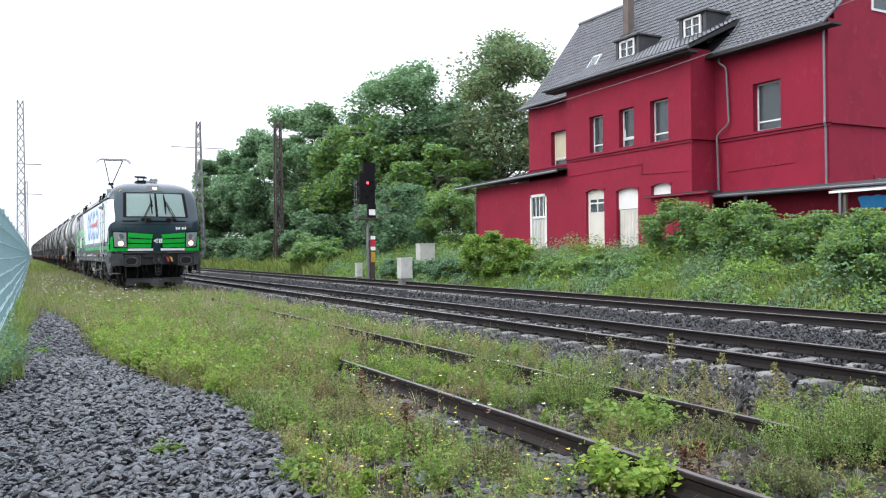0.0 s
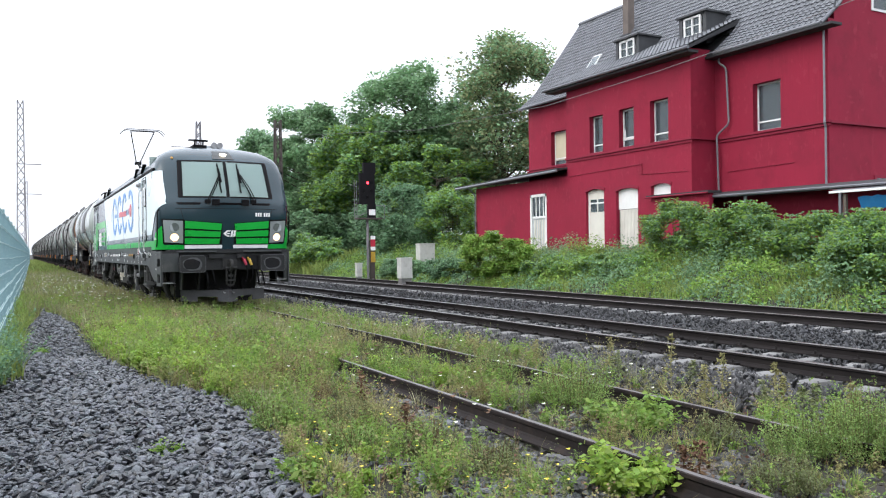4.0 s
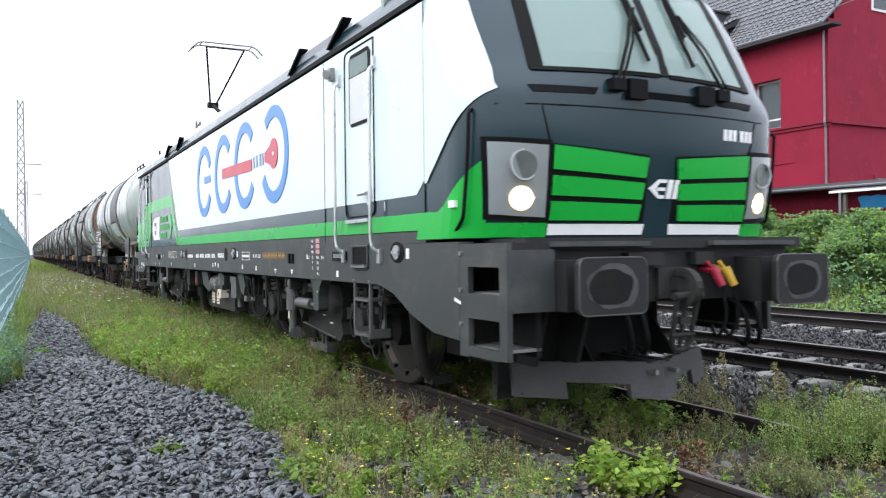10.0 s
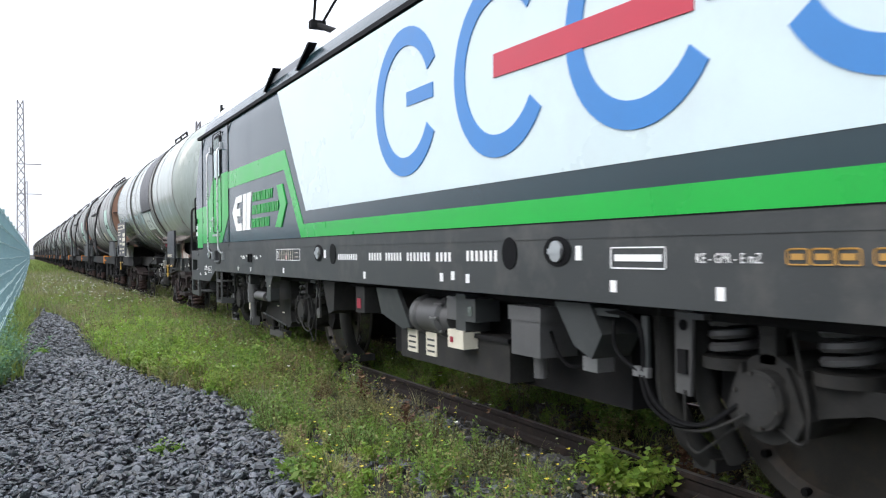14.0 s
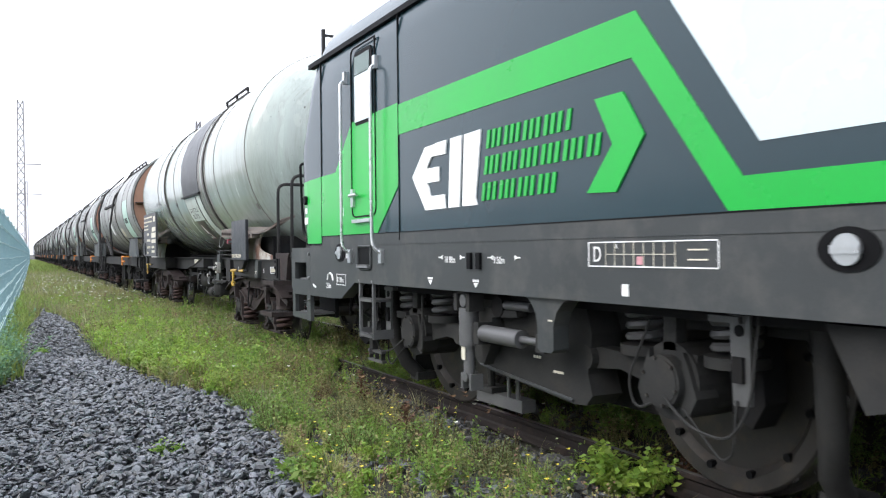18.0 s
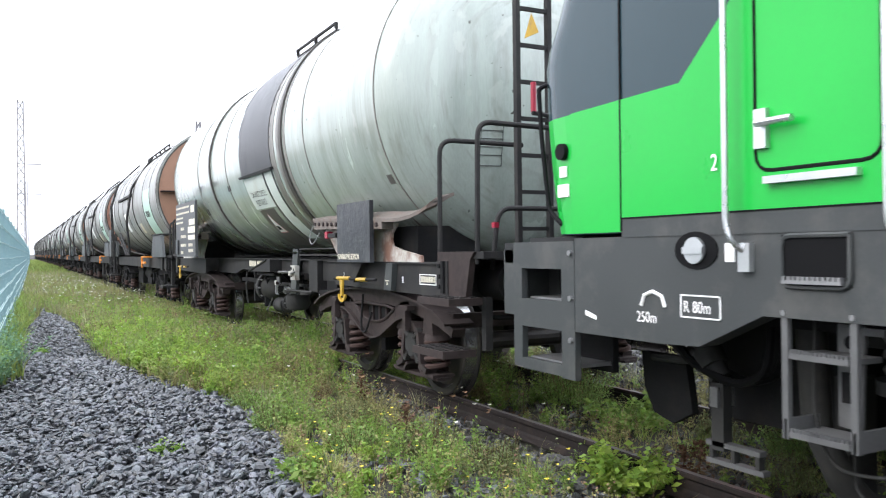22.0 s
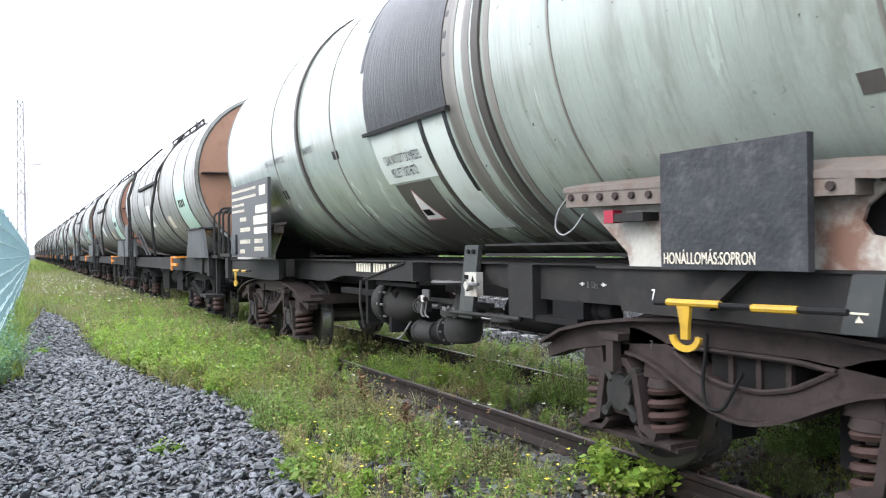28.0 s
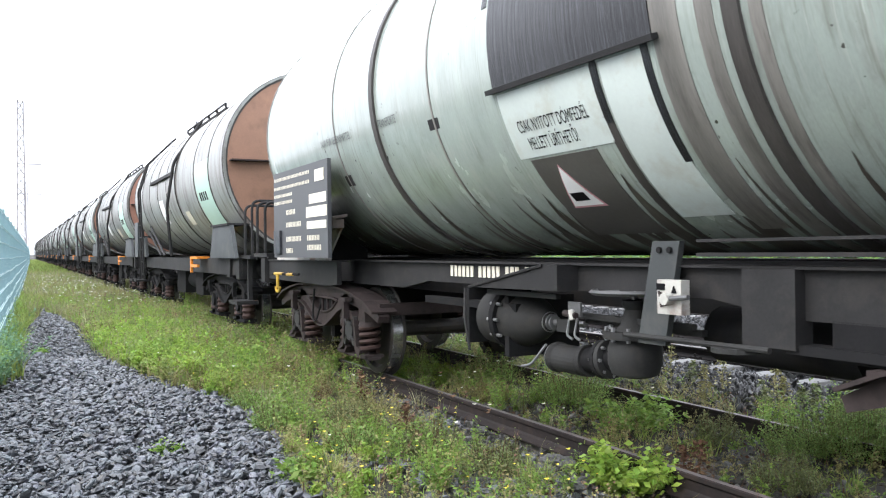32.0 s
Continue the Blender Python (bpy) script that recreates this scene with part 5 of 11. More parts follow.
        for z in (.55, .86):
            bm = boxes((X + .002, X + .2, ys0 + .02, ys1 - .02, z, z + .022))
            for q in range(14):
                yq = ys0 + .03 + (ys1 - ys0 - .06) * q / 13
                box(bm, X + .002, X + .03, yq - .005, yq + .005, z + .022, z + .036)
            part("step", bm, damper_grey, ld)
    # lamps and vents in the skirt; raised black plates paint the shade of its holes
    for y in (1.90, 7.45, 11.54, 16.81):
        h = part("skirt_recess", plate(bmesh.new(), arc(y, 1.29, .13, .085, 0, 360, 20)[:-1], X - .006, X), louvre_black, lo)
        part("round_cap", lathe(bmesh.new(), [(-1.52, .06), (-1.49, .06)], (0, y, 1.29), "x", 18), steel_bright, h)
        part("cap_bar", boxes((-1.53, -1.51, y - .06, y + .06, 1.275, 1.305)), steel_bright, h)
        part("tag", boxes((X - .006, X, y - .22, y - .17, 1.24, 1.32)), mark_white, lo)
    for y in (7.95, 11.12):
        part("skirt_hole", plate(bmesh.new(), arc(y, 1.28, .085, .10, 0, 360, 20)[:-1], X - .006, X), louvre_black, lo)
    for y in (4.68, 4.80, 14.21, 14.33):
        part("air_vent", boxes((X - .02, X, y - .025, y + .025, 1.175, 1.285)), louvre_black, lo, bevel=.012)
    # writing on the skirt
    for text, size, y, z in (("86 t", .07, 4.20, 1.225), ("R+E", .045, 4.03, 1.395), ("R+E", .045, 4.03, 1.34), ("P+E", .045, 4.03, 1.285), ("R", .045, 4.02, 1.23), ("P", .045, 4.02, 1.175), ("G", .045, 4.02, 1.12),
                             ("135 t", .045, 3.89, 1.23), ("95 t", .045, 3.87, 1.175), ("72 t", .045, 3.87, 1.12), ("45 t", .045, 3.87, 1.065), ("(95 t)", .045, 3.74, 1.23),
                             ("18.98m", .065, 14.70, 1.215), ("9.50m", .065, 14.03, 1.215), ("D", .115, 13.02, 1.235), ("A", .035, 12.84, 1.30), ("250m", .075, 17.205, .945), ("1", .105, 2.14, 1.635), ("2", .105, 16.71, 1.635), ("KE - GPR - E mZ", .062, 6.40, 1.235)):
        lettering("lettering", text, size, y, z, X - (.012 if text in "12" else .008 if z > 1.33 else .004), mark_white, lo, .8)
    for y, d in ((14.76, 1), (14.44, -1), (14.07, 1), (13.75, -1)):
        part("arrow_mark", plate(bmesh.new(), [(y - .03, 1.249), (y + .03, 1.249), (y + .03, 1.257), (y - .03, 1.257)], X - .004, X), mark_white, lo)
        part("arrow_head", plate(bmesh.new(), [(y - .03 * d, 1.238), (y - .03 * d, 1.268), (y + .005 * d, 1.253)], X - .005, X), mark_white, lo)
    for z in (1.40, 1.345, 1.29):
        part("weight_tag", boxes((X - .007, X, 3.79, 3.895, z - .008, z + .034)), mark_pink, lo)
    for y0, y1, z0, z1 in ((9.95, 10.24, 1.215, 1.30), (9.55, 9.88, 1.215, 1.30), (9.05, 9.47, 1.215, 1.30), (8.72, 8.97, 1.215, 1.30), (11.0, 10.5, 1.215, 1.29), (8.52, 8.1, 1.22, 1.31)):
        y0, y1 = min(y0, y1), max(y0, y1)
        k = max(2, int((y1 - y0) / .055))
        for i in range(k):
            a = y0 + (y1 - y0) * i / k
            part("number_bar", boxes((X - .004, X, a, a + (y1 - y0) / k * .5, z0 + .008, z1 - .012)), mark_white, lo)
    for y0, y1 in ((6.59, 6.99), ):
        part("date_frame", boxes((X - .004, X, y0, y1, 1.20, 1.207), (X - .004, X, y0, y1, 1.303, 1.31), (X - .004, X, y0, y0 + .007, 1.2, 1.31), (X - .004, X, y1 - .007, y1, 1.2, 1.31)), mark_white, lo)
        part("date_bar", boxes((X - .004, X, y0 + .03, y1 - .03, 1.238, 1.272)), mark_white, lo)
    T0, T1, B0, B1 = 12.155, 13.06, 1.208, 1.338
    part("table_frame", boxes((X - .004, X, T0, T1, B0, B0 + .006), (X - .004, X, T0, T1, B1 - .006, B1), (X - .004, X, T0, T0 + .006, B0, B1), (X - .004, X, T1 - .006, T1, B0, B1)), mark_white, lo)
    part("table_line", boxes((X - .004, X, T0 + .26, T1 - .14, (B0 + B1) / 2 - .0015, (B0 + B1) / 2 + .0015)), mark_cream, lo)
    for i in range(8):
        part("table_line", boxes((X - .004, X, 12.42 + .071 * i, 12.4225 + .071 * i, B0 + .006, B1 - .006)), mark_cream, lo)
    for z in (1.245, 1.29):
        part("text_bar", boxes((X - .004, X, 12.22, 12.34, z, z + .007)), mark_cream, lo)
    part("red_text_bar", boxes((X - .004, X, 12.64, 12.68, 1.222, 1.262)), mark_pink, lo)
    for i, y in enumerate((5.87, 5.76, 5.65, 5.50, 5.36, 5.20, 5.05)):
        part("orange_sign", tube(boxes((X - .004, X, y - .03, y + .03, 1.25, 1.275)), bend([(X - .002, y - .05, 1.232), (X - .002, y + .05, 1.232), (X - .002, y + .05, 1.293), (X - .002, y - .05, 1.293), (X - .002, y - .05, 1.232)], .02), .004, 4), mark_orange, lo)
    for y, z in ((6.97, 1.11), (6.26, 1.10), (3.28, 1.09), (8.86, 1.11), (8.69, 1.125), (8.48, 1.11), (10.32, 1.093), (12.77, 1.093)):
        part("tag", boxes((X - .004, X, y - .024, y + .024, z - .03, z + .03)), mark_white, lo)
    for y in (5.38, 4.73, 14.93, 14.26):
        for k in (-1, 0, 1):
            part("jack_square", boxes((X - .004, X, y + .028 * k - .009, y + .028 * k + .009, 1.09, 1.106)), mark_white, lo)
        part("jack_mark", plate(bmesh.new(), [(y - .03, 1.084), (y + .03, 1.084), (y, 1.052)], X - .004, X), mark_white, lo)
    part("maker_plate", boxes((X - .012, X, 3.02, 3.40, 1.215, 1.30)), louvre_black, lo)
    part("maker_bars", boxes((X - .016, X - .01, 3.06, 3.36, 1.24, 1.28)), steel_dull, lo)
    bm = bmesh.new()
    tube(bm, [(X - .003, 17.17, 1.025), (X - .003, 17.15, 1.075), (X - .003, 17.09, 1.095), (X - .003, 17.03, 1.075), (X - .003, 17.01, 1.025)], .01, 5)
    part("curve_mark", bm, mark_white, lo)
    part("radius_frame", boxes((X - .004, X, 16.67, 16.91, .985, .991), (X - .004, X, 16.67, 16.91, 1.084, 1.09), (X - .004, X, 16.67, 16.676, .985, 1.09), (X - .004, X, 16.904, 16.91, .985, 1.09)), mark_white, lo)
    lettering("lettering", "R 80m", .075, 16.89, 1.01, X - .004, mark_white, lo, .8)
    for y in (.95, 17.61):
        part("lift_mark", plate(bmesh.new(), [(y, .95), (y - .09, .93), (y - .09, .95), (y, .975)], X - .004, X), mark_white, lo)
    part("mirror_camera", rod(box(bmesh.new(), X - .05, X, 3.28, 3.36, 2.93, 3.05), (X - .09, 3.3, 2.98), (X, 3.34, 3.0), .045, 12), steel_dull, lo)
    for y in (17.79,):
        part("socket", lathe(bmesh.new(), [(-1.53, .02), (-1.53, .045), (-1.47, .05)], (0, y, 1.84), "x", 16), louvre_black, lo)
        part("tag", boxes((X - .009, X + .04, y - .03, y + .03, 1.70, 1.76)), mark_white, lo)
        part("tag", boxes((X - .009, X + .04, y - .05, y + .05, 1.59, 1.66)), mark_white, lo)
    part("tag", boxes((X - .016, X + .02, .92, 1.0, 1.60, 1.65)), mark_white, lo)
    # ends: beams, corner steps, buffers, plough
    ends, steps, far_corner = [], [], []
    part0 = part("headstock", boxes((-1.2, 1.2, .42, .95, .92, 1.345)), front_grey, lo, "dull black headstock", bevel=.03)
    ends.append(part0)
    ends.append(part("shelf", boxes((-1.30, 1.30, .36, .9, 1.30, 1.375)), front_grey, lo, bevel=.02))
    for s in (-1, 1):
        xa, xb = sorted((s * 1.5, s * 1.46))
        bm = bmesh.new()
        wall_cells_side(bm, xa, xb, [(.27, 1.345), (.27, .60), (.88, .58), (.88, 1.345)], [(.36, .76, 1.01, 1.19), (.36, .76, .655, .845)])
        cs = part("corner_step", bm, frame_grey, lo, "grey corner step plate")
        xi, xo = sorted((s * 1.44, s * 1.18))
        for z in (.66, 1.02):
            steps.append(part("step_tread", boxes((xi, xo, .36, .84, z - .02, z)), steel_dull, lo))
        steps.append(part("step_back", boxes((*sorted((s * 1.22, s * 1.18)), .36, .86, .6, 1.2)), dark_under, lo))
        ends.append(part("beam_end", boxes((*sorted((s * 1.455, s * 1.15)), .30, .98, 1.22, 1.345)), front_grey, lo))
        ends.append(part("beam_face", boxes((*sorted((s * 1.455, s * 1.12)), .29, .40, .90, 1.30)), frame_grey, lo, bevel=.03))
        steps.append(cs)
        bm = bmesh.new()
        for z in (.80, 1.03, 1.28):
            rod(bm, (s * 1.5, .85, z), (s * 1.515, .85, z), .016, 8)
        steps.append(tagged(part("bolts", bm, steel_dull, lo), kind="stuff"))
        if s > 0:
            far_corner += steps[-5:] + ends[-2:]
        bm = bmesh.new()
        box(bm, s * .875 - .24, s * .875 + .24, .17, .62, .90, 1.23)
        rod(bm, (s * .875, .06, 1.06), (s * .875, .34, 1.06), .13, 20)
        b = part("buffer", bm, front_grey, lo, bevel=.012)
        turn = Matrix(((0, 1, 0, s * .875), (-1, 0, 0, .0), (0, 0, 1, 0), (0, 0, 0, 1)))
        rim = []
        for cy, cz, a0 in ((.215, 1.185, 0), (-.215, 1.185, 90), (-.215, .945, 180), (.215, .945, 270)):
            rim += arc(cy, cz, .055, .06, a0, a0 + 90, 6)
        bm = plate(bmesh.new(), rim, -.05, 0.0)
        bm.transform(turn)
        bp = part("buffer_plate", bm, front_grey, b, "worn black buffer plate", bevel=.008, segments=2)
        bm = tube(bmesh.new(), [(-.001, y, z) for y, z in rim + rim[:1]], .006, 5)
        bm.transform(turn)
        part("worn_rim", bm, smear_grey, bp)
        wear = []
        for name, ry, rz, off, mat, hi in (("wear_smear", .205, .135, .0, smear_grey, .003), ("wear_patch", .165, .108, -.02, dark_under, .006)):
            pts = []
            for k in range(40):
                a = 2 * math.pi * k / 40
                q = 1 + .14 * noise.noise(Vector((math.cos(a) * 1.6, math.sin(a) * 1.6, 3.1 * s + hi * 900)))
                pts.append((off + ry * q * math.copysign(abs(math.cos(a)) ** .8, math.cos(a)), 1.062 + rz * q * math.copysign(abs(math.sin(a)) ** .8, math.sin(a))))
            bm = plate(bmesh.new(), pts, -.002, hi)
            bm.transform(turn)
            wear.append(part(name, bm, mat, b))
        b2 = flip(b, 18.88)
        for o in (bp, *wear):
            o2 = flip(o, 18.88)
            o2.parent = b2
    for s in (-1, 1):
        bm = bmesh.new()
        for u0, u1, zb in ((0, .22, .19), (.22, .62, .305), (.62, .95, .20)):
            qa = [bm.verts.new((s * u, .52 + .60 * u + d - (.45 - z) * .20, z)) for d in (0, .05) for u, z in ((u0, .47), (u1, .46), (u1, zb + .015), (u0, zb))]
            for f in ((0, 1, 2, 3), (7, 6, 5, 4), (0, 4, 5, 1), (1, 5, 6, 2), (2, 6, 7, 3), (3, 7, 4, 0)):
                bm.faces.new([qa[i] for i in f])
        bmesh.ops.remove_doubles(bm, verts=bm.verts, dist=.0005)
        part("plough_wing", bm, plough_grey, lo, "dark grey snow plough wing")
        part("plough_rib", plate(bmesh.new(), [(.82, .46), (1.1, .80), (1.1, .46)], s * .40 - .012, s * .40 + .012), dark_under, lo)
        part("plough_top", plate(bmesh.new(), [(.56, .455), (1.12, .455), (1.12, .475), (.56, .475)], *sorted((s * .02, s * .10))), front_grey, lo)
        part("plough_bolt", rod(bmesh.new(), (s * .10, .47, .40), (s * .10, .56, .40), .02, 8), steel_dull, lo)
    part("plough_stay", boxes((-1.05, .30, 1.12, 1.20, .30, .95)), dark_under, lo)
    for x in (-.98, -.62):
        part("stay_rib", plate(bmesh.new(), [(.56, .92), (.95, .92), (.95, .48), (.72, .48)], x - .015, x + .015), front_grey, lo)
    bm = bmesh.new()
    ribbon(bm, arc(.30, 1.02, .13, .11, 60, 300, 12), .06, -.03, .03)
    box(bm, -.05, .05, .3, .6, 1.0, 1.09)
    box(bm, -.16, .16, .38, .44, .94, 1.16)
    ends.append(part("draw_hook", bm, bogie_grey, lo, bevel=.0))
    bm = bmesh.new()
    rod(bm, (-.13, .26, .96), (.13, .26, .96), .03, 10)
    tube(bm, bend([(-.10, .26, .96), (-.085, .34, .62), (-.05, .35, .57), (.05, .35, .57), (.085, .34, .62), (.10, .26, .96)], .05), .020, 8)
    tube(bm, [(0, .29, .9), (0, .36, .54)], .018, 8)
    box(bm, -.05, .05, .28, .36, .76, .81)
    rod(bm, (-.11, .32, .68), (.11, .32, .68), .018, 8)
    ends.append(part("screw_coupling", bm, bogie_grey, lo))
    for x in (-.52, -.38, .60, .72):
        ends.append(part("air_hose", tube(bmesh.new(), bend([(x, .43, .90), (x, .30, .84), (x + .02, .27, .66), (x + .05, .34, .56), (x + .06, .42, .60)], .08), .02, 6), louvre_black, lo))
    for x0, x1 in ((-.46, -.14), (.16, .34)):
        ends.append(part("socket_box", boxes((x0, x1, .34, .44, 1.18, 1.27)), front_grey, lo, bevel=.012))
    ends.append(part("step_bar", boxes((-1.16, -.30, .30, .40, 1.318, 1.352), (.30, 1.16, .30, .40, 1.318, 1.352)), frame_grey, lo, bevel=.006))
    for x, mat in ((.29, red_plastic), (.41, yellow_paint)):
        bm = bmesh.new()
        rod(bm, (x, .42, 1.15), (x + .01, .30, 1.13), .026, 8)
        rod(bm, (x + .01, .31, 1.15), (x + .05, .26, 1.02), .036, 10, .03)
        rod(bm, (x - .03, .33, 1.20), (x + .02, .31, 1.13), .014, 6)
        ends.append(part("hose_head", bm, mat, lo))
        bm = bmesh.new()
        tube(bm, bend([(x + .05, .28, 1.04), (x + .08, .24, .8), (x + .03, .3, .62), (x + .1, .42, .72)], .1), .014, 6)
        ends.append(part("brake_hose", bm, louvre_black, lo))
    for o in ends:
        flip(o, 18.79)
    for o in steps:
        flip(o, 18.59)
    for o in far_corner:
        o.location.y += .55
    # underframe and bogies
    for y0, y1 in ((1.5, 2.3), (LEN - 2.4, LEN - 1.6)):
        part("air_dryer", boxes((-.85, .85, y0, y1, .40, .96)), dark_under, lo, bevel=.04)
        for x in (-1.08, -1.18):
            part("cable", tube(bmesh.new(), bend([(x, y0 + .1, .98), (x, y0 + .12, .72), (x + .1, y0 + .4, .62), (x + .06, y1 - .1, .72), (x, y1, .98)], .12), .022, 6), louvre_black, lo)
        part("rail_guard", boxes((-.86, -.66, y0 - .05, y0 + .02, .12, .7)), bogie_grey, lo)
    # sander, flange oiler and dark shield beside the rear axle
    part("wheel_shield", plate(bmesh.new(), [(17.45, .70), (17.80, .70), (17.78, .50), (17.70, .36), (17.55, .32), (17.40, .40)], -.95, -.90), dark_under, lo, bevel=.01)
    sd = part("sander_valve", rod(rod(bmesh.new(), (-1.05, 17.24, .84), (-1.05, 17.10, .64), .055, 14), (-1.05, 17.20, .78), (-1.05, 17.14, .70), .075, 14), bogie_grey, lo, smooth=True)
    part("sander_pipe", tube(bmesh.new(), bend([(-1.02, 17.62, .69), (-1.04, 17.36, .70), (-1.05, 17.18, .74)], .05, 3), .022, 8), bogie_grey, sd, smooth=True)
    part("sander_post", boxes((-1.08, -1.02, 17.06, 17.14, .28, .62)), bogie_grey, sd, bevel=.008)
    part("sander_nozzle", boxes((-1.10, -.98, 17.08, 17.13, .50, .60)), damper_grey, sd, bevel=.01)
    fb = part("foot_bracket", boxes((-1.08, -1.03, 16.84, 17.18, .30, .325)), damper_grey, lo, bevel=.004)
    part("bracket_rail", boxes((-1.08, -1.03, 16.82, 17.18, .21, .235)), damper_grey, fb)
    for y in (16.86, 17.01, 17.15):
        part("bracket_web", boxes((-1.075, -1.035, y - .012, y + .012, .235, .30)), bogie_grey, fb)
    part("hanging_cable", tube(bmesh.new(), bend([(-1.12, 17.5, .98), (-1.14, 17.42, .80), (-1.10, 17.28, .86)], .05, 3), .014, 6), louvre_black, lo)
    part("underframe", boxes((-1.25, 1.25, 1.0, LEN - 1.0, .95, 1.36)), dark_under, lo)
    bm = boxes((-1.1, 1.1, 7.3, 10.56, .38, 1.0))
    part("transformer_box", bm, dark_under, lo, bevel=.03)
    part("transformer_tray", boxes((-1.30, -.9, 8.28, 10.0, .41, .70)), bogie_grey, lo, bevel=.015)
    part("tray_flange", boxes((-1.33, -.9, 8.26, 10.02, .68, .71)), dark_under, lo)
    part("baffle_plate", plate(bmesh.new(), [(10.35, .98), (9.91, .98), (9.66, .68), (9.80, .66), (10.24, .76)], -1.38, -1.34), frame_grey, lo, bevel=.006)
    dr = part("filter_drum", lathe(bmesh.new(), [(9.06, .05), (9.06, .10), (9.14, .12), (9.16, .155), (9.22, .155), (9.24, .135), (9.52, .135), (9.54, .155), (9.60, .155), (9.62, .10), (9.62, .03)], (-1.26, 0, .79), "y", 24), damper_grey, lo, smooth=True)
    for k in range(8):
        t = 2 * math.pi * k / 8
        part("drum_bolt", rod(bmesh.new(), (-1.26 + .145 * math.cos(t), 9.13, .79 + .145 * math.sin(t)), (-1.26 + .145 * math.cos(t), 9.24, .79 + .145 * math.sin(t)), .012, 6), steel_dull, dr)
    for y0, y1, z0, z1, mat in ((8.83, 8.98, .80, .97, damper_grey), (8.70, 8.84, .72, .99, frame_grey), (8.56, 8.70, .80, .96, frame_grey)):
        part("valve_block", boxes((-1.40, -1.2, y0, y1, z0, z1)), mat, lo, bevel=.012)
    part("gauge_glass", boxes((-1.405, -1.39, 8.60, 8.66, .84, .91)), lamp_off, lo)
    for y in (9.76, 9.42):
        lb = part("paper_label", boxes((-1.31, -1.30, y - .09, y + .09, .47, .655)), mark_cream, lo)
        for k in range(3):
            part("text_bar", boxes((-1.314, -1.308, y - .06, y + .06, .50 + .045 * k, .515 + .045 * k)), frame_grey, lb)
    ps = part("socket_box", boxes((-1.42, -1.28, 8.70, 8.93, .60, .73)), mark_cream, lo, "pale socket box", bevel=.01)
    part("red_symbol", boxes((-1.424, -1.418, 8.85, 8.89, .64, .68)), red_plastic, ps)
    part("extinguisher_box", boxes((-1.42, -1.2, 10.53, 10.74, .74, .98)), bogie_grey, lo, bevel=.01)
    part("red_plate", boxes((-1.426, -1.41, 10.61, 10.70, .78, .87)), red_plastic, lo)
    gb = part("oil_box", boxes((-1.40, -1.12, 7.78, 8.10, .64, .86)), damper_grey, lo, "grey oil box", bevel=.02)
    part("oil_box_lid", boxes((-1.41, -1.11, 7.76, 8.12, .86, .95)), damper_grey, gb, bevel=.015)
    part("drain_cup", rod(bmesh.new(), (-1.3, 7.92, .50), (-1.3, 7.92, .64), .045, 12), damper_grey, gb)
    part("oil_pipe", tube(bmesh.new(), bend([(-1.32, 7.78, .80), (-1.32, 7.70, .66), (-1.30, 7.62, .60), (-1.2, 7.5, .62)], .08), .012, 6), louvre_black, gb)
    part("sand_box", plate(bmesh.new(), [(7.60, 1.0), (7.27, 1.0), (7.17, .84), (7.26, .70), (7.42, .76)], -1.42, -1.15), frame_grey, lo, bevel=.012)
    part("sand_box", plate(bmesh.new(), [(11.36, 1.0), (11.72, 1.0), (11.55, .67), (11.40, .71)], -1.40, -1.15), bogie_grey, lo, bevel=.01)
    part("sand_valve", boxes((-1.38, -1.26, 7.26, 7.39, .62, .70)), steel_dull, lo, bevel=.008)
    part("bracket", boxes((-1.40, -1.34, 7.05, 7.30, .94, .98)), frame_grey, lo)
    part("junction_plate", boxes((-1.40, -1.37, 6.84, 6.95, .65, .70)), steel_dull, lo)
    part("hanging_strap", boxes((-1.39, -1.37, 6.85, 6.89, .66, .96)), frame_grey, lo)
    for pts, r in (([(-1.38, 7.25, .965), (-1.40, 7.02, .965), (-1.40, 6.90, .93), (-1.39, 6.87, .80), (-1.39, 6.88, .68)], .014), ([(-1.38, 7.11, .92), (-1.40, 7.10, .80), (-1.40, 7.04, .73), (-1.39, 6.92, .68)], .012),
                   ([(-1.39, 6.90, .66), (-1.40, 6.84, .52), (-1.38, 6.70, .445), (-1.36, 6.52, .46), (-1.30, 6.36, .58)], .014), ([(-1.39, 6.87, .66), (-1.40, 6.80, .54), (-1.38, 6.66, .455), (-1.36, 6.48, .47), (-1.30, 6.34, .60)], .014)):
        part("cable", tube(bmesh.new(), bend(pts, .1), r, 6), louvre_black, lo)
    part("sand_pipe", tube(bmesh.new(), [(-1.12, 6.76, 1.0), (-1.10, 6.74, .55), (-.95, 6.68, .22)], .06, 10), bogie_grey, lo, smooth=True)
    bogies(lo)
    return lo


LOCO_AXLES = []


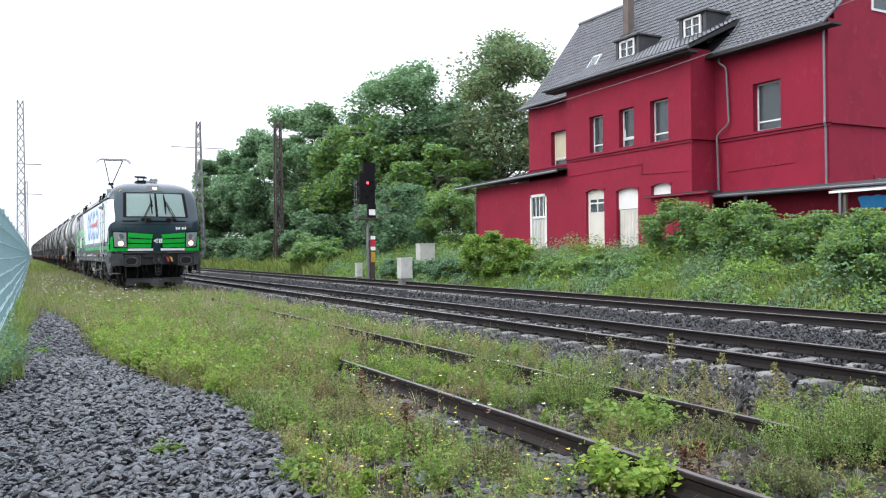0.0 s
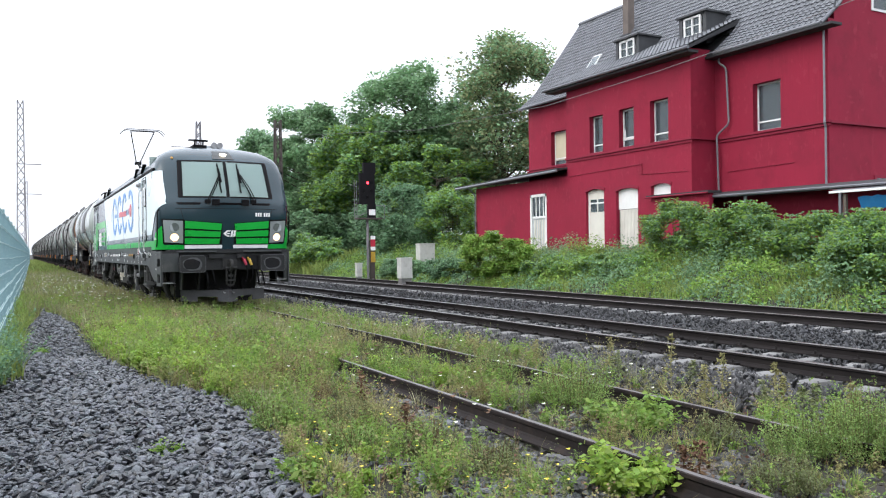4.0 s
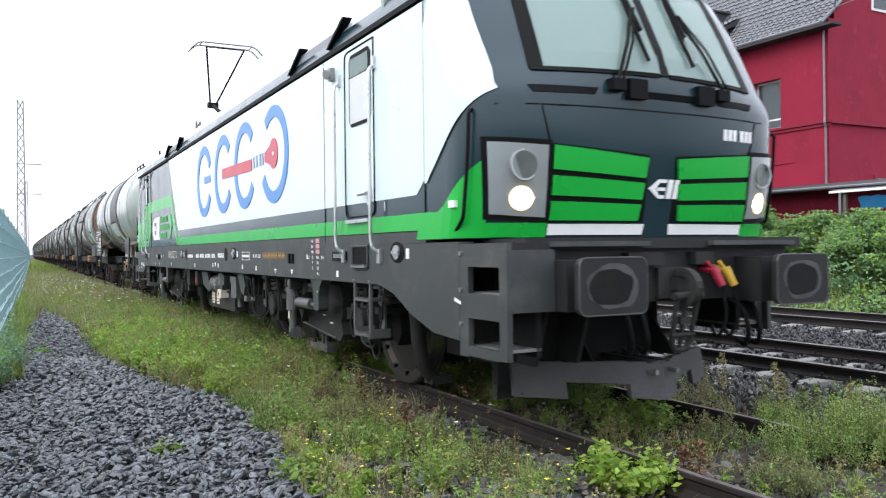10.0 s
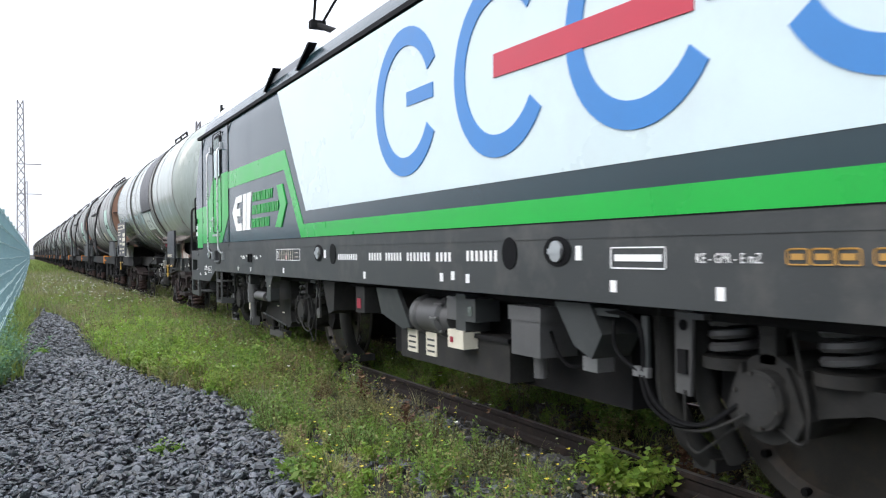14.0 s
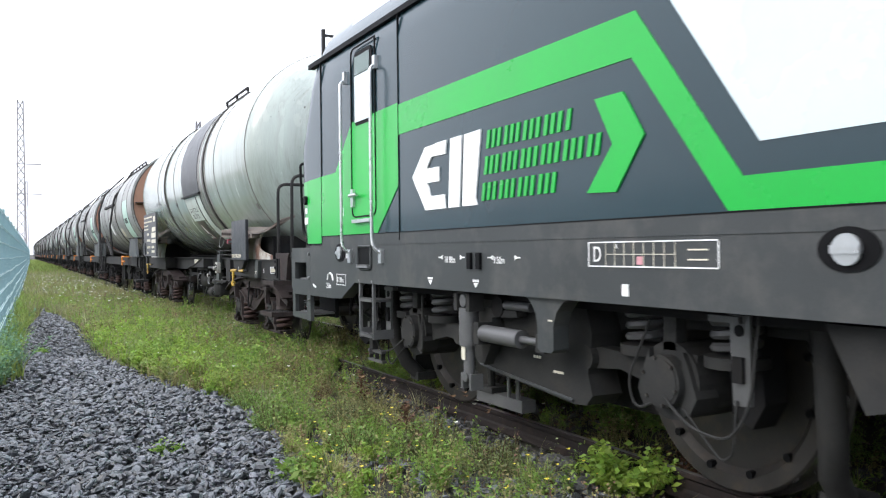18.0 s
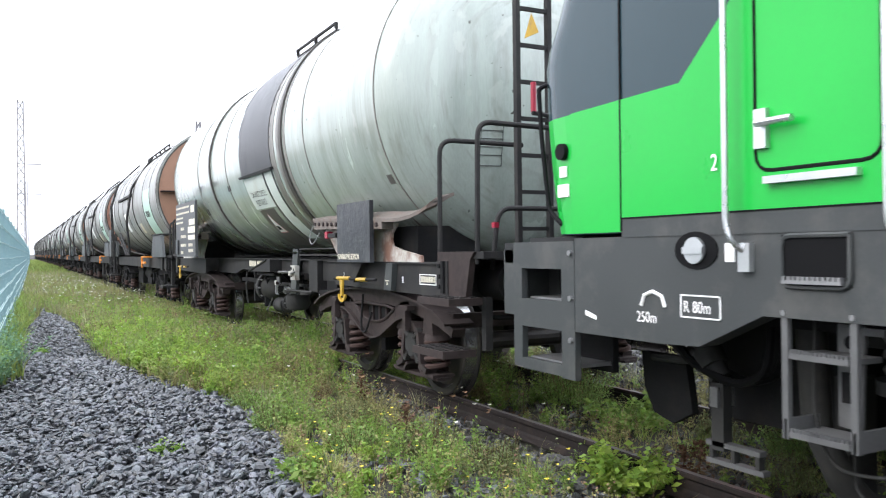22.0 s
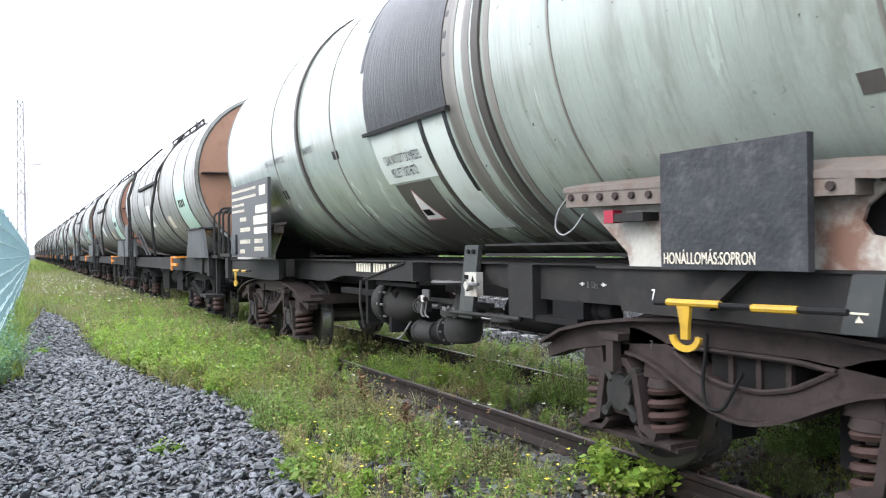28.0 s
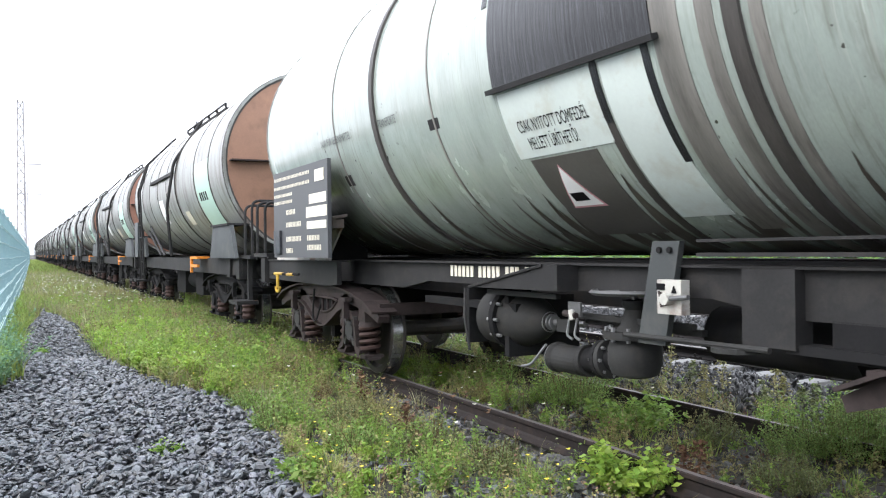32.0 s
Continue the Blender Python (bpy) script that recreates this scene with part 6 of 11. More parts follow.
def wheelset(name, parent, y, r, width_x, mat, gauge_x=.75, n=40, holes=False):
    """A wheelset turning about its own axle; its parts are in its own space."""
    ws = new(name)
    ws.parent = parent
    ws.location = (0, y, r)
    for s in (-1, 1):
        prof = [(s * .0, .09), (s * .03, .10), (s * .05, r * .42), (s * .03, r * .80), (s * .07, r * .86), (s * .072, r - .012), (s * .06, r), (-s * .05, r + .004), (-s * .062, r + .028), (-s * .075, r + .028), (-s * .08, r * .86), (-s * .02, r * .80), (-s * .03, r * .4), (-s * .06, .1)]
        ob = part("wheel", lathe(bmesh.new(), prof, (s * gauge_x, 0, 0), "x", n), mat, ws, smooth=True)
        ob.data.materials.append(tread_steel)
        for p in ob.data.polygons:
            c = p.center
            if math.hypot(c.y, c.z) > r - .004 and abs(c.x) > gauge_x - .055:
                p.material_index = 1
        if holes:
            bm = bmesh.new()
            for k in range(12):
                a = 2 * math.pi * k / 12
                rod(bm, (s * (gauge_x + .05), r * .84 * math.cos(a), r * .84 * math.sin(a)), (s * (gauge_x + .085), r * .84 * math.cos(a), r * .84 * math.sin(a)), .022, 8)
            tagged(part("disc_bolts", bm, louvre_black, ws), kind="stuff")
    part("axle", rod(bmesh.new(), (-.74, 0, 0), (.74, 0, 0), .085, 14), mat, ws)
    return ws


def bogies(lo):
    for c in (4.74, 14.24):
        bo = new("bogie")
        bo.parent = lo
        for s in (-1, 1):
            bm = bmesh.new()
            ribbon(bm, [(c - 2.15, .92), (c - 1.5, .93), (c - .85, .90), (c - .5, .72), (c + .5, .72), (c + .85, .90), (c + 1.5, .93), (c + 2.15, .92)], [.10, .12, .16, .34, .34, .16, .12, .10], s * 1.0, s * .88)
            part("side_frame", bm, bogie_grey, bo, bevel=.012)
            # belly plate between the axles
            bm = plate(bmesh.new(), [(c + .40, .98), (c - .78, .98), (c - .84, .80), (c - .80, .56), (c - .84, .44), (c - .78, .375), (c - .66, .365), (c + .45, .46), (c + .62, .60)], s * 1.22, s * 1.0)
            bp = part("belly_plate", bm, bogie_grey, bo, "smooth grey bogie side plate", bevel=.03)
            part("belly_lip", tube(bmesh.new(), [(s * 1.225, c + .44, .475), (s * 1.225, c - .66, .385)], .012, 6), frame_grey, bp)
            for k in (-1, 0, 1):
                part("jack_square", boxes((s * 1.224 - .002, s * 1.224 + .002, c - .28 + .03 * k - .01, c - .28 + .03 * k + .01, .60, .617)), mark_cream, bp)
            part("text_bar", boxes((s * 1.224 - .002, s * 1.224 + .002, c - .56, c - .46, .53, .545)), mark_cream, bp)
            for k, dy in enumerate((-1.5, 1.5)):
                y, inn = c + dy, (1 if dy < 0 else -1)
                bm = boxes((*sorted((s * 1.22, s * .92)), y - .17, y + .17, .50, .77))
                rod(bm, (s * 1.24, y, .625), (s * .9, y, .625), .20, 24)
                ab = part("axle_box", bm, bogie_grey, bo, bevel=.012)
                bm = bmesh.new()
                rod(bm, (s * 1.31, y, .625), (s * 1.22, y, .625), .135, 28)
                rod(bm, (s * 1.315, y, .625), (s * 1.30, y, .625), .118, 28)
                part("axle_cap", bm, bogie_grey, ab, bevel=.006)
                for a in range(6):
                    t = 2 * math.pi * a / 6 + .3
                    part("cap_bolt", rod(bmesh.new(), (s * 1.325, y + .12 * math.cos(t), .625 + .12 * math.sin(t)), (s * 1.30, y + .12 * math.cos(t), .625 + .12 * math.sin(t)), .010, 6), steel_wheel, ab)
                for e in (-1, 1):
                    part("box_ear", plate(bmesh.new(), [(y + e * .12, .78), (y + e * .16, .70), (y + e * .21, .56), (y + e * .16, .47), (y + e * .10, .49)], s * 1.27, s * 1.12), bogie_grey, ab, bevel=.01)
                part("stop_link", boxes((*sorted((s * 1.24, s * 1.17)), y - .045, y + .045, .78, 1.02)), bogie_grey, bo, bevel=.01)
                part("guide_arm", ribbon(bmesh.new(), [(y + inn * .15, .63), (y + inn * .45, .67), (y + inn * .72, .66)], [.15, .10, .13], s * 1.18, s * 1.06), bogie_grey, bo, bevel=.01)
                part("arm_bush", rod(bmesh.new(), (s * 1.23, y + inn * .72, .66), (s * 1.05, y + inn * .72, .66), .075, 16), bogie_grey, bo)
                for e in (-1, 1):
                    ys = y + e * .31
                    part("spring_seat", rod(bmesh.new(), (s * 1.10, ys, .72), (s * 1.10, ys, .775), .155, 20), bogie_grey, bo, smooth=True)
                    sp = bmesh.new()
                    tube(sp, [(s * 1.10 + .105 * math.cos(q * .5), ys + .105 * math.sin(q * .5), .79 + .2 * q / 40) for q in range(41)], .024, 6)
                    part("spring_coil", sp, damper_grey, bo, smooth=True)
                part("sand_pipe", tube(bmesh.new(), [(s * 1.10, y - inn * .80, 1.0), (s * 1.06, y - inn * .80, .50), (s * .98, y - inn * .74, .27), (s * .84, y - inn * .70, .12)], .065, 12), bogie_grey, bo, smooth=True)
                part("sand_nozzle", boxes((*sorted((s * .92, s * .72)), y - inn * .70 - .08, y - inn * .70 + .08, .10, .17)), bogie_grey, bo, bevel=.01)
                # sensor plate with its cables
                pl = part("sensor_plate", plate(bmesh.new(), [(y - inn * .42, .99), (y - inn * .54, .99), (y - inn * .54, .58), (y - inn * .44, .57)], s * 1.27, s * 1.25), damper_grey, bo, bevel=.004)
                # black disc on the plate paints the dark inside of a hole
                part("plate_hole", disc(bmesh.new(), (s * 1.272, y - inn * .48, .92), (s, 0, 0), .028, .004, 12), louvre_black, pl)
                part("plate_box", boxes((*sorted((s * 1.29, s * 1.26)), y - inn * .48 - .03, y - inn * .48 + .03, .68, .80)), dark_under, pl, bevel=.006)
                part("cable", tube(bmesh.new(), bend([(s * 1.28, y - inn * .47, .60), (s * 1.29, y - inn * .45, .34), (s * 1.29, y - inn * .38, .30), (s * 1.27, y - inn * .12, .50)], .06), .007, 6), bogie_grey, bo)
                part("cable", tube(bmesh.new(), bend([(s * 1.30, y - inn * .62, 1.0), (s * 1.34, y - inn * .60, .60), (s * 1.36, y - inn * .50, .42), (s * 1.36, y - inn * .25, .44), (s * 1.33, y - inn * .04, .56)], .1), .008, 6), bogie_grey, bo)
                part("cable", tube(bmesh.new(), bend([(s * 1.24, y + inn * .14, .93), (s * 1.30, y + inn * .26, .60), (s * 1.28, y + inn * .22, .44), (s * 1.26, y + inn * .06, .52)], .08), .008, 6), bogie_grey, bo)
                part("pipe_bracket", boxes((*sorted((s * 1.30, s * 1.24)), *sorted((y - inn * .50, y - inn * .32)), .955, .985)), damper_grey, bo)
                part("brake_caliper", plate(bmesh.new(), [(y - inn * .20, .95), (y - inn * .40, .95), (y - inn * .44, .55), (y - inn * .36, .42), (y - inn * .24, .48)], s * 1.06, s * .90), dark_under, bo, bevel=.01)
            # upright damper, yaw damper and the frame's bracket
            yd = c + .30
            bm = bmesh.new()
            rod(bm, (s * 1.40, yd, .43), (s * 1.40, yd, .66), .042, 12)
            rod(bm, (s * 1.40, yd, .64), (s * 1.40, yd, .90), .07, 16)
            rod(bm, (s * 1.45, yd, .95), (s * 1.33, yd, .95), .045, 12)
            rod(bm, (s * 1.44, yd, .42), (s * 1.34, yd, .42), .035, 12)
            part("damper", bm, damper_grey, bo, smooth=True)
            part("damper_tag", boxes((s * 1.446 - .004, s * 1.446 + .004, yd - .025, yd + .025, .54, .63)), mark_cream, bo)
            part("damper_bracket", boxes((s * 1.46, s * 1.34, yd - .11, yd - .065, .88, 1.04), (s * 1.46, s * 1.34, yd + .065, yd + .11, .88, 1.04), (s * 1.46, s * 1.34, yd - .11, yd + .11, 1.0, 1.05)), bogie_grey, bo)
            for e in (-1, 1):
                part("damper_foot", boxes((s * 1.43, s * 1.33, yd + e * .058 - .012, yd + e * .058 + .012, .33, .44)), damper_grey, bo)
            bm = bmesh.new()
            rod(bm, (s * 1.38, c + .12, .735), (s * 1.38, c - .34, .735), .058, 20)
            rod(bm, (s * 1.38, c - .34, .735), (s * 1.38, c - .56, .735), .024, 12)
            part("yaw_damper", bm, damper_grey, bo, "grey steel horizontal damper", smooth=True)
            part("damper_mount", boxes((s * 1.43, s * 1.20, c + .12, c + .19, .66, .81)), bogie_grey, bo, bevel=.015)
            part("damper_clevis", boxes((s * 1.42, s * 1.32, c - .64, c - .55, .68, .79)), bogie_grey, bo, bevel=.015)
            part("damper_arm", plate(bmesh.new(), [(c + .22, .90), (c - .18, .90), (c - .20, .86), (c + .12, .84), (c + .14, .64), (c + .24, .50), (c + .26, .72)], s * 1.32, s * 1.24), bogie_grey, bo, bevel=.008)
            part("anchor_rod", rod(bmesh.new(), (s * 1.30, c - .02, .93), (s * 1.30, c - .34, .93), .03, 10), damper_grey, bo)
            part("anchor_eye", lathe(bmesh.new(), [(-.05, .04), (-.05, .075), (.05, .075), (.05, .04)], (s * 1.28, c + .04, .92), "x", 16), dark_under, bo)
            bm = plate(bmesh.new(), [(c - .50, 1.03), (c - .56, 1.0), (c - .62, .94), (c - .645, .86), (c - .645, .72), (c - .67, .70), (c - .78, .70), (c - .805, .72), (c - .805, .86), (c - .84, .94), (c - .90, 1.0), (c - .97, 1.03)], s * 1.47, s * 1.36)
            part("yaw_bracket", bm, frame_grey, lo, bevel=.008)
            part("bracket_mark", boxes((s * 1.473 - .002, s * 1.473 + .002, c - .80, c - .76, .885, .895)), mark_cream, lo)
            # track brake bar hanging over the rail
            part("brake_bar", boxes((*sorted((s * 1.02, s * .90)), c + .22, c + .86, .13, .22)), damper_grey, bo, bevel=.012)
            part("brake_shoe", boxes((*sorted((s * 1.04, s * .88)), c + .60, c + .80, .215, .26)), bogie_grey, bo, bevel=.01)
            part("brake_hanger", rod(bmesh.new(), (s * .98, c + .70, .24), (s * 1.05, c + .60, .56), .03, 8), bogie_grey, bo)
            for q in (.30, .42):
                part("hanger_rod", rod(bmesh.new(), (s * 1.0, c + q, .20), (s * 1.0, c + q, .40), .016, 8), damper_grey, bo)
        part("cross_beam", boxes((-1.0, 1.0, c - .4, c + .4, .45, .85), (-.8, .8, c - .95, c + .95, .3, .75)), dark_under, bo)
        for dy in (-1.5, 1.5):
            part("traction_motor", rod(boxes((-.60, .60, c + dy * .62 - .42, c + dy * .62 + .36, .34, .90)), (-.6, c + dy * .74, .60), (.6, c + dy * .74, .60), .40, 20), dark_under, bo, bevel=.02)
            LOCO_AXLES.append((wheelset("wheelset", bo, c + dy, .625, .75, steel_wheel, .76, 44, True), c + dy, .625))




def pantograph(lo):
    pg = new("pantograph")
    pg.parent = lo
    part("base_frame", boxes((-.5, -.44, 13.2, 15.2, 3.96, 4.02), (.44, .5, 13.2, 15.2, 3.96, 4.02), (-.5, .5, 13.2, 13.28, 3.96, 4.02), (-.5, .5, 15.12, 15.2, 3.96, 4.02)), dark_under, pg)
    bm = bmesh.new()
    for x in (-.5, .5):
        for y in (13.3, 15.1):
            rod(bm, (x, y, 3.75), (x, y, 3.98), .05, 10)
    part("insulator", bm, rust_brown, pg)
    bm = bmesh.new()
    tube(bm, [(0, 13.6, 4.05), (0, 15.85, 4.86)], .045, 8)
    tube(bm, [(.15, 13.9, 4.05), (.05, 15.75, 4.78)], .02, 6)
    part("lower_arm", bm, dark_under, pg)
    bm = bmesh.new()
    for s in (-1, 1):
        tube(bm, [(s * .06, 15.85, 4.86), (s * .42, 14.45, 5.92)], .022, 6)
    box(bm, -.12, .12, 15.78, 15.92, 4.80, 4.92)
    tube(bm, [(-.42, 14.45, 5.92), (.42, 14.45, 5.92)], .018, 6)
    part("upper_arm", bm, dark_under, pg)
    bm = bmesh.new()
    for y in (14.28, 14.62):
        tube(bm, bend([(-.80, y, 5.80), (-.62, y, 5.98), (.62, y, 5.98), (.80, y, 5.80)], .15), .02, 6)
    for x in (-.55, .55):
        tube(bm, [(x, 14.28, 5.97), (x, 14.62, 5.97)], .015, 6)
    part("contact_strip", bm, steel_dull, pg)


loco = build_locomotive()
pantograph(loco)


# ---- tank wagons: y runs from the front buffers (0) to the rear ones ----
WAGON_AXLES = []


def wagon_bogie(wg, c, heavy, mat):
    """A two-axle bogie with fish-bellied side frames and coil springs."""
    bo = new("bogie")
    bo.parent = wg
    half = .89
    for s in (-1, 1):
        x0, x1 = s * 1.10, s * .98
        bm = bmesh.new()
        ends_z = [(-1.62, .63), (-1.40, .725), (-1.1, .79), (-.75, .835), (-.35, .86), (.35, .86), (.75, .835), (1.1, .79), (1.40, .725), (1.62, .63)]
        ribbon(bm, [(c + u, z) for u, z in ends_z], [.07, .12, .14, .14, .12, .12, .14, .14, .12, .07], x0, x1)
        belly = [(u / 10 * .82, .535 + .25 * (1 - math.cos(math.pi * min(1, abs(u) / 10))) / 2) for u in range(-10, 11)]
        ribbon(bm, [(c + u, z) for u, z in belly], .135, x0, x1)
        part("side_frame", bm, mat, bo, "rust-brown fish-bellied side frame", bevel=.008)
        part("frame_flange", ribbon(bmesh.new(), [(c + u, z + .07) for u, z in ends_z], .02, s * 1.17, s * .90), mat, bo)
        part("belly_flange", ribbon(bmesh.new(), [(c + u, z - .075) for u, z in belly], .02, s * 1.14, s * .94), mat, bo, smooth=True)
        ring = [(-.50, .765), (-.30, .66), (-.12, .618), (.12, .618), (.30, .66), (.50, .765), (.30, .785), (-.30, .785), (-.50, .765)]
        part("slot_lip", tube(bmesh.new(), bend([(s * 1.105, c + u, z) for u, z in ring], .06, 3), .014, 6), mat, bo, smooth=True)
        for k in (-.23, -.06, .11):
            part("slot_rib", boxes((min(s * 1.07, s * .92), max(s * 1.07, s * .92), c + k - .015, c + k + .015, .58, .81)), mat, bo)
        if heavy and s < 0:
            part("brake_hose", tube(bmesh.new(), bend([(-1.13, c + .20, .87), (-1.14, c + .23, .62), (-1.15, c + .20, .50), (-1.15, c + .09, .50), (-1.13, c - .02, .70)], .07, 4), .011, 6), dark_under, bo, smooth=True)
        for dy in (-half, half):
            y = c + dy
            ab = new("axle_box")
            ab.parent = bo
            bm = boxes((s * 1.09 if s < 0 else .92, -.92 if s < 0 else 1.09, y - .15, y + .15, .34, .62))
            part("box_body", bm, mat, ab, bevel=.02)
            part("box_cover", rod(bmesh.new(), (s * 1.08, y, .475), (s * 1.13, y, .475), .105, 16), bogie_grey if heavy else mat, ab)
            bm = bmesh.new()
            for sy in (-1, 1):
                for sz in (-1, 1):
                    a, b = Vector((s * 1.12, y + sy * .06, .475 + sz * .06)), Vector((s * 1.11, y + sy * .125, .475 + sz * .125))
                    tube(bm, [a, b], .022, 6)
                    rod(bm, (s * 1.085, y + sy * .125, .475 + sz * .125), (s * 1.13, y + sy * .125, .475 + sz * .125), .03, 8)
            if heavy:
                tagged(part("cover_rib", bm, bogie_grey, ab), kind="stuff")
            else:
                bm.free()
            if heavy:
                part("box_yoke", ribbon(bmesh.new(), [(y - .30, .27), (y - .19, .31), (y - .165, .45), (y - .14, .58), (y - .06, .655), (y + .06, .655), (y + .14, .58), (y + .165, .45), (y + .19, .31), (y + .30, .27)], .05, s * 1.13, s * 1.02), mat, ab, bevel=.01)
            part("hanger", boxes((s * 1.19 if s < 0 else 1.13, -1.13 if s < 0 else 1.19, y - .03, y + .03, .60, .80), (s * 1.2 if s < 0 else 1.12, -1.12 if s < 0 else 1.2, y - .09, y + .09, .78, .82)), mat, ab, bevel=.006)
            for sp in (-1, 1):
                yc = y + sp * .27
                if heavy:
                    part("spring", coil(bmesh.new(), (s * 1.0, yc, .27), .092, .28, 4.0, .025, 6), spring_rust, bo, smooth=True)
                else:
                    part("spring", lathe(bmesh.new(), [(0, .09), (.04, .11), (.08, .09), (.12, .11), (.16, .09), (.2, .11), (.24, .09), (.28, .11)], (s * 1.0, yc, .27), "z", 10), spring_rust, bo, smooth=True)
                part("spring_cup", rod(bmesh.new(), (s * 1.0, yc, .535), (s * 1.0, yc, .585), .118, 14, .105), mat, bo, smooth=True)
                part("cup_bracket", plate(bmesh.new(), [(yc - .10, .585), (yc + .10, .585), (yc + .06, .80), (yc - .06, .80)], s * 1.09, s * .93), mat, bo, bevel=.01)
                part("spring_tray", ribbon(bmesh.new(), [(y + sp * .12, .30), (y + sp * .18, .24), (y + sp * .40, .235)], .03, s * 1.11, s * .90), mat, bo)
            part("tie_bar", boxes((s * 1.08 if s < 0 else .94, -.94 if s < 0 else 1.08, y - .42, y + .42, .20, .225)), mat, bo)
            part("brake_block", boxes((s * .84 if s < 0 else .66, -.66 if s < 0 else .84, y + (.47 if dy < 0 else -.57), y + (.57 if dy < 0 else -.47), .28, .62)), dark_under, bo, bevel=.02)

    for e in (-1.5, 1.5):
        part("end_beam", boxes((-1.05, 1.05, c + e - .05, c + e + .05, .66, .78)), mat, bo)
    part("bolster", boxes((-1.05, 1.05, c - .25, c + .25, .60, .95)), dark_under, bo, bevel=.02)
    for dy in (-half, half):
        WAGON_AXLES.append((wheelset("wheelset", bo, c + dy, .46, .75, steel_wheel, .76, 32 if heavy else 20), c + dy, .46))
    return bo


def wagon_ends(wg, length, mat):
    for e in (0, 1):
        def Y(u):
            return u if e == 0 else length - u
        for s in (-1, 1):
            bm = bmesh.new()
            rod(bm, (s * .875, Y(.62), 1.06), (s * .875, Y(.30), 1.06), .15, 18)
            rod(bm, (s * .875, Y(.30), 1.06), (s * .875, Y(.05), 1.06), .115, 18)
            b = part("buffer", bm, dark_under, wg, smooth=True)
            part("buffer_head", rod(bmesh.new(), (s * .875, Y(0.0), 1.06), (s * .875, Y(.05), 1.06), .225, 24), front_grey, b, bevel=.008)
        y0, y1 = sorted((Y(.62), Y(.80)))
        part("headstock", boxes((-1.28, 1.28, y0, y1, .90, 1.22)), mat, wg, bevel=.01)
        bm = bmesh.new()
        y0, y1 = sorted((Y(.15), Y(.62)))
        box(bm, -.05, .05, y0, y1, 1.0, 1.08)
        tube(bm, bend([(.35, Y(.6), .92), (.38, Y(.42), .8), (.34, Y(.4), .55), (.2, Y(.5), .62)], .08), .022, 6)
        tube(bm, bend([(-1.0, Y(.62), .88), (-1.0, Y(.45), .78), (-.3, Y(.45), .78), (-.3, Y(.62), .88)], .08), .018, 6)
        part("coupling", bm, dark_under, wg)


def on_tank(bm, R, zc, push=.006):
    """Wraps flat lettering or patches in (y, z) round the tank's side."""
    for v in bm.verts:
        d = max(-R * .999, min(R * .999, v.co.z - zc))
        v.co.x = -math.sqrt(R * R - d * d) - push + (v.co.x + 1.5) * 0
    return bm


def tank_patch(name, y0, y1, z0, z1, mat, parent, R, zc, push, rows=14, slant=0.0, label=""):
    a0, a1 = math.asin(max(-1, min(1, (z0 - zc) / R))), math.asin(max(-1, min(1, (z1 - zc) / R)))
    bm = bmesh.new()
    prev = None
    for i in range(rows + 1):
        a = a0 + (a1 - a0) * i / rows
        k = slant * i / rows
        ring = [bm.verts.new((-(R + d) * math.cos(a), y + k, zc + (R + d) * math.sin(a))) for d in (push, 0.0) for y in (y0, y1)]
        if prev:
            for q in ((0, 1), (1, 3), (3, 2), (2, 0)):
                bm.faces.new((prev[q[0]], prev[q[1]], ring[q[1]], ring[q[0]]))
        else:
            bm.faces.new((ring[0], ring[1], ring[3], ring[2]))
        prev = ring
    bm.faces.new((prev[0], prev[1], prev[3], prev[2]))
    return part(name, bm, mat, parent, label, smooth=True)


def tank_words(text, size, y, z, mat, parent, R, zc, squeeze=.7):
    ob = lettering("lettering", text, size, y, z, 0, mat, parent, squeeze)
    for v in ob.data.vertices:
        d = v.co.z - zc
        v.co.x = -math.sqrt(max(.01, R * R - d * d)) - .008
    return ob


def band(name, y, w, t, mat, parent, R, zc, n=64):
    return part(name, lathe(bmesh.new(), [(y - w / 2, R - .02), (y - w / 2, R + t), (y + w / 2, R + t), (y + w / 2, R - .02)], (0, 0, zc), "y", n), mat, parent, smooth=True)


def catwalk(wg, y0, y1, z, mat):
    cw = new("catwalk")
    cw.parent = wg
    part("deck", boxes((-.55, .55, y0, y1, z - .04, z)), mat, cw)
    for s in (-1, 1):
        bm = bmesh.new()
        for k in range(int((y1 - y0) / .8) + 1):
            y = y0 + k * .8
            box(bm, s * .55 - .02, s * .55 + .02, y - .02, y + .02, z, z + .08)
        box(bm, s * .55 - .015, s * .55 + .015, y0, y1, z + .06, z + .09)
        part("deck_rail", bm, mat, cw)
    bm = bmesh.new()
    for k in range(4):
        y = y0 + (y1 - y0) * (k + .5) / 4
        box(bm, -.5, .5, y - .03, y + .03, z - .20, z - .04)
    part("deck_stay", bm, mat, cw)
    part("dome", rod(bmesh.new(), (0, (y0 + y1) / 2, z - .15), (0, (y0 + y1) / 2, z + .10), .30, 20), tank_grey, cw, bevel=.02)
    return cw


def hoop(wg, pts, r=.02, mat=None):
    return part("handrail", tube(bmesh.new(), bend(pts, .12, 5), r, 8), mat or sole_grey, wg, smooth=True)


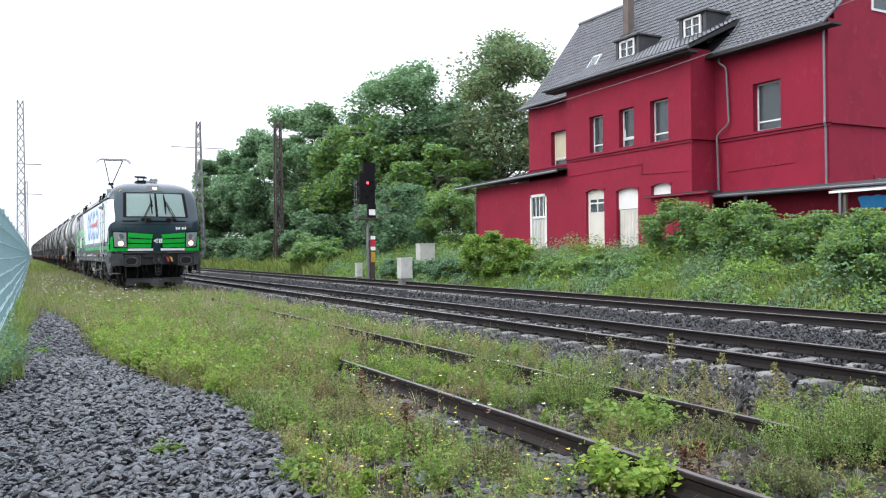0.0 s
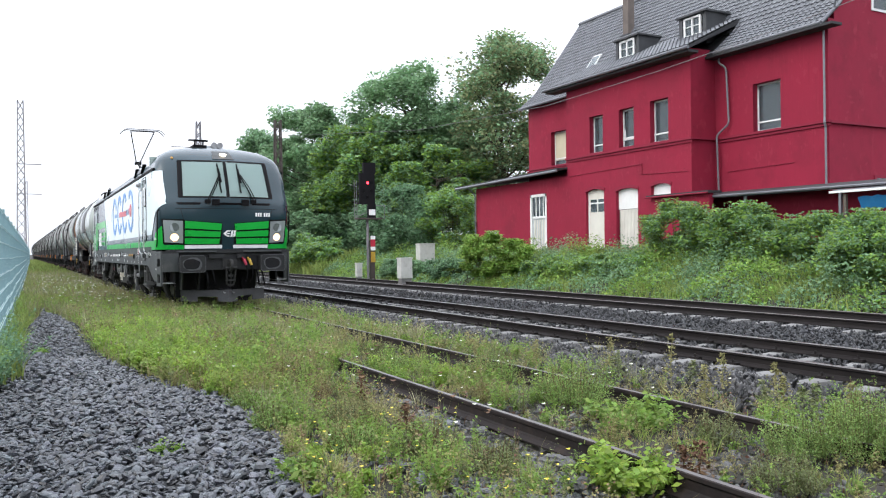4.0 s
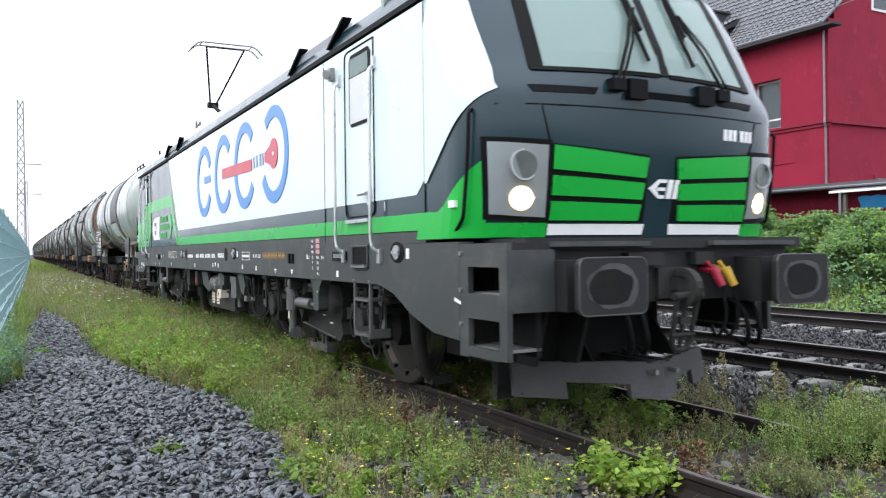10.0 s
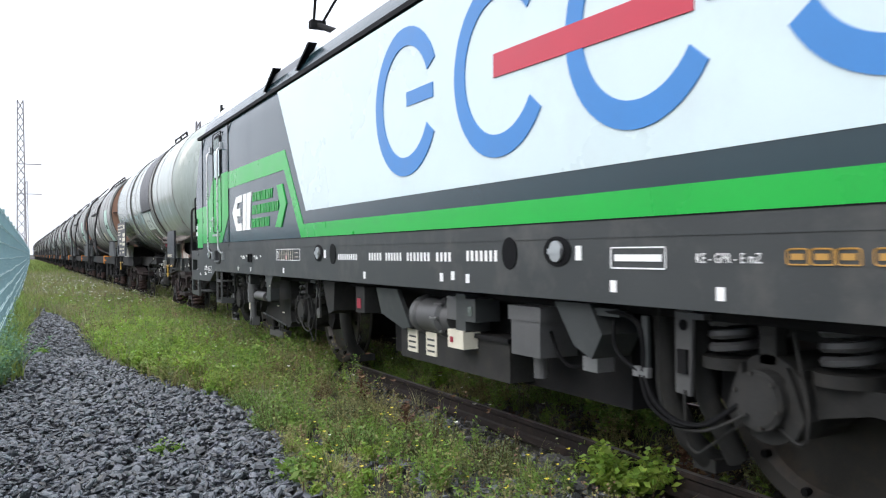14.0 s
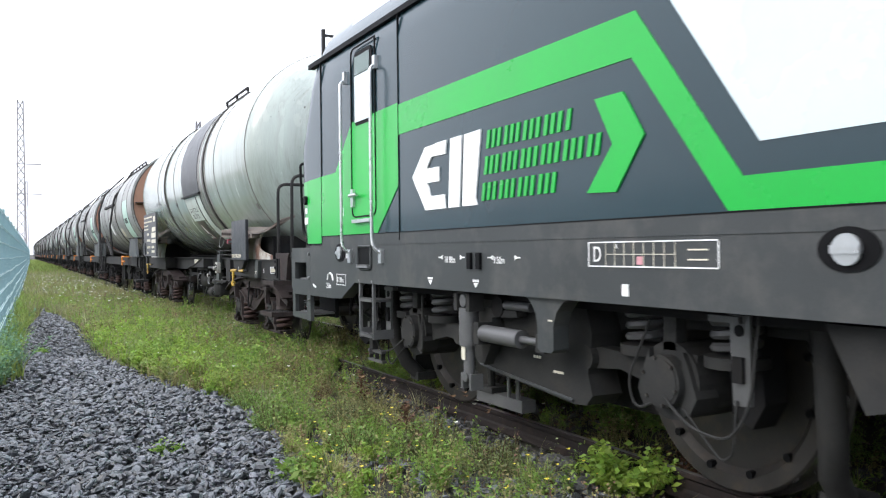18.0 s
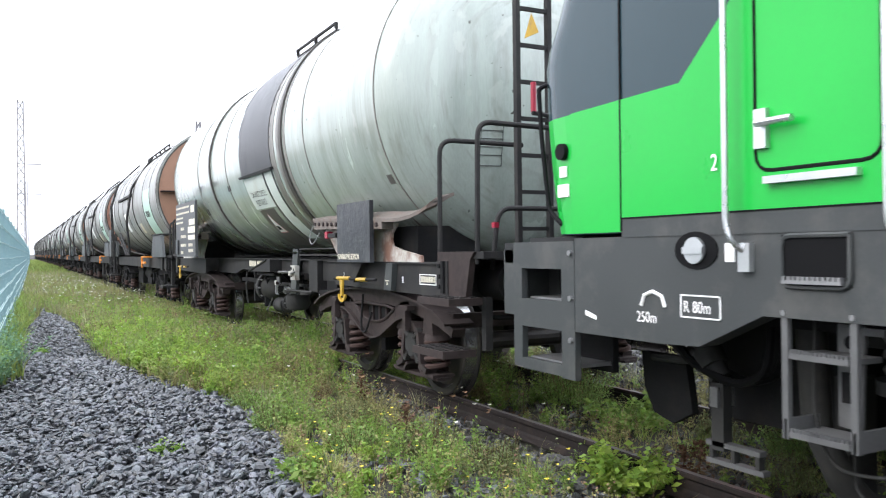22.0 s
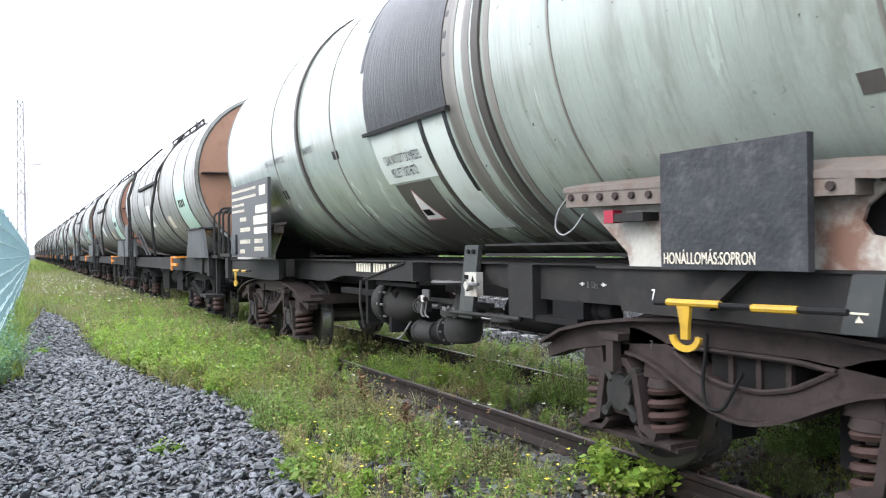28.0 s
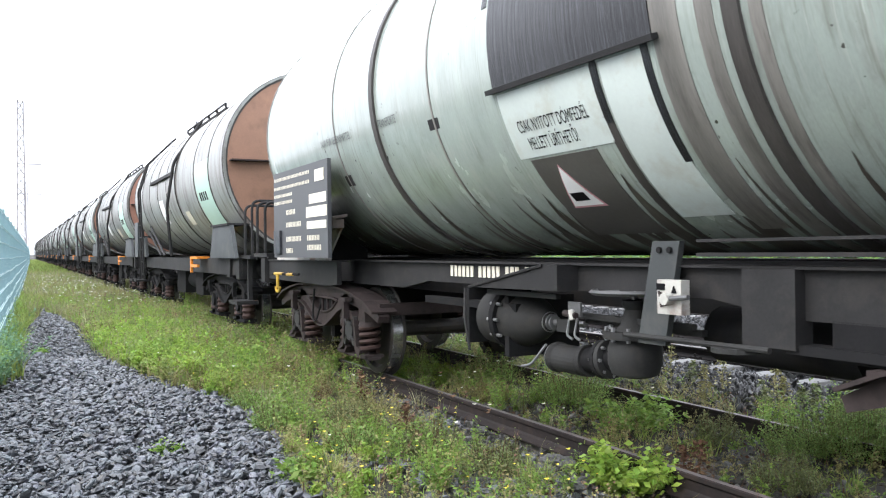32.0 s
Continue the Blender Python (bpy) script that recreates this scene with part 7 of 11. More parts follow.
def first_wagon():
    L, R, zc = 13.34, 1.455, 2.70
    wg = thing("tank_wagon", "weathered pale grey tank wagon with black overflow stain and black boards", "tank wagon", "tank wagons of the train")
    dish = [(1.62 - .57 * math.cos(a * math.pi / 2), R * math.sin(a * math.pi / 2)) for a in (.012, .12, .25, .38, .5, .62, .73, .83, .92, 1)]
    prof = dish + [(13.34 - y, r) for y, r in dish[::-1]]
    tk = part("tank", lathe(bmesh.new(), prof, (0, 0, zc), "y", 72), tank_pale, wg, "pale grey-green streaked tank barrel", smooth=True)
    for y, w in ((1.62, .02), (3.60, .02), (7.32, .025), (9.38, .02), (11.72, .02)):
        band("weld_seam", y, w, .006, tar_streak, tk, R, zc)
    for y, w in ((4.42, .09), (8.38, .075)):
        band("tank_band", y, w, .022, ring_dark, tk, R, zc)
    for y, w in ((4.58, .10), (4.30, .07)):
        band("stained_strip", y, w, .004, tar_streak, tk, R, zc)
    tank_patch("overflow_stain", 4.92, 6.42, 2.35, 4.17, tar_black, tk, R, zc, .012, 18, label="black tarry overflow panel")
    tank_patch("stain_lip", 4.88, 6.46, 2.325, 2.355, sole_grey, tk, R, zc, .05, 2)
    for y, w, za, zb in ((4.97, .05, 1.75, 2.4), (5.38, .05, 2.0, 2.36), (6.46, .06, 2.9, 4.0), (6.56, .04, 3.3, 4.05), (4.86, .05, 2.7, 4.1)):
        tank_patch("overflow_run", y, y + w, za, zb, tar_black, tk, R, zc, .005, 12)
    tank_patch("label_field", 5.44, 6.40, 1.90, 2.31, label_pale, tk, R, zc, .004, 6)
    tank_patch("label_field", 4.98, 5.36, 1.48, 2.31, label_pale, tk, R, zc, .004, 10)
    tank_patch("stain_run", 5.38, 5.45, 1.30, 2.31, ring_dark, tk, R, zc, .004, 10)
    tank_patch("stain_run", 4.74, 4.92, 1.40, 3.95, tar_streak, tk, R, zc, .004, 56)
    tank_patch("grey_field", 5.62, 6.30, 1.40, 1.885, field_grey, tk, R, zc, .005, 8)
    tri = new("warning_triangle")
    tri.parent = tk
    for pts, mat, push in (([(6.20, 1.57), (5.86, 1.57), (6.05, 1.835)], mark_pink, .010), ([(6.18, 1.58), (5.885, 1.58), (6.05, 1.82)], mark_white, .013), ([(6.12, 1.61), (5.97, 1.61), (5.98, 1.66), (6.12, 1.66)], louvre_black, .016)):
        bm = bmesh.new()
        bm.faces.new([bm.verts.new((0, y, z)) for y, z in pts])
        bmesh.ops.subdivide_edges(bm, edges=bm.edges[:], cuts=2, use_grid_fill=True)
        on_tank(bm, R, zc, push)
        part("triangle_field", bm, mat, tri)
    r = np.random.default_rng(77)
    bm = bmesh.new()
    for k in range(90):
        y, w, top = r.uniform(1.7, 11.6), r.uniform(.02, .16), r.uniform(1.36, 1.75)
        a0, a1 = math.asin((1.262 - zc) / R), math.asin((top - zc) / R)
        prev = None
        for i in range(9):
            a = a0 + (a1 - a0) * i / 8
            q = w * (1 - (i / 8) ** 2) / 2 + .003
            row = [bm.verts.new((-(R + .003) * math.cos(a), y + e * q + .01 * math.sin(i + k), zc + (R + .003) * math.sin(a))) for e in (-1, 1)]
            if prev:
                bm.faces.new((prev[0], prev[1], row[1], row[0]))
            prev = row
    tagged(part("grime_film", bm, grime, tk, smooth=True), kind="stuff")
    tank_words("CSAK NYITOTT DÓMFEDÉL", .105, 6.27, 2.05, louvre_black, tk, R, zc, .53)
    tank_words("MELLETT ÜRÍTHETŐ!", .105, 6.22, 1.94, louvre_black, tk, R, zc, .50)
    tank_words("NUR FÜR LEBENSMITTEL", .10, 9.80, 2.36, frame_grey, tk, R, zc, .72)
    tank_words("TRANSPORTE", .10, 8.32, 2.36, frame_grey, tk, R, zc, .58)
    tank_patch("repair_patch", 1.68, 1.79, 1.90, 1.98, field_grey, tk, R, zc, .003, 3)
    tank_patch("repair_patch", 9.30, 9.46, 1.95, 2.05, sole_grey, tk, R, zc, .003, 3)
    tank_patch("repair_patch", 7.26, 7.42, 2.22, 2.30, sole_grey, tk, R, zc, .003, 3)
    # data frame on the front end, following its curve
    bm = bmesh.new()
    for a, b in (((-.66, 2.03), (-.46, 2.03)), ((-.66, 2.40), (-.46, 2.40)), ((-.66, 2.03), (-.66, 2.40)), ((-.46, 2.03), (-.46, 2.40)), ((-.66, 2.33), (-.46, 2.33)), ((-.66, 2.26), (-.46, 2.26)), ((-.66, 2.19), (-.46, 2.19)), ((-.66, 2.12), (-.46, 2.12))):
        q = []
        for x, z in (a, b):
            r = math.hypot(x, z - zc)
            q.append((x, 1.62 - .57 * math.sqrt(1 - (r / R) ** 2) - .004, z))
        tube(bm, q, .0035, 5)
    part("data_frame", bm, frame_grey, tk)
    # ladder and rails of the front platform
    ld = new("ladder")
    ld.parent = wg
    for x in (-.70, -.40):
        part("stile", boxes((x - .02, x + .02, .48, .53, 1.29, 4.15)), sole_grey, ld)
    for k in range(10):
        part("rung", boxes((-.68, -.42, .49, .52, 1.45 + .29 * k, 1.48 + .29 * k)), sole_grey, ld)
    sg = part("warning_sign", plate(bmesh.new(), [(0, 0), (.20, 0), (.10, .18)], -.002, .002), yellow_paint, ld, "yellow high-voltage warning triangle")
    sg.data.transform(Matrix(((0, 1, 0, -.52), (1, 0, 0, .46), (0, 0, 1, 3.02), (0, 0, 0, 1))) @ Matrix(((0, 1, 0, 0), (1, 0, 0, 0), (0, 0, 1, 0), (0, 0, 0, 1))))
    hoop(wg, [(-1.22, .85, 1.20), (-1.22, .84, 2.18), (-.5, .74, 2.16)])
    hoop(wg, [(-1.22, .26, 1.20), (-1.22, .24, 2.24), (-.25, .24, 2.22)])
    hoop(wg, [(-1.0, .42, 1.15), (-.95, .40, 1.62), (.6, .40, 1.62)])
    part("brake_wheel_post", rod(bmesh.new(), (-.42, .22, 1.2), (-.42, .22, 2.32), .035, 8), rust_brown, wg)
    bm = bmesh.new()
    tube(bm, [(-.75, .22, 2.33), (-.42, .22, 2.30), (-.10, .22, 2.38)], .018, 6)
    part("brake_crank", bm, sole_grey, wg)
    part("crank_sleeve", rod(bmesh.new(), (-.30, .22, 2.335), (-.10, .22, 2.385), .026, 8), red_plastic, wg, "red crank sleeve")
    part("crank_grip", rod(bmesh.new(), (-.74, .22, 2.34), (-.74, .22, 2.56), .022, 8), red_plastic, wg, "red crank grip")
    part("red_tip", boxes((-1.0, -.96, .38, .42, 1.47, 1.51)), red_plastic, wg)
    part("platform", boxes((-1.25, 1.25, .12, .80, 1.24, 1.29)), sole_grey, wg)
    bm = plate(bmesh.new(), [(.80, 1.29), (.80, .96), (.36, .94), (.28, 1.24), (.22, 1.29)], -1.27, -1.22)
    part("platform_cheek", bm, rust_brown, wg)
    bm = boxes((-1.30, -1.22, .66, .70, .97, 1.22))
    for z in (1.02, 1.10, 1.18):
        rod(bm, (-1.31, .72, z), (-1.27, .72, z), .018, 6)
    part("bolt_strip", bm, dark_under, wg)
    # steps
    for y0, y1, z in ((.28, .80, .95), (.38, .90, .56)):
        st = part("footstep", boxes((-1.45, -1.17, y0, y1, z - .055, z)), rust_brown, wg, bevel=.006)
        bm = bmesh.new()
        for k in range(8):
            for j in range(3):
                box(bm, -1.435 + .09 * j, -1.385 + .09 * j, y0 + .03 + k * (y1 - y0 - .06) / 8, y0 + .06 + k * (y1 - y0 - .06) / 8, z, z + .008)
        tagged(part("tread", bm, sole_grey, st), kind="stuff")
    part("step_hanger", boxes((-1.12, -1.06, .32, .38, .55, .95)), sole_grey, wg)
    # saddles
    for e in (0, 1):
        def Y(u):
            return u if e == 0 else L - u
        for s in (-1, 1):
            # curved flange from the tank's side out to its lip, and the riveted strip under it
            bm = bmesh.new()
            prev = None
            for u, zl, zs, xo in ((3.62, 1.63, 1.69, 1.34), (2.6, 1.60, 1.68, 1.34), (1.90, 1.575, 1.665, 1.34), (1.65, 1.555, 1.65, 1.33), (1.48, 1.555, 1.65, 1.30), (1.34, 1.575, 1.665, 1.26), (1.25, 1.61, 1.70, 1.21), (1.20, 1.655, 1.745, 1.16), (1.20, 1.70, 1.78, 1.10), (1.25, 1.73, 1.80, 1.03)):
                r = R * math.sqrt(1 - max(0, (1.62 - u) / .57) ** 2)
                xi = max(xo - .16, math.sqrt(max(.1, r * r - (zs - zc) ** 2)) - .02)
                row = [bm.verts.new(p) for p in ((s * xi, Y(u), zs), (s * xo, Y(u), zl + .03), (s * xo, Y(u), zl), (s * xi, Y(u), zs - .03))]
                if prev:
                    for q in range(4):
                        bm.faces.new((prev[q], prev[(q + 1) % 4], row[(q + 1) % 4], row[q]))
                else:
                    bm.faces.new(row)
                prev = row
            bm.faces.new(prev[::-1])
            part("saddle_flange", bm, rust_pale, wg, smooth=True)
            part("rivet_strip", plate(bmesh.new(), [(Y(3.60), 1.545), (Y(1.75), 1.50), (Y(1.75), 1.575), (Y(3.60), 1.635)], s * 1.335, s * 1.21), rust_pale, wg)
            bm = bmesh.new()
            for k in range(14):
                rod(bm, (s * 1.33, Y(1.85 + .13 * k), 1.54 + .0045 * k), (s * 1.352, Y(1.85 + .13 * k), 1.54 + .0045 * k), .02, 8)
            tagged(part("saddle_rivets", bm, rust_brown, wg), kind="stuff")
            web = [(3.55, 1.55), (1.66, 1.55), (1.78, 1.46), (1.80, 1.40), (1.76, 1.345), (1.58, 1.31), (1.19, 1.26), (1.18, 1.20), (3.18, 1.20), (3.2, 1.28)]
            part("saddle_web", plate(bmesh.new(), [(Y(u), z) for u, z in web], s * 1.22, s * 1.20), web_white, wg, "rust-stained white saddle plate")
            part("saddle_back", boxes((s * 1.1 if s < 0 else .5, -.5 if s < 0 else 1.1, *sorted((Y(1.5), Y(2.5))), 1.2, 1.52)), dark_under, wg)
    part("lamp_iron", boxes((-1.33, -1.2, 2.95, 3.18, 1.445, 1.49)), sole_grey, wg)
    part("red_end", boxes((-1.335, -1.27, 3.18, 3.255, 1.44, 1.51)), red_plastic, wg)
    bm = bmesh.new()
    tube(bm, bend([(-1.33, 3.60, 1.60), (-1.35, 3.67, 1.52), (-1.36, 3.68, 1.42), (-1.36, 3.60, 1.375), (-1.35, 3.50, 1.42), (-1.33, 3.44, 1.50)], .04, 3), .006, 5)
    part("cable_loop", bm, steel_dull, wg)
    # front board with its home station
    bd = part("station_board", boxes((-1.375, -1.335, 1.93, 2.77, 1.20, 1.765)), board_black, wg, "flaking black board", bevel=.006)
    lettering("lettering", "HONÁLLOMÁS:SOPRON", .08, 2.75, 1.225, -1.378, mark_cream, wg, .62)
    # long inscription plate near the rear
    ip = part("inscription_board", boxes((-1.50, -1.46, 9.42, 11.30, 1.24, 2.22)), board_grey, wg, "dark inscription board with white lines", bevel=.004)
    for i, (y0, w, z) in enumerate(((11.26, 1.3, 2.12), (11.26, 1.3, 2.02), (11.26, .7, 1.93), (11.26, .7, 1.85), (10.8, .35, 1.72), (10.8, .55, 1.58), (10.8, .55, 1.42), (10.8, .25, 1.29), (10.05, .4, 1.42), (10.05, .45, 1.32))):
        y = y0
        while y > y0 - w:
            part("text_bar", boxes((-1.504, -1.499, y - .024, y, z, z + (.055 if i > 3 else .035))), mark_cream, ip)
            y -= .05
    for y0, y1, z0, z1 in ((9.52, 9.80, 2.02, 2.14), (9.46, 9.98, 1.80, 1.90), (9.44, 10.08, 1.66, 1.77), (9.46, 10.06, 1.54, 1.62)):
        part("white_label", boxes((-1.505, -1.499, y0, y1, z0, z1)), mark_cream, ip)
    part("paper_clip_box", boxes((-1.53, -1.499, 10.98, 11.22, 1.28, 1.55)), board_black, ip, bevel=.01)
    hoop(wg, [(-1.22, L - .62, 1.2), (-1.22, L - .62, 1.98), (-.4, L - .62, 1.98)])
    hoop(wg, [(-1.22, L - .22, 1.2), (-1.22, L - .22, 2.0), (-.4, L - .22, 2.0)])
    part("platform", boxes((-1.25, 1.25, L - .8, L - .12, 1.24, 1.29)), sole_grey, wg)
    # sole bars
    for s in (-1, 1):
        for u0, u1 in ((.62, 3.4), (L - 3.4, L - .62)):
            bm = bmesh.new()
            plate(bm, [(u0, .95), (u0 + (.0 if u0 < 5 else .35), .93), (u1 - (.15 if u0 < 5 else 0), .955), (u1 - (.06 if u0 < 5 else 0), 1.19), (u0, 1.19)], s * 1.22, s * 1.17)
            box(bm, min(s * 1.24, s * 1.08), max(s * 1.24, s * 1.08), u0, u1 + (.05 if u0 < 5 else 0), 1.19, 1.205)
            part("sole_bar", bm, sole_grey, wg)
        part("centre_sill", plate(bmesh.new(), [(3.2, .955), (4.5, .955), (5.0, 1.03), (L - 5.0, 1.03), (L - 4.5, .955), (L - 3.2, .955), (L - 3.2, 1.20), (3.2, 1.20)], *sorted((s * .95, s * .86))), sole_grey, wg)
        part("sill_flange", boxes((*sorted((s * 1.0, s * .84)), 3.2, L - 3.2, 1.195, 1.21)), sole_grey, wg)
    part("centre_beam", boxes((-.35, .35, .7, L - .7, .88, 1.22)), dark_under, wg)
    sp = part("strut_plate", plate(bmesh.new(), [(1.67, 1.19), (1.81, 1.19), (1.87, .95), (1.71, .95)], -1.27, -1.20), frame_grey, wg)
    part("jack_line", boxes((-1.274, -1.268, 1.745, 1.825, 1.032, 1.04)), mark_cream, sp)
    part("jack_mark", plate(bmesh.new(), [(1.80, 1.00), (1.765, 1.00), (1.785, 1.026)], -1.274, -1.268), mark_cream, sp)
    part("strut", plate(bmesh.new(), [(2.30, 1.19), (2.44, 1.19), (2.64, 1.03), (2.54, 1.0)], -1.30, -1.25), sole_grey, wg)
    # levers with yellow hooks
    for u in (2.05, L - 2.35):
        lv = new("brake_lever")
        lv.parent = wg
        part("bar", rod(bmesh.new(), (-1.40, u - .31, 1.05), (-1.40, u + .74, 1.035), .014, 8), dark_under, lv)
        for a, k in ((-.09, .23), (.32, .33)):
            part("yellow_sleeve", rod(bmesh.new(), (-1.40, u + a, 1.045), (-1.40, u + a + k, 1.04), .018, 8), yellow_paint, lv)
        bm = ribbon(bmesh.new(), [(u + .54, 1.03), (u + .535, .93), (u + .535, .87)], [.085, .05, .045], -1.41, -1.39)
        ribbon(bm, arc(u + .535, .885, .085, .06, 180, 360, 10), .03, -1.41, -1.39)
        part("yellow_hook", bm, yellow_paint, lv, "yellow painted hook")
    for text, size, y, z, x in (("8", .085, 1.57, 1.02, -1.223), ("7", .08, 3.01, 1.03, -1.223), ("7", .07, 3.16, .745, -1.103), ("8", .07, 1.72, .765, -1.103), ("8.10m", .062, 3.905, 1.05, -.953)):
        lettering("lettering", text, size, y, z, x, mark_white if x < -1.2 else damper_grey, wg, .7)
    for y, d in ((3.955, .02), (3.735, -.02)):
        part("arrow_mark", plate(bmesh.new(), [(y + d, 1.075), (y - d * .4, 1.062), (y - d * .4, 1.088)], -.957, -.952), mark_white, wg)
        part("arrow_mark", boxes((-.957, -.952, y - .025, y + .025, 1.072, 1.078)), mark_white, wg)
    rv = part("revision_frame", boxes((-1.225, -1.218, .92, 1.22, 1.02, 1.027), (-1.225, -1.218, .92, 1.22, 1.10, 1.107), (-1.225, -1.218, .92, .927, 1.02, 1.1), (-1.225, -1.218, 1.213, 1.22, 1.02, 1.1)), mark_white, wg)
    for k in range(9):
        part("revision_bar", boxes((-1.225, -1.218, .94 + .03 * k, .956 + .03 * k, 1.04, 1.088)), mark_cream, rv)
    # owner and running number, as bars, with a framed box behind it
    y = 7.96
    for k in range(16):
        if k in (0, 6, 11, 14):
            y -= .06
        part("number_bar", boxes((-.957, -.952, y - .045, y, 1.085, 1.175)), mark_cream, wg)
        y -= .068
    part("number_box", boxes((-.957, -.952, 6.50, 6.72, 1.12, 1.17)), damper_grey, wg)
    # brake gear and outlet valve under the middle
    bc = new("brake_cylinder")
    bc.parent = wg
    part("cylinder_shell", lathe(bmesh.new(), [(0, .04), (0, .20), (-.02, .22), (-.24, .22), (-.32, .215), (-.42, .205), (-.54, .17), (-.66, .11), (-.72, .065), (-.74, .03)], (-.78, 7.42, .775), "y", 32), bogie_grey, bc, smooth=True)
    part("cylinder_rim", lathe(bmesh.new(), [(-.25, .20), (-.25, .25), (-.31, .25), (-.31, .20)], (-.78, 7.42, .775), "y", 32), dark_under, bc, bevel=.006)
    for k in range(12):
        a = 2 * math.pi * k / 12
        p = (-.78 + .235 * math.cos(a), .775 + .235 * math.sin(a))
        part("rim_bolt", rod(bmesh.new(), (p[0], 7.06, p[1]), (p[0], 7.20, p[1]), .013, 6), steel_dull, bc)
    for d, r in ((-.70, .075), (-.73, .06), (-.755, .05)):
        part("gland_ring", rod(bmesh.new(), (-.78, 7.42 + d, .775), (-.78, 7.405 + d, .775), r, 16), steel_dull, bc)
    part("piston_rod", rod(bmesh.new(), (-.78, 6.30, .79), (-.78, 6.70, .775), .022, 8), steel_dull, bc)
    part("clevis", boxes((-.99, -.91, 6.20, 6.34, .75, .83)), bogie_grey, bc, bevel=.008)
    part("cylinder_bracket", plate(bmesh.new(), [(7.29, 1.02), (6.31, 1.20), (6.15, 1.20), (6.15, 1.03)], -1.12, -.92), sole_grey, wg)
    part("bracket_edge", tube(bmesh.new(), [(-1.125, 7.29, 1.02), (-1.125, 6.31, 1.195)], .012, 5), sole_grey, wg)
    part("hanger_strap", tube(bmesh.new(), bend([(-1.14, 7.32, 1.01), (-1.16, 7.30, .80), (-1.14, 7.26, .54)], .05, 3), .012, 5), bogie_grey, wg)
    for z, y0, y1, x in ((.86, 5.2, 6.3, -.88), (.82, 5.2, 6.25, -.80), (.985, 6.3, 7.2, -1.0)):
        part("brake_bar", boxes((x - .02, x + .02, y0, y1, z - .018, z + .018)), bogie_grey, wg)
    tg = part("tag_plate", boxes((-1.02, -1.005, 6.04, 6.17, .87, .96)), damper_grey, wg, bevel=.004)
    part("red_clamp", rod(bmesh.new(), (-1.04, 6.06, .875), (-1.04, 6.18, .885), .022, 8), rust_brown, tg)
    part("pale_clamp", rod(bmesh.new(), (-1.05, 6.08, .85), (-1.05, 6.10, .91), .020, 8), web_white, tg)
    for y in (6.06, 6.14):
        part("safety_loop", tube(bmesh.new(), bend([(-1.03, y, .86), (-1.04, y + .02, .74), (-1.03, y - .03, .72)], .03, 3), .008, 5), steel_dull, wg)
    vl = new("outlet_valve")
    vl.parent = wg
    part("valve_body", lathe(bmesh.new(), [(.52, .10), (.535, .14), (.60, .165), (.70, .165), (.75, .14)], (-.86, 5.71, 0), "z", 28), bogie_grey, vl, smooth=True)
    part("body_flange", lathe(bmesh.new(), [(.755, .10), (.755, .195), (.80, .195), (.80, .10)], (-.86, 5.71, 0), "z", 28), bogie_grey, vl, bevel=.005)
    for k in range(10):
        a = 2 * math.pi * k / 10
        p = (-.86 + .17 * math.cos(a), 5.71 + .17 * math.sin(a))
        part("flange_bolt", rod(bmesh.new(), (*p, .74), (*p, .825), .014, 6), steel_dull, vl)
    part("bonnet", lathe(bmesh.new(), [(.80, .12), (.84, .085), (.93, .06), (.955, .075), (.985, .075), (.99, .04)], (-.86, 5.71, 0), "z", 20), bogie_grey, vl, smooth=True)
    part("valve_stem", rod(bmesh.new(), (-.86, 5.71, .97), (-.86, 5.71, 1.05), .022, 8), steel_dull, vl)
    part("hand_wheel", lathe(bmesh.new(), [(-.016, .25), (0, .27), (.016, .25), (0, .235)], (-.86, 5.72, 1.035), "z", 28), damper_grey, vl, smooth=True)
    for k in range(5):
        a = 2 * math.pi * k / 5 + .3
        part("wheel_spoke", rod(bmesh.new(), (-.86, 5.72, 1.04), (-.86 + .25 * math.cos(a), 5.72 + .25 * math.sin(a), 1.035), .012, 6), damper_grey, vl)
    part("branch_neck", rod(bmesh.new(), (-.87, 5.84, .62), (-.88, 6.14, .57), .085, 18), dark_under, vl, smooth=True)
    for y, z, r, mat in ((5.92, .608, .125, bogie_grey), (5.965, .60, .125, dark_under), (6.14, .57, .105, bogie_grey)):
        part("branch_flange", rod(bmesh.new(), (-.88, y - .018, z), (-.88, y + .018, z - .005), r, 22), mat, vl)
    for k in range(8):
        a = 2 * math.pi * k / 8
        part("branch_bolt", rod(bmesh.new(), (-.88 + .105 * math.cos(a), 5.885, .605 + .105 * math.sin(a)), (-.88 + .105 * math.cos(a), 6.0, .60 + .105 * math.sin(a)), .011, 6), steel_dull, vl)
    part("outlet_cap", lathe(bmesh.new(), [(0, .03), (0, .085), (.03, .095), (.28, .095), (.30, .105), (.33, .105), (.33, .03)], (-.88, 6.16, .555), "y", 24), bogie_grey, vl)
    part("cap_face", rod(bmesh.new(), (-.88, 6.49, .555), (-.88, 6.505, .555), .10, 24), damper_grey, vl)
    part("cap_knob", rod(bmesh.new(), (-.88, 6.50, .55), (-.88, 6.54, .55), .02, 10), dark_under, vl)
    part("chain_stay", tube(bmesh.new(), bend([(-1.0, 6.45, .65), (-1.02, 6.6, .50), (-1.0, 6.75, .47)], .05, 3), .010, 5), steel_dull, vl)
    ss = part("valve_stay", plate(bmesh.new(), [(5.27, .76), (5.49, .76), (5.36, 1.34), (5.15, 1.34)], -1.03, -.99), frame_grey, wg)
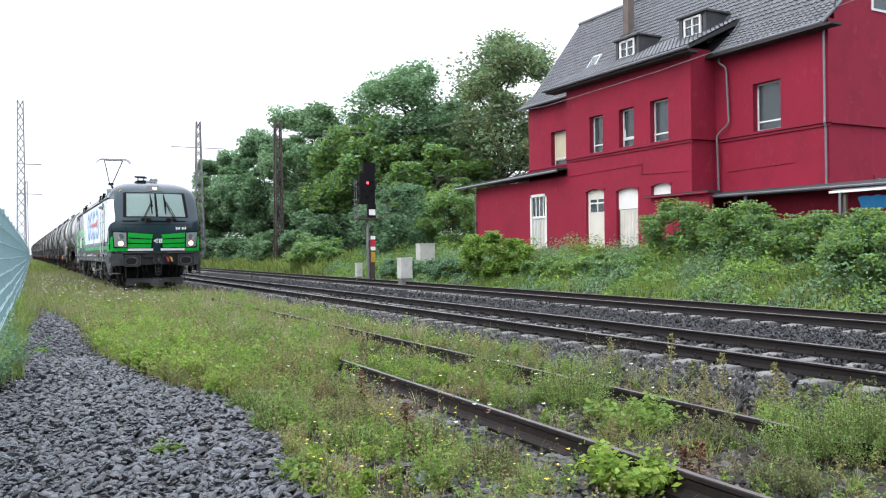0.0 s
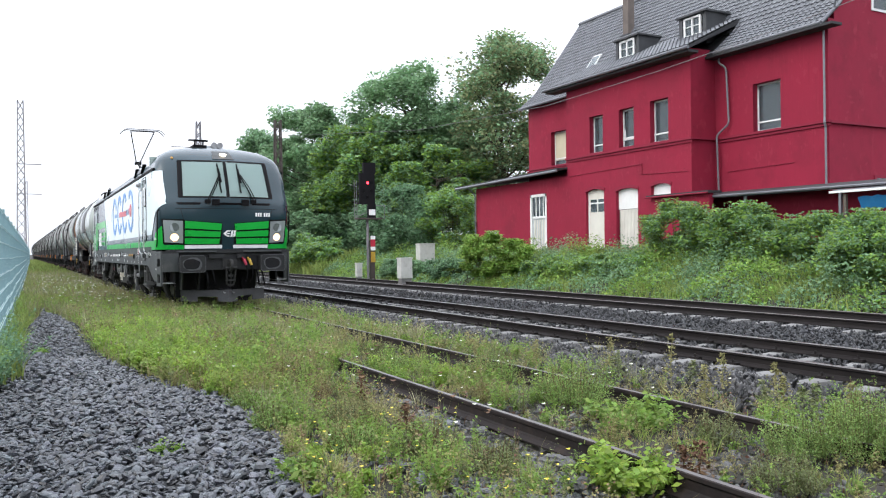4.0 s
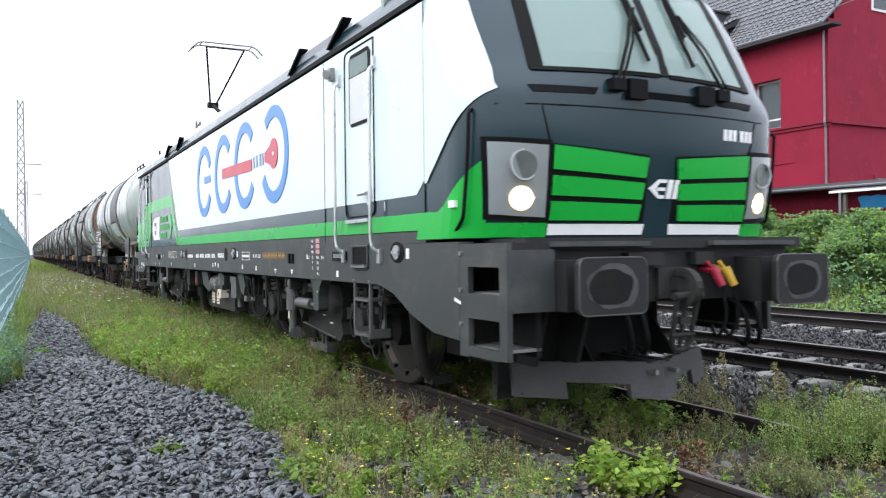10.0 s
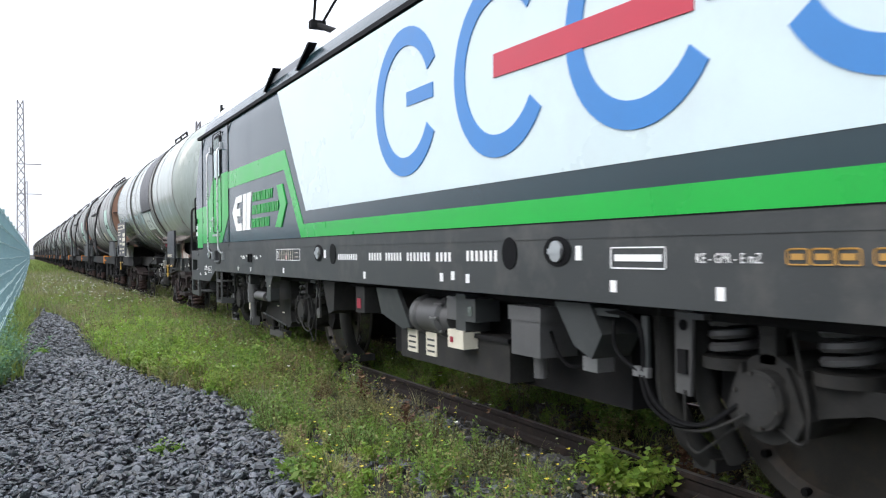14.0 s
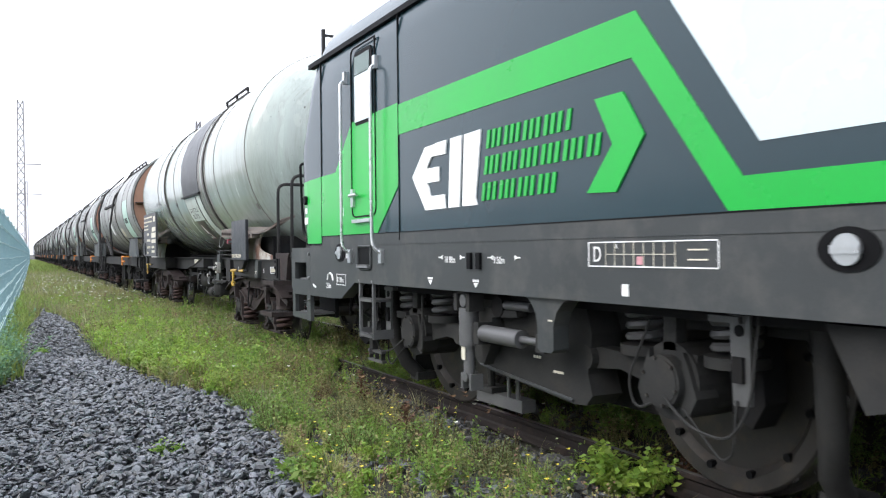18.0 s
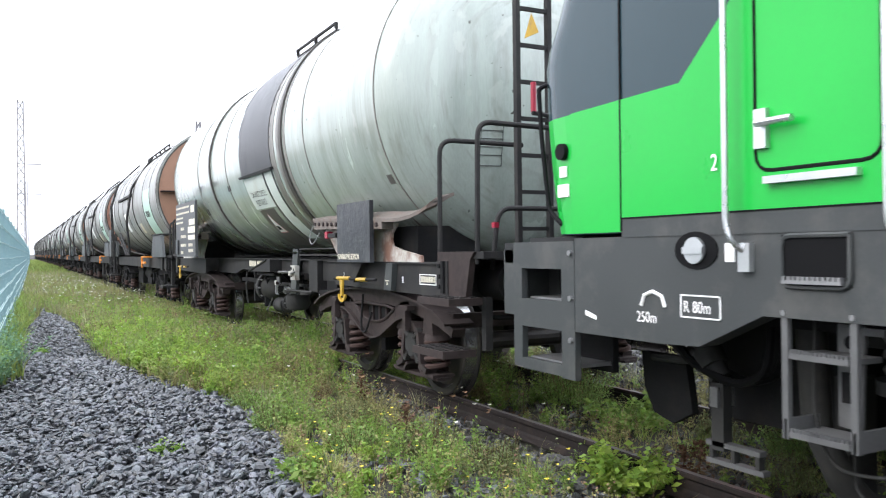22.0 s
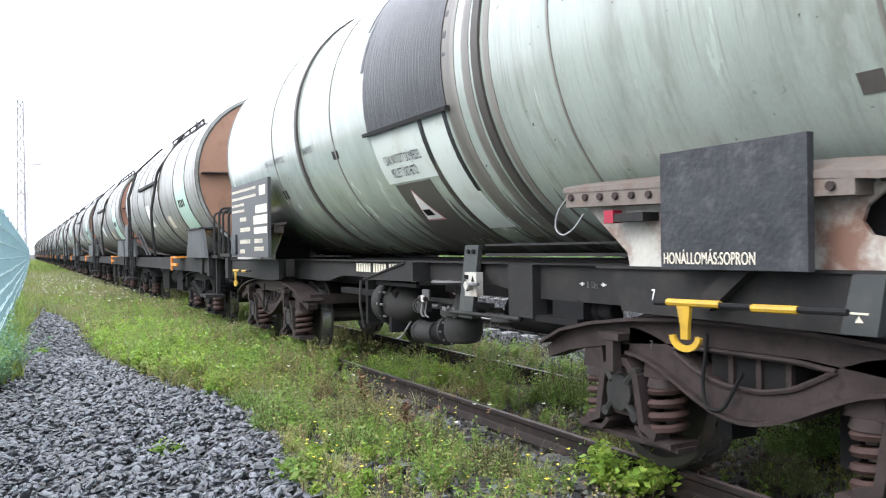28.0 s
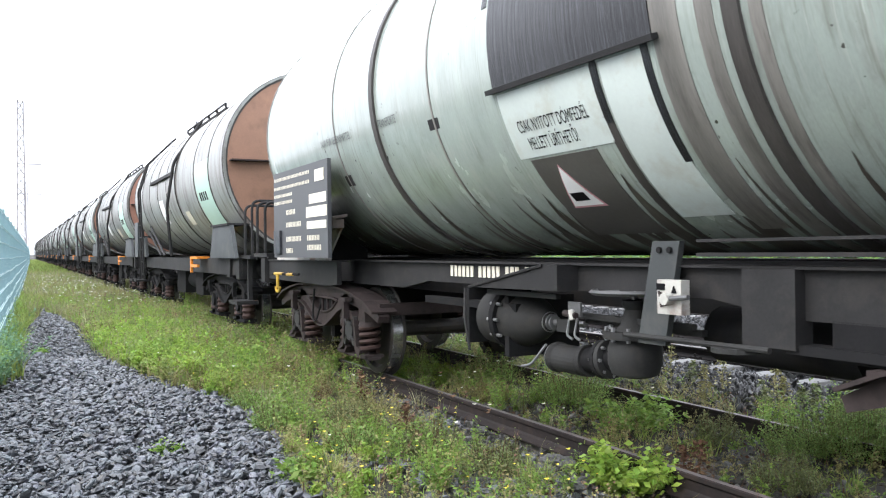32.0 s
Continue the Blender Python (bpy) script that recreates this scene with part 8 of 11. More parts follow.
    for y in (5.22, 5.30):
        part("stay_bolt", rod(bmesh.new(), (-1.045, y, 1.29), (-1.02, y, 1.29), .018, 8), dark_under, ss)
    vb = part("changeover_box", boxes((-1.10, -1.04, 5.07, 5.25, .945, 1.13)), web_white, wg, "rust-stained pale box", bevel=.022)
    part("box_mark", plate(bmesh.new(), [(5.10, 1.06), (5.14, 1.06), (5.12, 1.10)], -1.106, -1.10), louvre_black, vb)
    part("box_mark", boxes((-1.106, -1.10, 5.19, 5.25, 1.075, 1.11)), louvre_black, vb)
    part("rust_run", plate(bmesh.new(), [(5.24, 1.07), (5.18, 1.05), (5.15, 1.0), (5.22, .98)], -1.106, -1.10), rust_brown, vb)
    part("small_lever", rod(bmesh.new(), (-1.13, 5.15, 1.03), (-1.13, 4.99, 1.045), .014, 8), damper_grey, vb)
    part("lever_hub", rod(bmesh.new(), (-1.15, 5.15, 1.03), (-1.09, 5.15, 1.03), .032, 12), web_white, vb)
    part("long_rod", rod(bmesh.new(), (-1.05, 4.55, .81), (-1.05, 5.58, .80), .016, 8), bogie_grey, wg)
    part("lever_disc", rod(bmesh.new(), (-1.0, 4.80, .775), (-1.0, 4.80, .80), .12, 20), bogie_grey, wg)
    part("middle_post", boxes((-1.02, -.90, 4.43, 4.74, .82, 1.195)), sole_grey, wg, bevel=.025, segments=3)
    part("post_foot", boxes((-1.0, -.88, 3.95, 4.50, .80, .845)), dark_under, wg, bevel=.01)
    part("relay_valve", boxes((-.95, -.62, 3.95, 4.29, .78, .965)), dark_under, wg, bevel=.02)
    part("relay_drum", lathe(bmesh.new(), [(0, .02), (0, .05), (.03, .07), (.07, .07), (.08, .055), (.12, .055), (.13, .07), (.17, .07)], (-.82, 3.78, .90), "y", 18), dark_under, wg, smooth=True)
    part("air_reservoir", rod(bmesh.new(), (-.55, 4.35, .80), (-.55, 5.3, .80), .16, 18), dark_under, wg, smooth=True)
    part("side_rail", boxes((-1.06, -1.0, 3.1, 5.0, 1.255, 1.275), (-1.06, -1.0, 3.1, 5.0, 1.33, 1.345)), sole_grey, wg)
    part("linkage", boxes((-.95, -.3, 7.6, 7.66, .55, 1.0), (-.95, -.88, 6.9, 8.4, .84, .90), (-.95, -.3, 7.0, 7.06, .5, .95)), dark_under, wg)
    wagon_bogie(wg, 2.51, True, rust_brown)
    wagon_bogie(wg, 10.75, True, rust_brown)
    wagon_ends(wg, L, sole_grey)
    catwalk(wg, 4.95, 6.6, 4.16, sole_grey)
    return wg


def later_wagon():
    L, R, zc = 12.2, 1.45, 2.70
    wg = thing("tank_wagon", "weathered grey tank wagon with rusty brown recessed tank end", "tank wagon", "tank wagons of the train")
    tk = part("tank", lathe(bmesh.new(), [(.85, R - .04), (.85, R), (11.35, R), (11.35, R - .04)], (0, 0, zc), "y", 56, caps=False), tank_grey, wg, "grey streaked tank barrel", smooth=True)
    for e in (0, 1):
        def Y(u):
            return u if e == 0 else L - u
        prof = [(Y(.88), R - .01), (Y(.86), 1.2), (Y(.80), .8), (Y(.75), .4), (Y(.73), .02)]
        part("end_plate", lathe(bmesh.new(), prof, (0, 0, zc), "y", 48, caps=False), tank_brown, tk, "rusty brown end plate", smooth=True)
        part("end_seam", boxes((-R + .1, R - .1, *sorted((Y(.70), Y(.90))), zc - .01, zc + .012)), rust_brown, tk)
    for y in (.90, 1.95, 3.2, 5.1, 6.2, 7.4, 8.6, 9.8, 11.28):
        band("tank_band", y, .05 if y in (5.1, .90, 11.28) else .03, .018 if y == 5.1 else .008, ring_dark, tk, R, zc, 48)
    tank_patch("pale_label", 2.0, 3.1, 1.75, 2.85, label_green, tk, R, zc, .004, 8)
    for i in range(4):
        tank_patch("text_bar", 2.35 + .16 * i, 2.44 + .16 * i, 2.20, 2.34, sole_grey, tk, R, zc, .007, 2)
    tank_patch("paper_label", 6.8, 7.3, 1.95, 2.45, mark_white, tk, R, zc, .004, 4)
    tank_patch("paper_label", 4.3, 4.7, 1.85, 2.1, mark_cream, tk, R, zc, .004, 3)
    part("drip_rail", boxes((-1.50, -1.40, 5.3, 8.2, 2.86, 2.92)), sole_grey, wg)
    hoop(wg, [(-1.52, 5.15, 1.25), (-1.60, 5.15, 2.2), (-1.46, 5.15, 3.1), (-.9, 5.15, 3.95)], .03, sole_grey)
    ld = new("ladder")
    ld.parent = wg
    for y in (9.4, 9.75):
        part("stile", tube(bmesh.new(), [(-1.48, y, .7), (-1.56, y, 2.8), (-1.35, y, 3.5), (-.7, y, 4.15)], .022, 6), sole_grey, ld)
    for k in range(8):
        z = .8 + .3 * k
        part("rung", tube(bmesh.new(), [(-1.48 - .08 * (z - .7) / 2.1, 9.4, z), (-1.48 - .08 * (z - .7) / 2.1, 9.75, z)], .014, 5), sole_grey, ld)
    part("side_plate", boxes((-1.50, -1.44, 10.4, 11.0, 1.22, 2.10)), frame_grey, wg, bevel=.01)
    for e in (0, 1):
        def Y(u):
            return u if e == 0 else L - u
        for s in (-1, 1):
            bm = bmesh.new()
            q = [(Y(.55), 1.22), (Y(2.3), 1.22), (Y(2.05), 1.72), (Y(.85), 1.72)]
            plate(bm, q, s * 1.36, s * 1.30)
            part("saddle_shield", bm, frame_grey, wg, "grey sloping saddle shield")
            part("saddle_lip", boxes((min(s * 1.40, s * 1.05), max(s * 1.40, s * 1.05), *sorted((Y(.85), Y(2.05))), 1.72, 1.75)), sole_grey, wg)
            part("sole_bar", boxes((min(s * 1.24, s * 1.16), max(s * 1.24, s * 1.16), *sorted((Y(.6), Y(L / 2))), .95, 1.21)), sole_grey, wg)
            part("frame_gusset", plate(bmesh.new(), [(Y(1.2), 1.2), (Y(1.35), 1.2), (Y(1.45), .92), (Y(1.25), .92)], s * 1.28, s * 1.22), sole_grey, wg)
            part("footstep", boxes((min(s * 1.42, s * 1.1), max(s * 1.42, s * 1.1), *sorted((Y(.2), Y(.7))), .55, .60)), sole_grey, wg)
            part("step_hanger", boxes((min(s * 1.2, s * 1.14), max(s * 1.2, s * 1.14), *sorted((Y(.4), Y(.46))), .55, 1.2)), sole_grey, wg)
        hoop(wg, [(-1.2, Y(.55), 1.2), (-1.2, Y(.55), 2.0), (-.4, Y(.55), 2.0)])
        hoop(wg, [(-1.2, Y(.15), 1.2), (-1.2, Y(.15), 2.05), (-.4, Y(.15), 2.05)])
        part("platform", boxes((-1.25, 1.25, *sorted((Y(.1), Y(.8))), 1.21, 1.26)), sole_grey, wg)
    part("centre_beam", boxes((-.4, .4, .7, L - .7, .88, 1.24)), dark_under, wg)
    for a, b in (((7.4, 1.25), (9.2, 1.95)), ((7.9, 1.25), (9.5, 1.85))):
        part("stay_bar", tube(bmesh.new(), [(-1.30, a[0], a[1]), (-1.34, b[0], b[1])], .03, 6), sole_grey, wg)
    part("orange_bracket", boxes((-1.42, -1.2, 3.1, 3.75, 1.20, 1.24), (-1.42, -1.38, 3.1, 3.75, 1.05, 1.10), (-1.42, -1.38, 3.68, 3.75, .95, 1.24)), orange_paint, wg, "orange painted bracket")
    part("brake_gear_box", boxes((-1.1, -.5, 4.2, 4.9, .5, 1.0)), dark_under, wg, bevel=.03)
    part("brake_gear_box", boxes((-1.0, -.4, 6.6, 7.6, .45, .95)), dark_under, wg, bevel=.03)
    part("air_reservoir", rod(bmesh.new(), (-.8, 5.2, .75), (-.8, 6.4, .75), .18, 16), dark_under, wg, smooth=True)
    wagon_bogie(wg, 2.35, False, dark_under)
    wagon_bogie(wg, L - 2.35, False, dark_under)
    wagon_ends(wg, L, sole_grey)
    catwalk(wg, 4.6, 8.6, 4.17, sole_grey)
    return wg


WAGON_COUNT = 14
wagon_one = first_wagon()
wagon_two = later_wagon()
wagons = [(wagon_one, 18.98), (wagon_two, 32.32)]
for k in range(1, WAGON_COUNT):
    wagons.append((copy_thing(wagon_two, pose(TRACK_X, 61.0 + 12.2 * k, 0)), 32.32 + 12.2 * k))


# ---- plants: trees, shrubs, weeds, grass ----
def leaves(points, size, flat=0.35, rnd=rng):
    """Small folded leaf blades at the points."""
    n = len(points)
    a = rnd.uniform(0, 6.28, n)
    t = rnd.normal(0, .75, n)
    u = np.stack([np.cos(a), np.sin(a), rnd.normal(0, flat, n)], -1)
    u /= np.linalg.norm(u, axis=1)[:, None]
    w = np.stack([-np.sin(a) * np.cos(t), np.cos(a) * np.cos(t), np.sin(t)], -1)
    s = size * rnd.uniform(.6, 1.4, n)[:, None]
    p = np.asarray(points)
    v = np.stack([p - u * s * .5, p + w * s * .33, p + u * s * .55 - np.array([0, 0, 1]) * s * .12, p - w * s * .33], 1).reshape(-1, 3)
    return v, (np.arange(n)[:, None] * 4 + np.arange(4)[None])


def clumps(centre, radii, count, each, spread, rnd=rng, low=-.8):
    """Leaf places: clumps over an uneven hull with gaps, fewer inside."""
    c = np.array(centre, float)
    d = rnd.normal(0, 1, (count, 3))
    d /= np.linalg.norm(d, axis=1)[:, None]
    d[:, 2] = np.maximum(d[:, 2], low)
    r = rnd.uniform(.45, 1.05, count) ** .6
    hubs = c + d * r[:, None] * np.array(radii)
    sizes = spread * rnd.uniform(.55, 1.3, count)
    pts = np.repeat(hubs, each, 0) + np.clip(rnd.normal(0, .5, (count * each, 3)), -.8, .8) * np.repeat(sizes, each)[:, None] * np.array([1, 1, .7])
    return hubs, pts


def tree(label, x, y, base, top, spread, mats, crowns=1, leaf=.34, count=46, each=230, seed=1):
    r = np.random.default_rng(seed)
    t = thing("tree", label, "tree", "trees behind the tracks", at=(x, y, base))
    hgt = top - base
    bm = bmesh.new()
    pts = [(0, 0, -.3), (r.normal(0, .12), r.normal(0, .12), hgt * .25), (r.normal(0, .3), r.normal(0, .3), hgt * .5), (r.normal(0, .4), r.normal(0, .4), hgt * .82)]
    for k, (a, b) in enumerate(zip(pts, pts[1:])):
        rod(bm, a, b, hgt * (.022 - .006 * k), 9, hgt * (.022 - .006 * (k + 1)), caps=False)
    part("trunk", bm, bark, t)
    hubs, lp = clumps((0, 0, hgt * .58), (spread, spread, hgt * .42), count, each, hgt * .09, r)
    bm = bmesh.new()
    for h in hubs[::2]:
        k = min(.8, max(.2, h[2] / hgt - .12))
        s = Vector(pts[1]).lerp(Vector(pts[3]), max(0, min(1, (k - .25) / .57)))
        mid = s.lerp(Vector(h), .5) + Vector((0, 0, -.02 * hgt))
        rod(bm, s, mid, hgt * .006, 5, hgt * .004, caps=False)
        rod(bm, mid, h, hgt * .004, 5, hgt * .0015, caps=False)
    tagged(part("branchwork", bm, bark, t), kind="stuff")
    half = len(lp) // len(mats)
    for i, m in enumerate(mats):
        v, f = leaves(lp[i::len(mats)], leaf, rnd=r)
        tagged(cloud("crown", v, f, m, t), kind="stuff")
    return t


for label, x, y, base, top, spread, mats, leaf, count, seed in (
        ("dense green broadleaf tree on the embankment", 19.6, 86.5, .8, 12.2, 3.4, (leaf_tree,), .42, 44, 3),
        ("dense green broadleaf tree on the embankment", 20.4, 75.0, .8, 12.8, 4.2, (leaf_tree, leaf_dark), .40, 54, 4),
        ("bushy green broadleaf tree on the embankment", 22.2, 64.0, .9, 14.0, 4.6, (leaf_tree,), .36, 62, 5),
        ("broad light green tree behind the signal", 23.6, 56.5, .9, 12.2, 4.6, (leaf_tree, leaf_bush), .34, 66, 6),
        ("tall green broadleaf tree behind the signal", 27.3, 57.0, .9, 16.4, 5.0, (leaf_tree,), .34, 76, 7),
        ("tall olive-green tree with thin autumn crown", 31.3, 49.6, .9, 17.6, 4.0, (leaf_olive, leaf_tree), .32, 54, 8),
        ("green broadleaf tree beside the station house", 30.6, 58.5, .9, 13.5, 4.5, (leaf_dark, leaf_tree), .34, 56, 9),
        ("broad light green tree behind the signal", 26.0, 50.0, .9, 9.6, 4.0, (leaf_tree, leaf_bush), .32, 52, 10),
        ("hazy green tree far along the line", 20.5, 112.0, .5, 10.0, 4.0, (leaf_dark,), .5, 36, 11),
        ("hazy green tree far along the line", 19.0, 100.0, .5, 8.6, 3.4, (leaf_dark,), .5, 36, 12),
        ("dark green undergrowth tree on the embankment", 24.0, 70.0, .9, 9.0, 4.0, (leaf_dark,), .4, 44, 13)):
    tree(label, x, y, base, top - (1.0 if y < 60 else .2), spread, mats, 1, leaf * .78, int(count * 1.5), 470, seed)


def shrub(name, label, x, y, rx, ry, hgt, mats, leaf=.16, count=40, each=160, seed=1, base=None, category="shrub", group=""):
    r = np.random.default_rng(seed)
    z = float(ground_z(np.array(x), np.array(y))) if base is None else base
    t = thing(name, label, category, group, at=(x, y, z))
    hubs, lp = clumps((0, 0, hgt * .45), (rx, ry, hgt * .55), count, each, min(rx, ry, hgt) * .32, r, -.75)
    lp = lp[lp[:, 2] > .0]
    bm = bmesh.new()
    for h in hubs[::3]:
        b = Vector((h[0] * .25, h[1] * .25, -.05))
        rod(bm, b, h, .018, 5, .006, caps=False)
    tagged(part("stems", bm, bark, t), kind="stuff")
    for i, m in enumerate(mats):
        v, f = leaves(lp[i::len(mats)], leaf, rnd=r)
        tagged(cloud("foliage", v, f, m, t), kind="stuff")
    return t


for k, (label, x, y, rx, ry, hgt, mats, leaf, count) in enumerate((
        ("bluish green shrub at the foot of the trees", 20.2, 44.5, 2.2, 2.4, 4.3, (leaf_dark,), .20, 60),
        ("light green shrub beside the station house", 22.3, 41.2, 1.9, 1.9, 4.2, (leaf_bush, leaf_tree), .18, 54),
        ("bright green bush in front of the annex", 16.6, 27.4, 1.0, 1.9, 2.1, (leaf_bush,), .15, 54),
        ("climbing shrub against the station house", 19.6, 20.3, 1.1, 1.4, 1.75, (leaf_bush, leaf_tree), .14, 60),
        ("climbing shrub against the station house", 19.6, 17.4, 1.1, 1.4, 1.5, (leaf_bush, leaf_tree), .14, 66),
        ("climbing shrub against the station house", 19.5, 14.6, 1.1, 1.5, 1.2, (leaf_bush, leaf_tree), .14, 60),
        ("climbing shrub against the station house", 19.3, 12.2, 1.2, 1.5, 1.35, (leaf_tree, leaf_bush), .14, 60),
        ("dark bramble bush on the bank", 17.8, 12.0, 1.1, 1.4, 1.25, (leaf_tree, leaf_bush), .13, 44),
        ("dark bramble bush on the bank", 16.6, 31.2, .8, 2.1, .8, (leaf_dark,), .13, 44),
        ("dark bramble bush on the bank", 16.3, 35.2, .8, 2.2, .8, (leaf_dark, leaf_tree), .13, 44),
        ("leafy bramble bush on the bank", 17.4, 24.2, 1.0, 2.0, .7, (leaf_tree, leaf_bush), .13, 50),
        ("leafy bramble bush on the bank", 17.8, 21.3, 1.0, 1.6, .65, (leaf_tree, leaf_bush), .13, 44),
        ("low green shrub on the embankment", 17.0, 50.0, 1.6, 2.6, 2.2, (leaf_bush, leaf_tree), .2, 44),
        ("low green shrub on the embankment", 17.5, 62.0, 1.8, 3.0, 2.6, (leaf_tree,), .24, 44),
        ("low green shrub on the embankment", 17.5, 72.0, 1.8, 3.6, 2.4, (leaf_tree, leaf_dark), .26, 44),
        ("low green shrub on the embankment", 17.5, 84.0, 1.8, 4.6, 2.6, (leaf_dark,), .3, 40),
        ("low green shrub on the embankment", 18.5, 55.5, 2.0, 2.6, 3.4, (leaf_tree, leaf_dark), .24, 44),
        ("dark undergrowth below the trees", 24.0, 62.0, 2.6, 2.6, 4.0, (leaf_dark, leaf_tree), .3, 44),
        ("dark undergrowth below the trees", 27.4, 67.0, 3.0, 3.0, 4.4, (leaf_dark,), .3, 44),
        ("dark undergrowth below the trees", 21.6, 55.0, 2.2, 2.4, 3.4, (leaf_tree, leaf_dark), .28, 44),
        ("dark undergrowth below the trees", 30.5, 63.0, 3.0, 3.0, 4.4, (leaf_dark,), .3, 44),
        ("dark undergrowth below the trees", 22.0, 78.0, 3.0, 4.0, 4.4, (leaf_dark,), .34, 44),
        ("low green shrub on the embankment", 17.5, 100.0, 2.0, 8.0, 3.0, (leaf_dark,), .4, 44))):
    shrub("shrub", label, x, y, rx, ry, hgt, mats, leaf * (.72 if y < 40 else 1), count, 360 if y < 40 else 190, 40 + k, group="shrubs on the bank")


def blades(name, label, xs, ys, hs, width, mat, lean=.35, zoff=0.0, category="grass"):
    n = len(xs)
    zs = ground_z(xs, ys) + zoff
    a = rng.uniform(0, 6.28, n)
    l = hs * np.abs(rng.normal(0, lean, n))
    b = rng.uniform(0, 6.28, n)
    w = width * rng.uniform(.6, 1.4, n)
    ux, uy = np.cos(a) * w / 2, np.sin(a) * w / 2
    lx, ly = np.cos(b) * l, np.sin(b) * l
    v = np.stack([np.stack([xs - ux, ys - uy, zs - .02], -1), np.stack([xs + ux, ys + uy, zs - .02], -1),
                  np.stack([xs + ux * .7 + lx * .35, ys + uy * .7 + ly * .35, zs + hs * .58], -1), np.stack([xs - ux * .7 + lx * .35, ys - uy * .7 + ly * .35, zs + hs * .58], -1),
                  np.stack([xs + lx, ys + ly, zs + hs], -1)], 1).reshape(-1, 3)
    o = np.arange(n) * 5
    f = np.stack([o, o + 1, o + 2, o + 3], -1).tolist() + np.stack([o + 3, o + 2, o + 4], -1).tolist()
    return tagged(cloud(name, v, f, mat), label, category, kind="stuff")


def patchy(x, y, k=1.0):
    return (np.sin(x * 2.1 * k + y * .9 * k) + np.sin(y * 1.7 * k - x * 1.3 * k + 1.0) + np.sin(x * 4.3 * k + y * 3.1 * k) * .7 + np.sin(y * 5.9 * k - x * 4.7 * k) * .5) / 3.2


def grow(n, x0, x1, y0, y1, keep, scale=1.0, bias=0.0, shift=0.0):
    x, y = rng.uniform(x0, x1, n), rng.uniform(y0, y1, n)
    p = patchy(x + shift, y - shift, scale)
    ok = (rng.random(n) < keep(x, y) * np.clip(.5 + 1.35 * p + bias, .05, 1))
    # bare strips where the rails lie
    for rx, far in ((TRACK_X - .7525, 9.6), (TRACK_X + .7525, 15.0)):
        ok &= (np.abs(x - rx) > .12) | (y > far)
    ok &= ~((x > path_left(y) - .02) & (x < path_right(y) - .05 + .1 * p) & (y < 24))
    return x[ok], y[ok], p[ok]


def strip_keep(x, y):
    """Thick between the path and the siding, thinner between the rails and towards the ballast."""
    near = np.interp(y, [2.4, 4.2, 6.5], [.42, .6, 1.0])
    near = np.where(x > 3.4, np.interp(y, [2.4, 6, 9], [.7, .75, 1.0]), near)
    # the near rail stands bare among stones
    bare = (x > TRACK_X - 1.22) & (x < TRACK_X - .62) & (y < 9.2 + .5 * np.sin(x * 9))
    near = np.where(bare, near * .16, near)
    return near * np.interp(x, [-1.2, .2, 1.0, 2.9, 3.3, 3.6, 4.8, 5.3, 5.9, 6.4, 6.9], [.8, .9, 1, 1, .65, .6, .62, .65, .5, .22, .02])


def tall(x, y):
    """How high things grow: low on the siding, higher on the verge."""
    return np.interp(x, [-1, .8, 1.5, 2.8, 3.3, 3.5, 4.8, 5.2, 6.2], [1.0, .8, .75, .8, .6, .55, .6, .65, .6])


for name, label, mat, n, y0, y1, x0, x1, h0, h1, wd, sc in (
        ("grass", "fresh green grass and weeds along the siding", blade_green, 13000, 2.4, 9, 1.1, 6.4, .03, .15, .009, 1.0),
        ("grass", "fresh green grass and weeds along the siding", blade_green, 40000, 9, 26, -.9, 6.4, .06, .28, .012, 1.0),
        ("grass", "long green grass far along the siding", blade_green, 46000, 24, 70, .2, 6.2, .12, .42, .04, .6),
        ("dry_grass", "yellowing dry grass between the weeds", blade_dry, 10000, 2.4, 9, 1.1, 6.2, .04, .20, .006, 1.3),
        ("dry_grass", "yellowing dry grass between the weeds", blade_dry, 40000, 9, 28, -.6, 6.2, .10, .36, .011, 1.2),
        ("dry_grass", "yellowing dry grass far along the siding", blade_dry, 18000, 28, 80, .3, 6.0, .15, .45, .04, .7),
        ("brown_stalks", "thin dry brown stalks among the weeds", stalk_brown, 4600, 2.4, 18, 1.4, 6.0, .16, .46, .006, 1.7)):
    x, y, p = grow(n, x0, x1, y0, y1, strip_keep, sc, .08 if y0 > 8 else -.05, {blade_green: 0, blade_dry: 4.4}.get(mat, 9.1))
    h = (h0 + (h1 - h0) * rng.random(len(x)) ** 1.6) * tall(x, y) * np.clip(.75 + 1.1 * p, .25, 1.8)
    blades(name, label, x, y, h, wd, mat, .8)


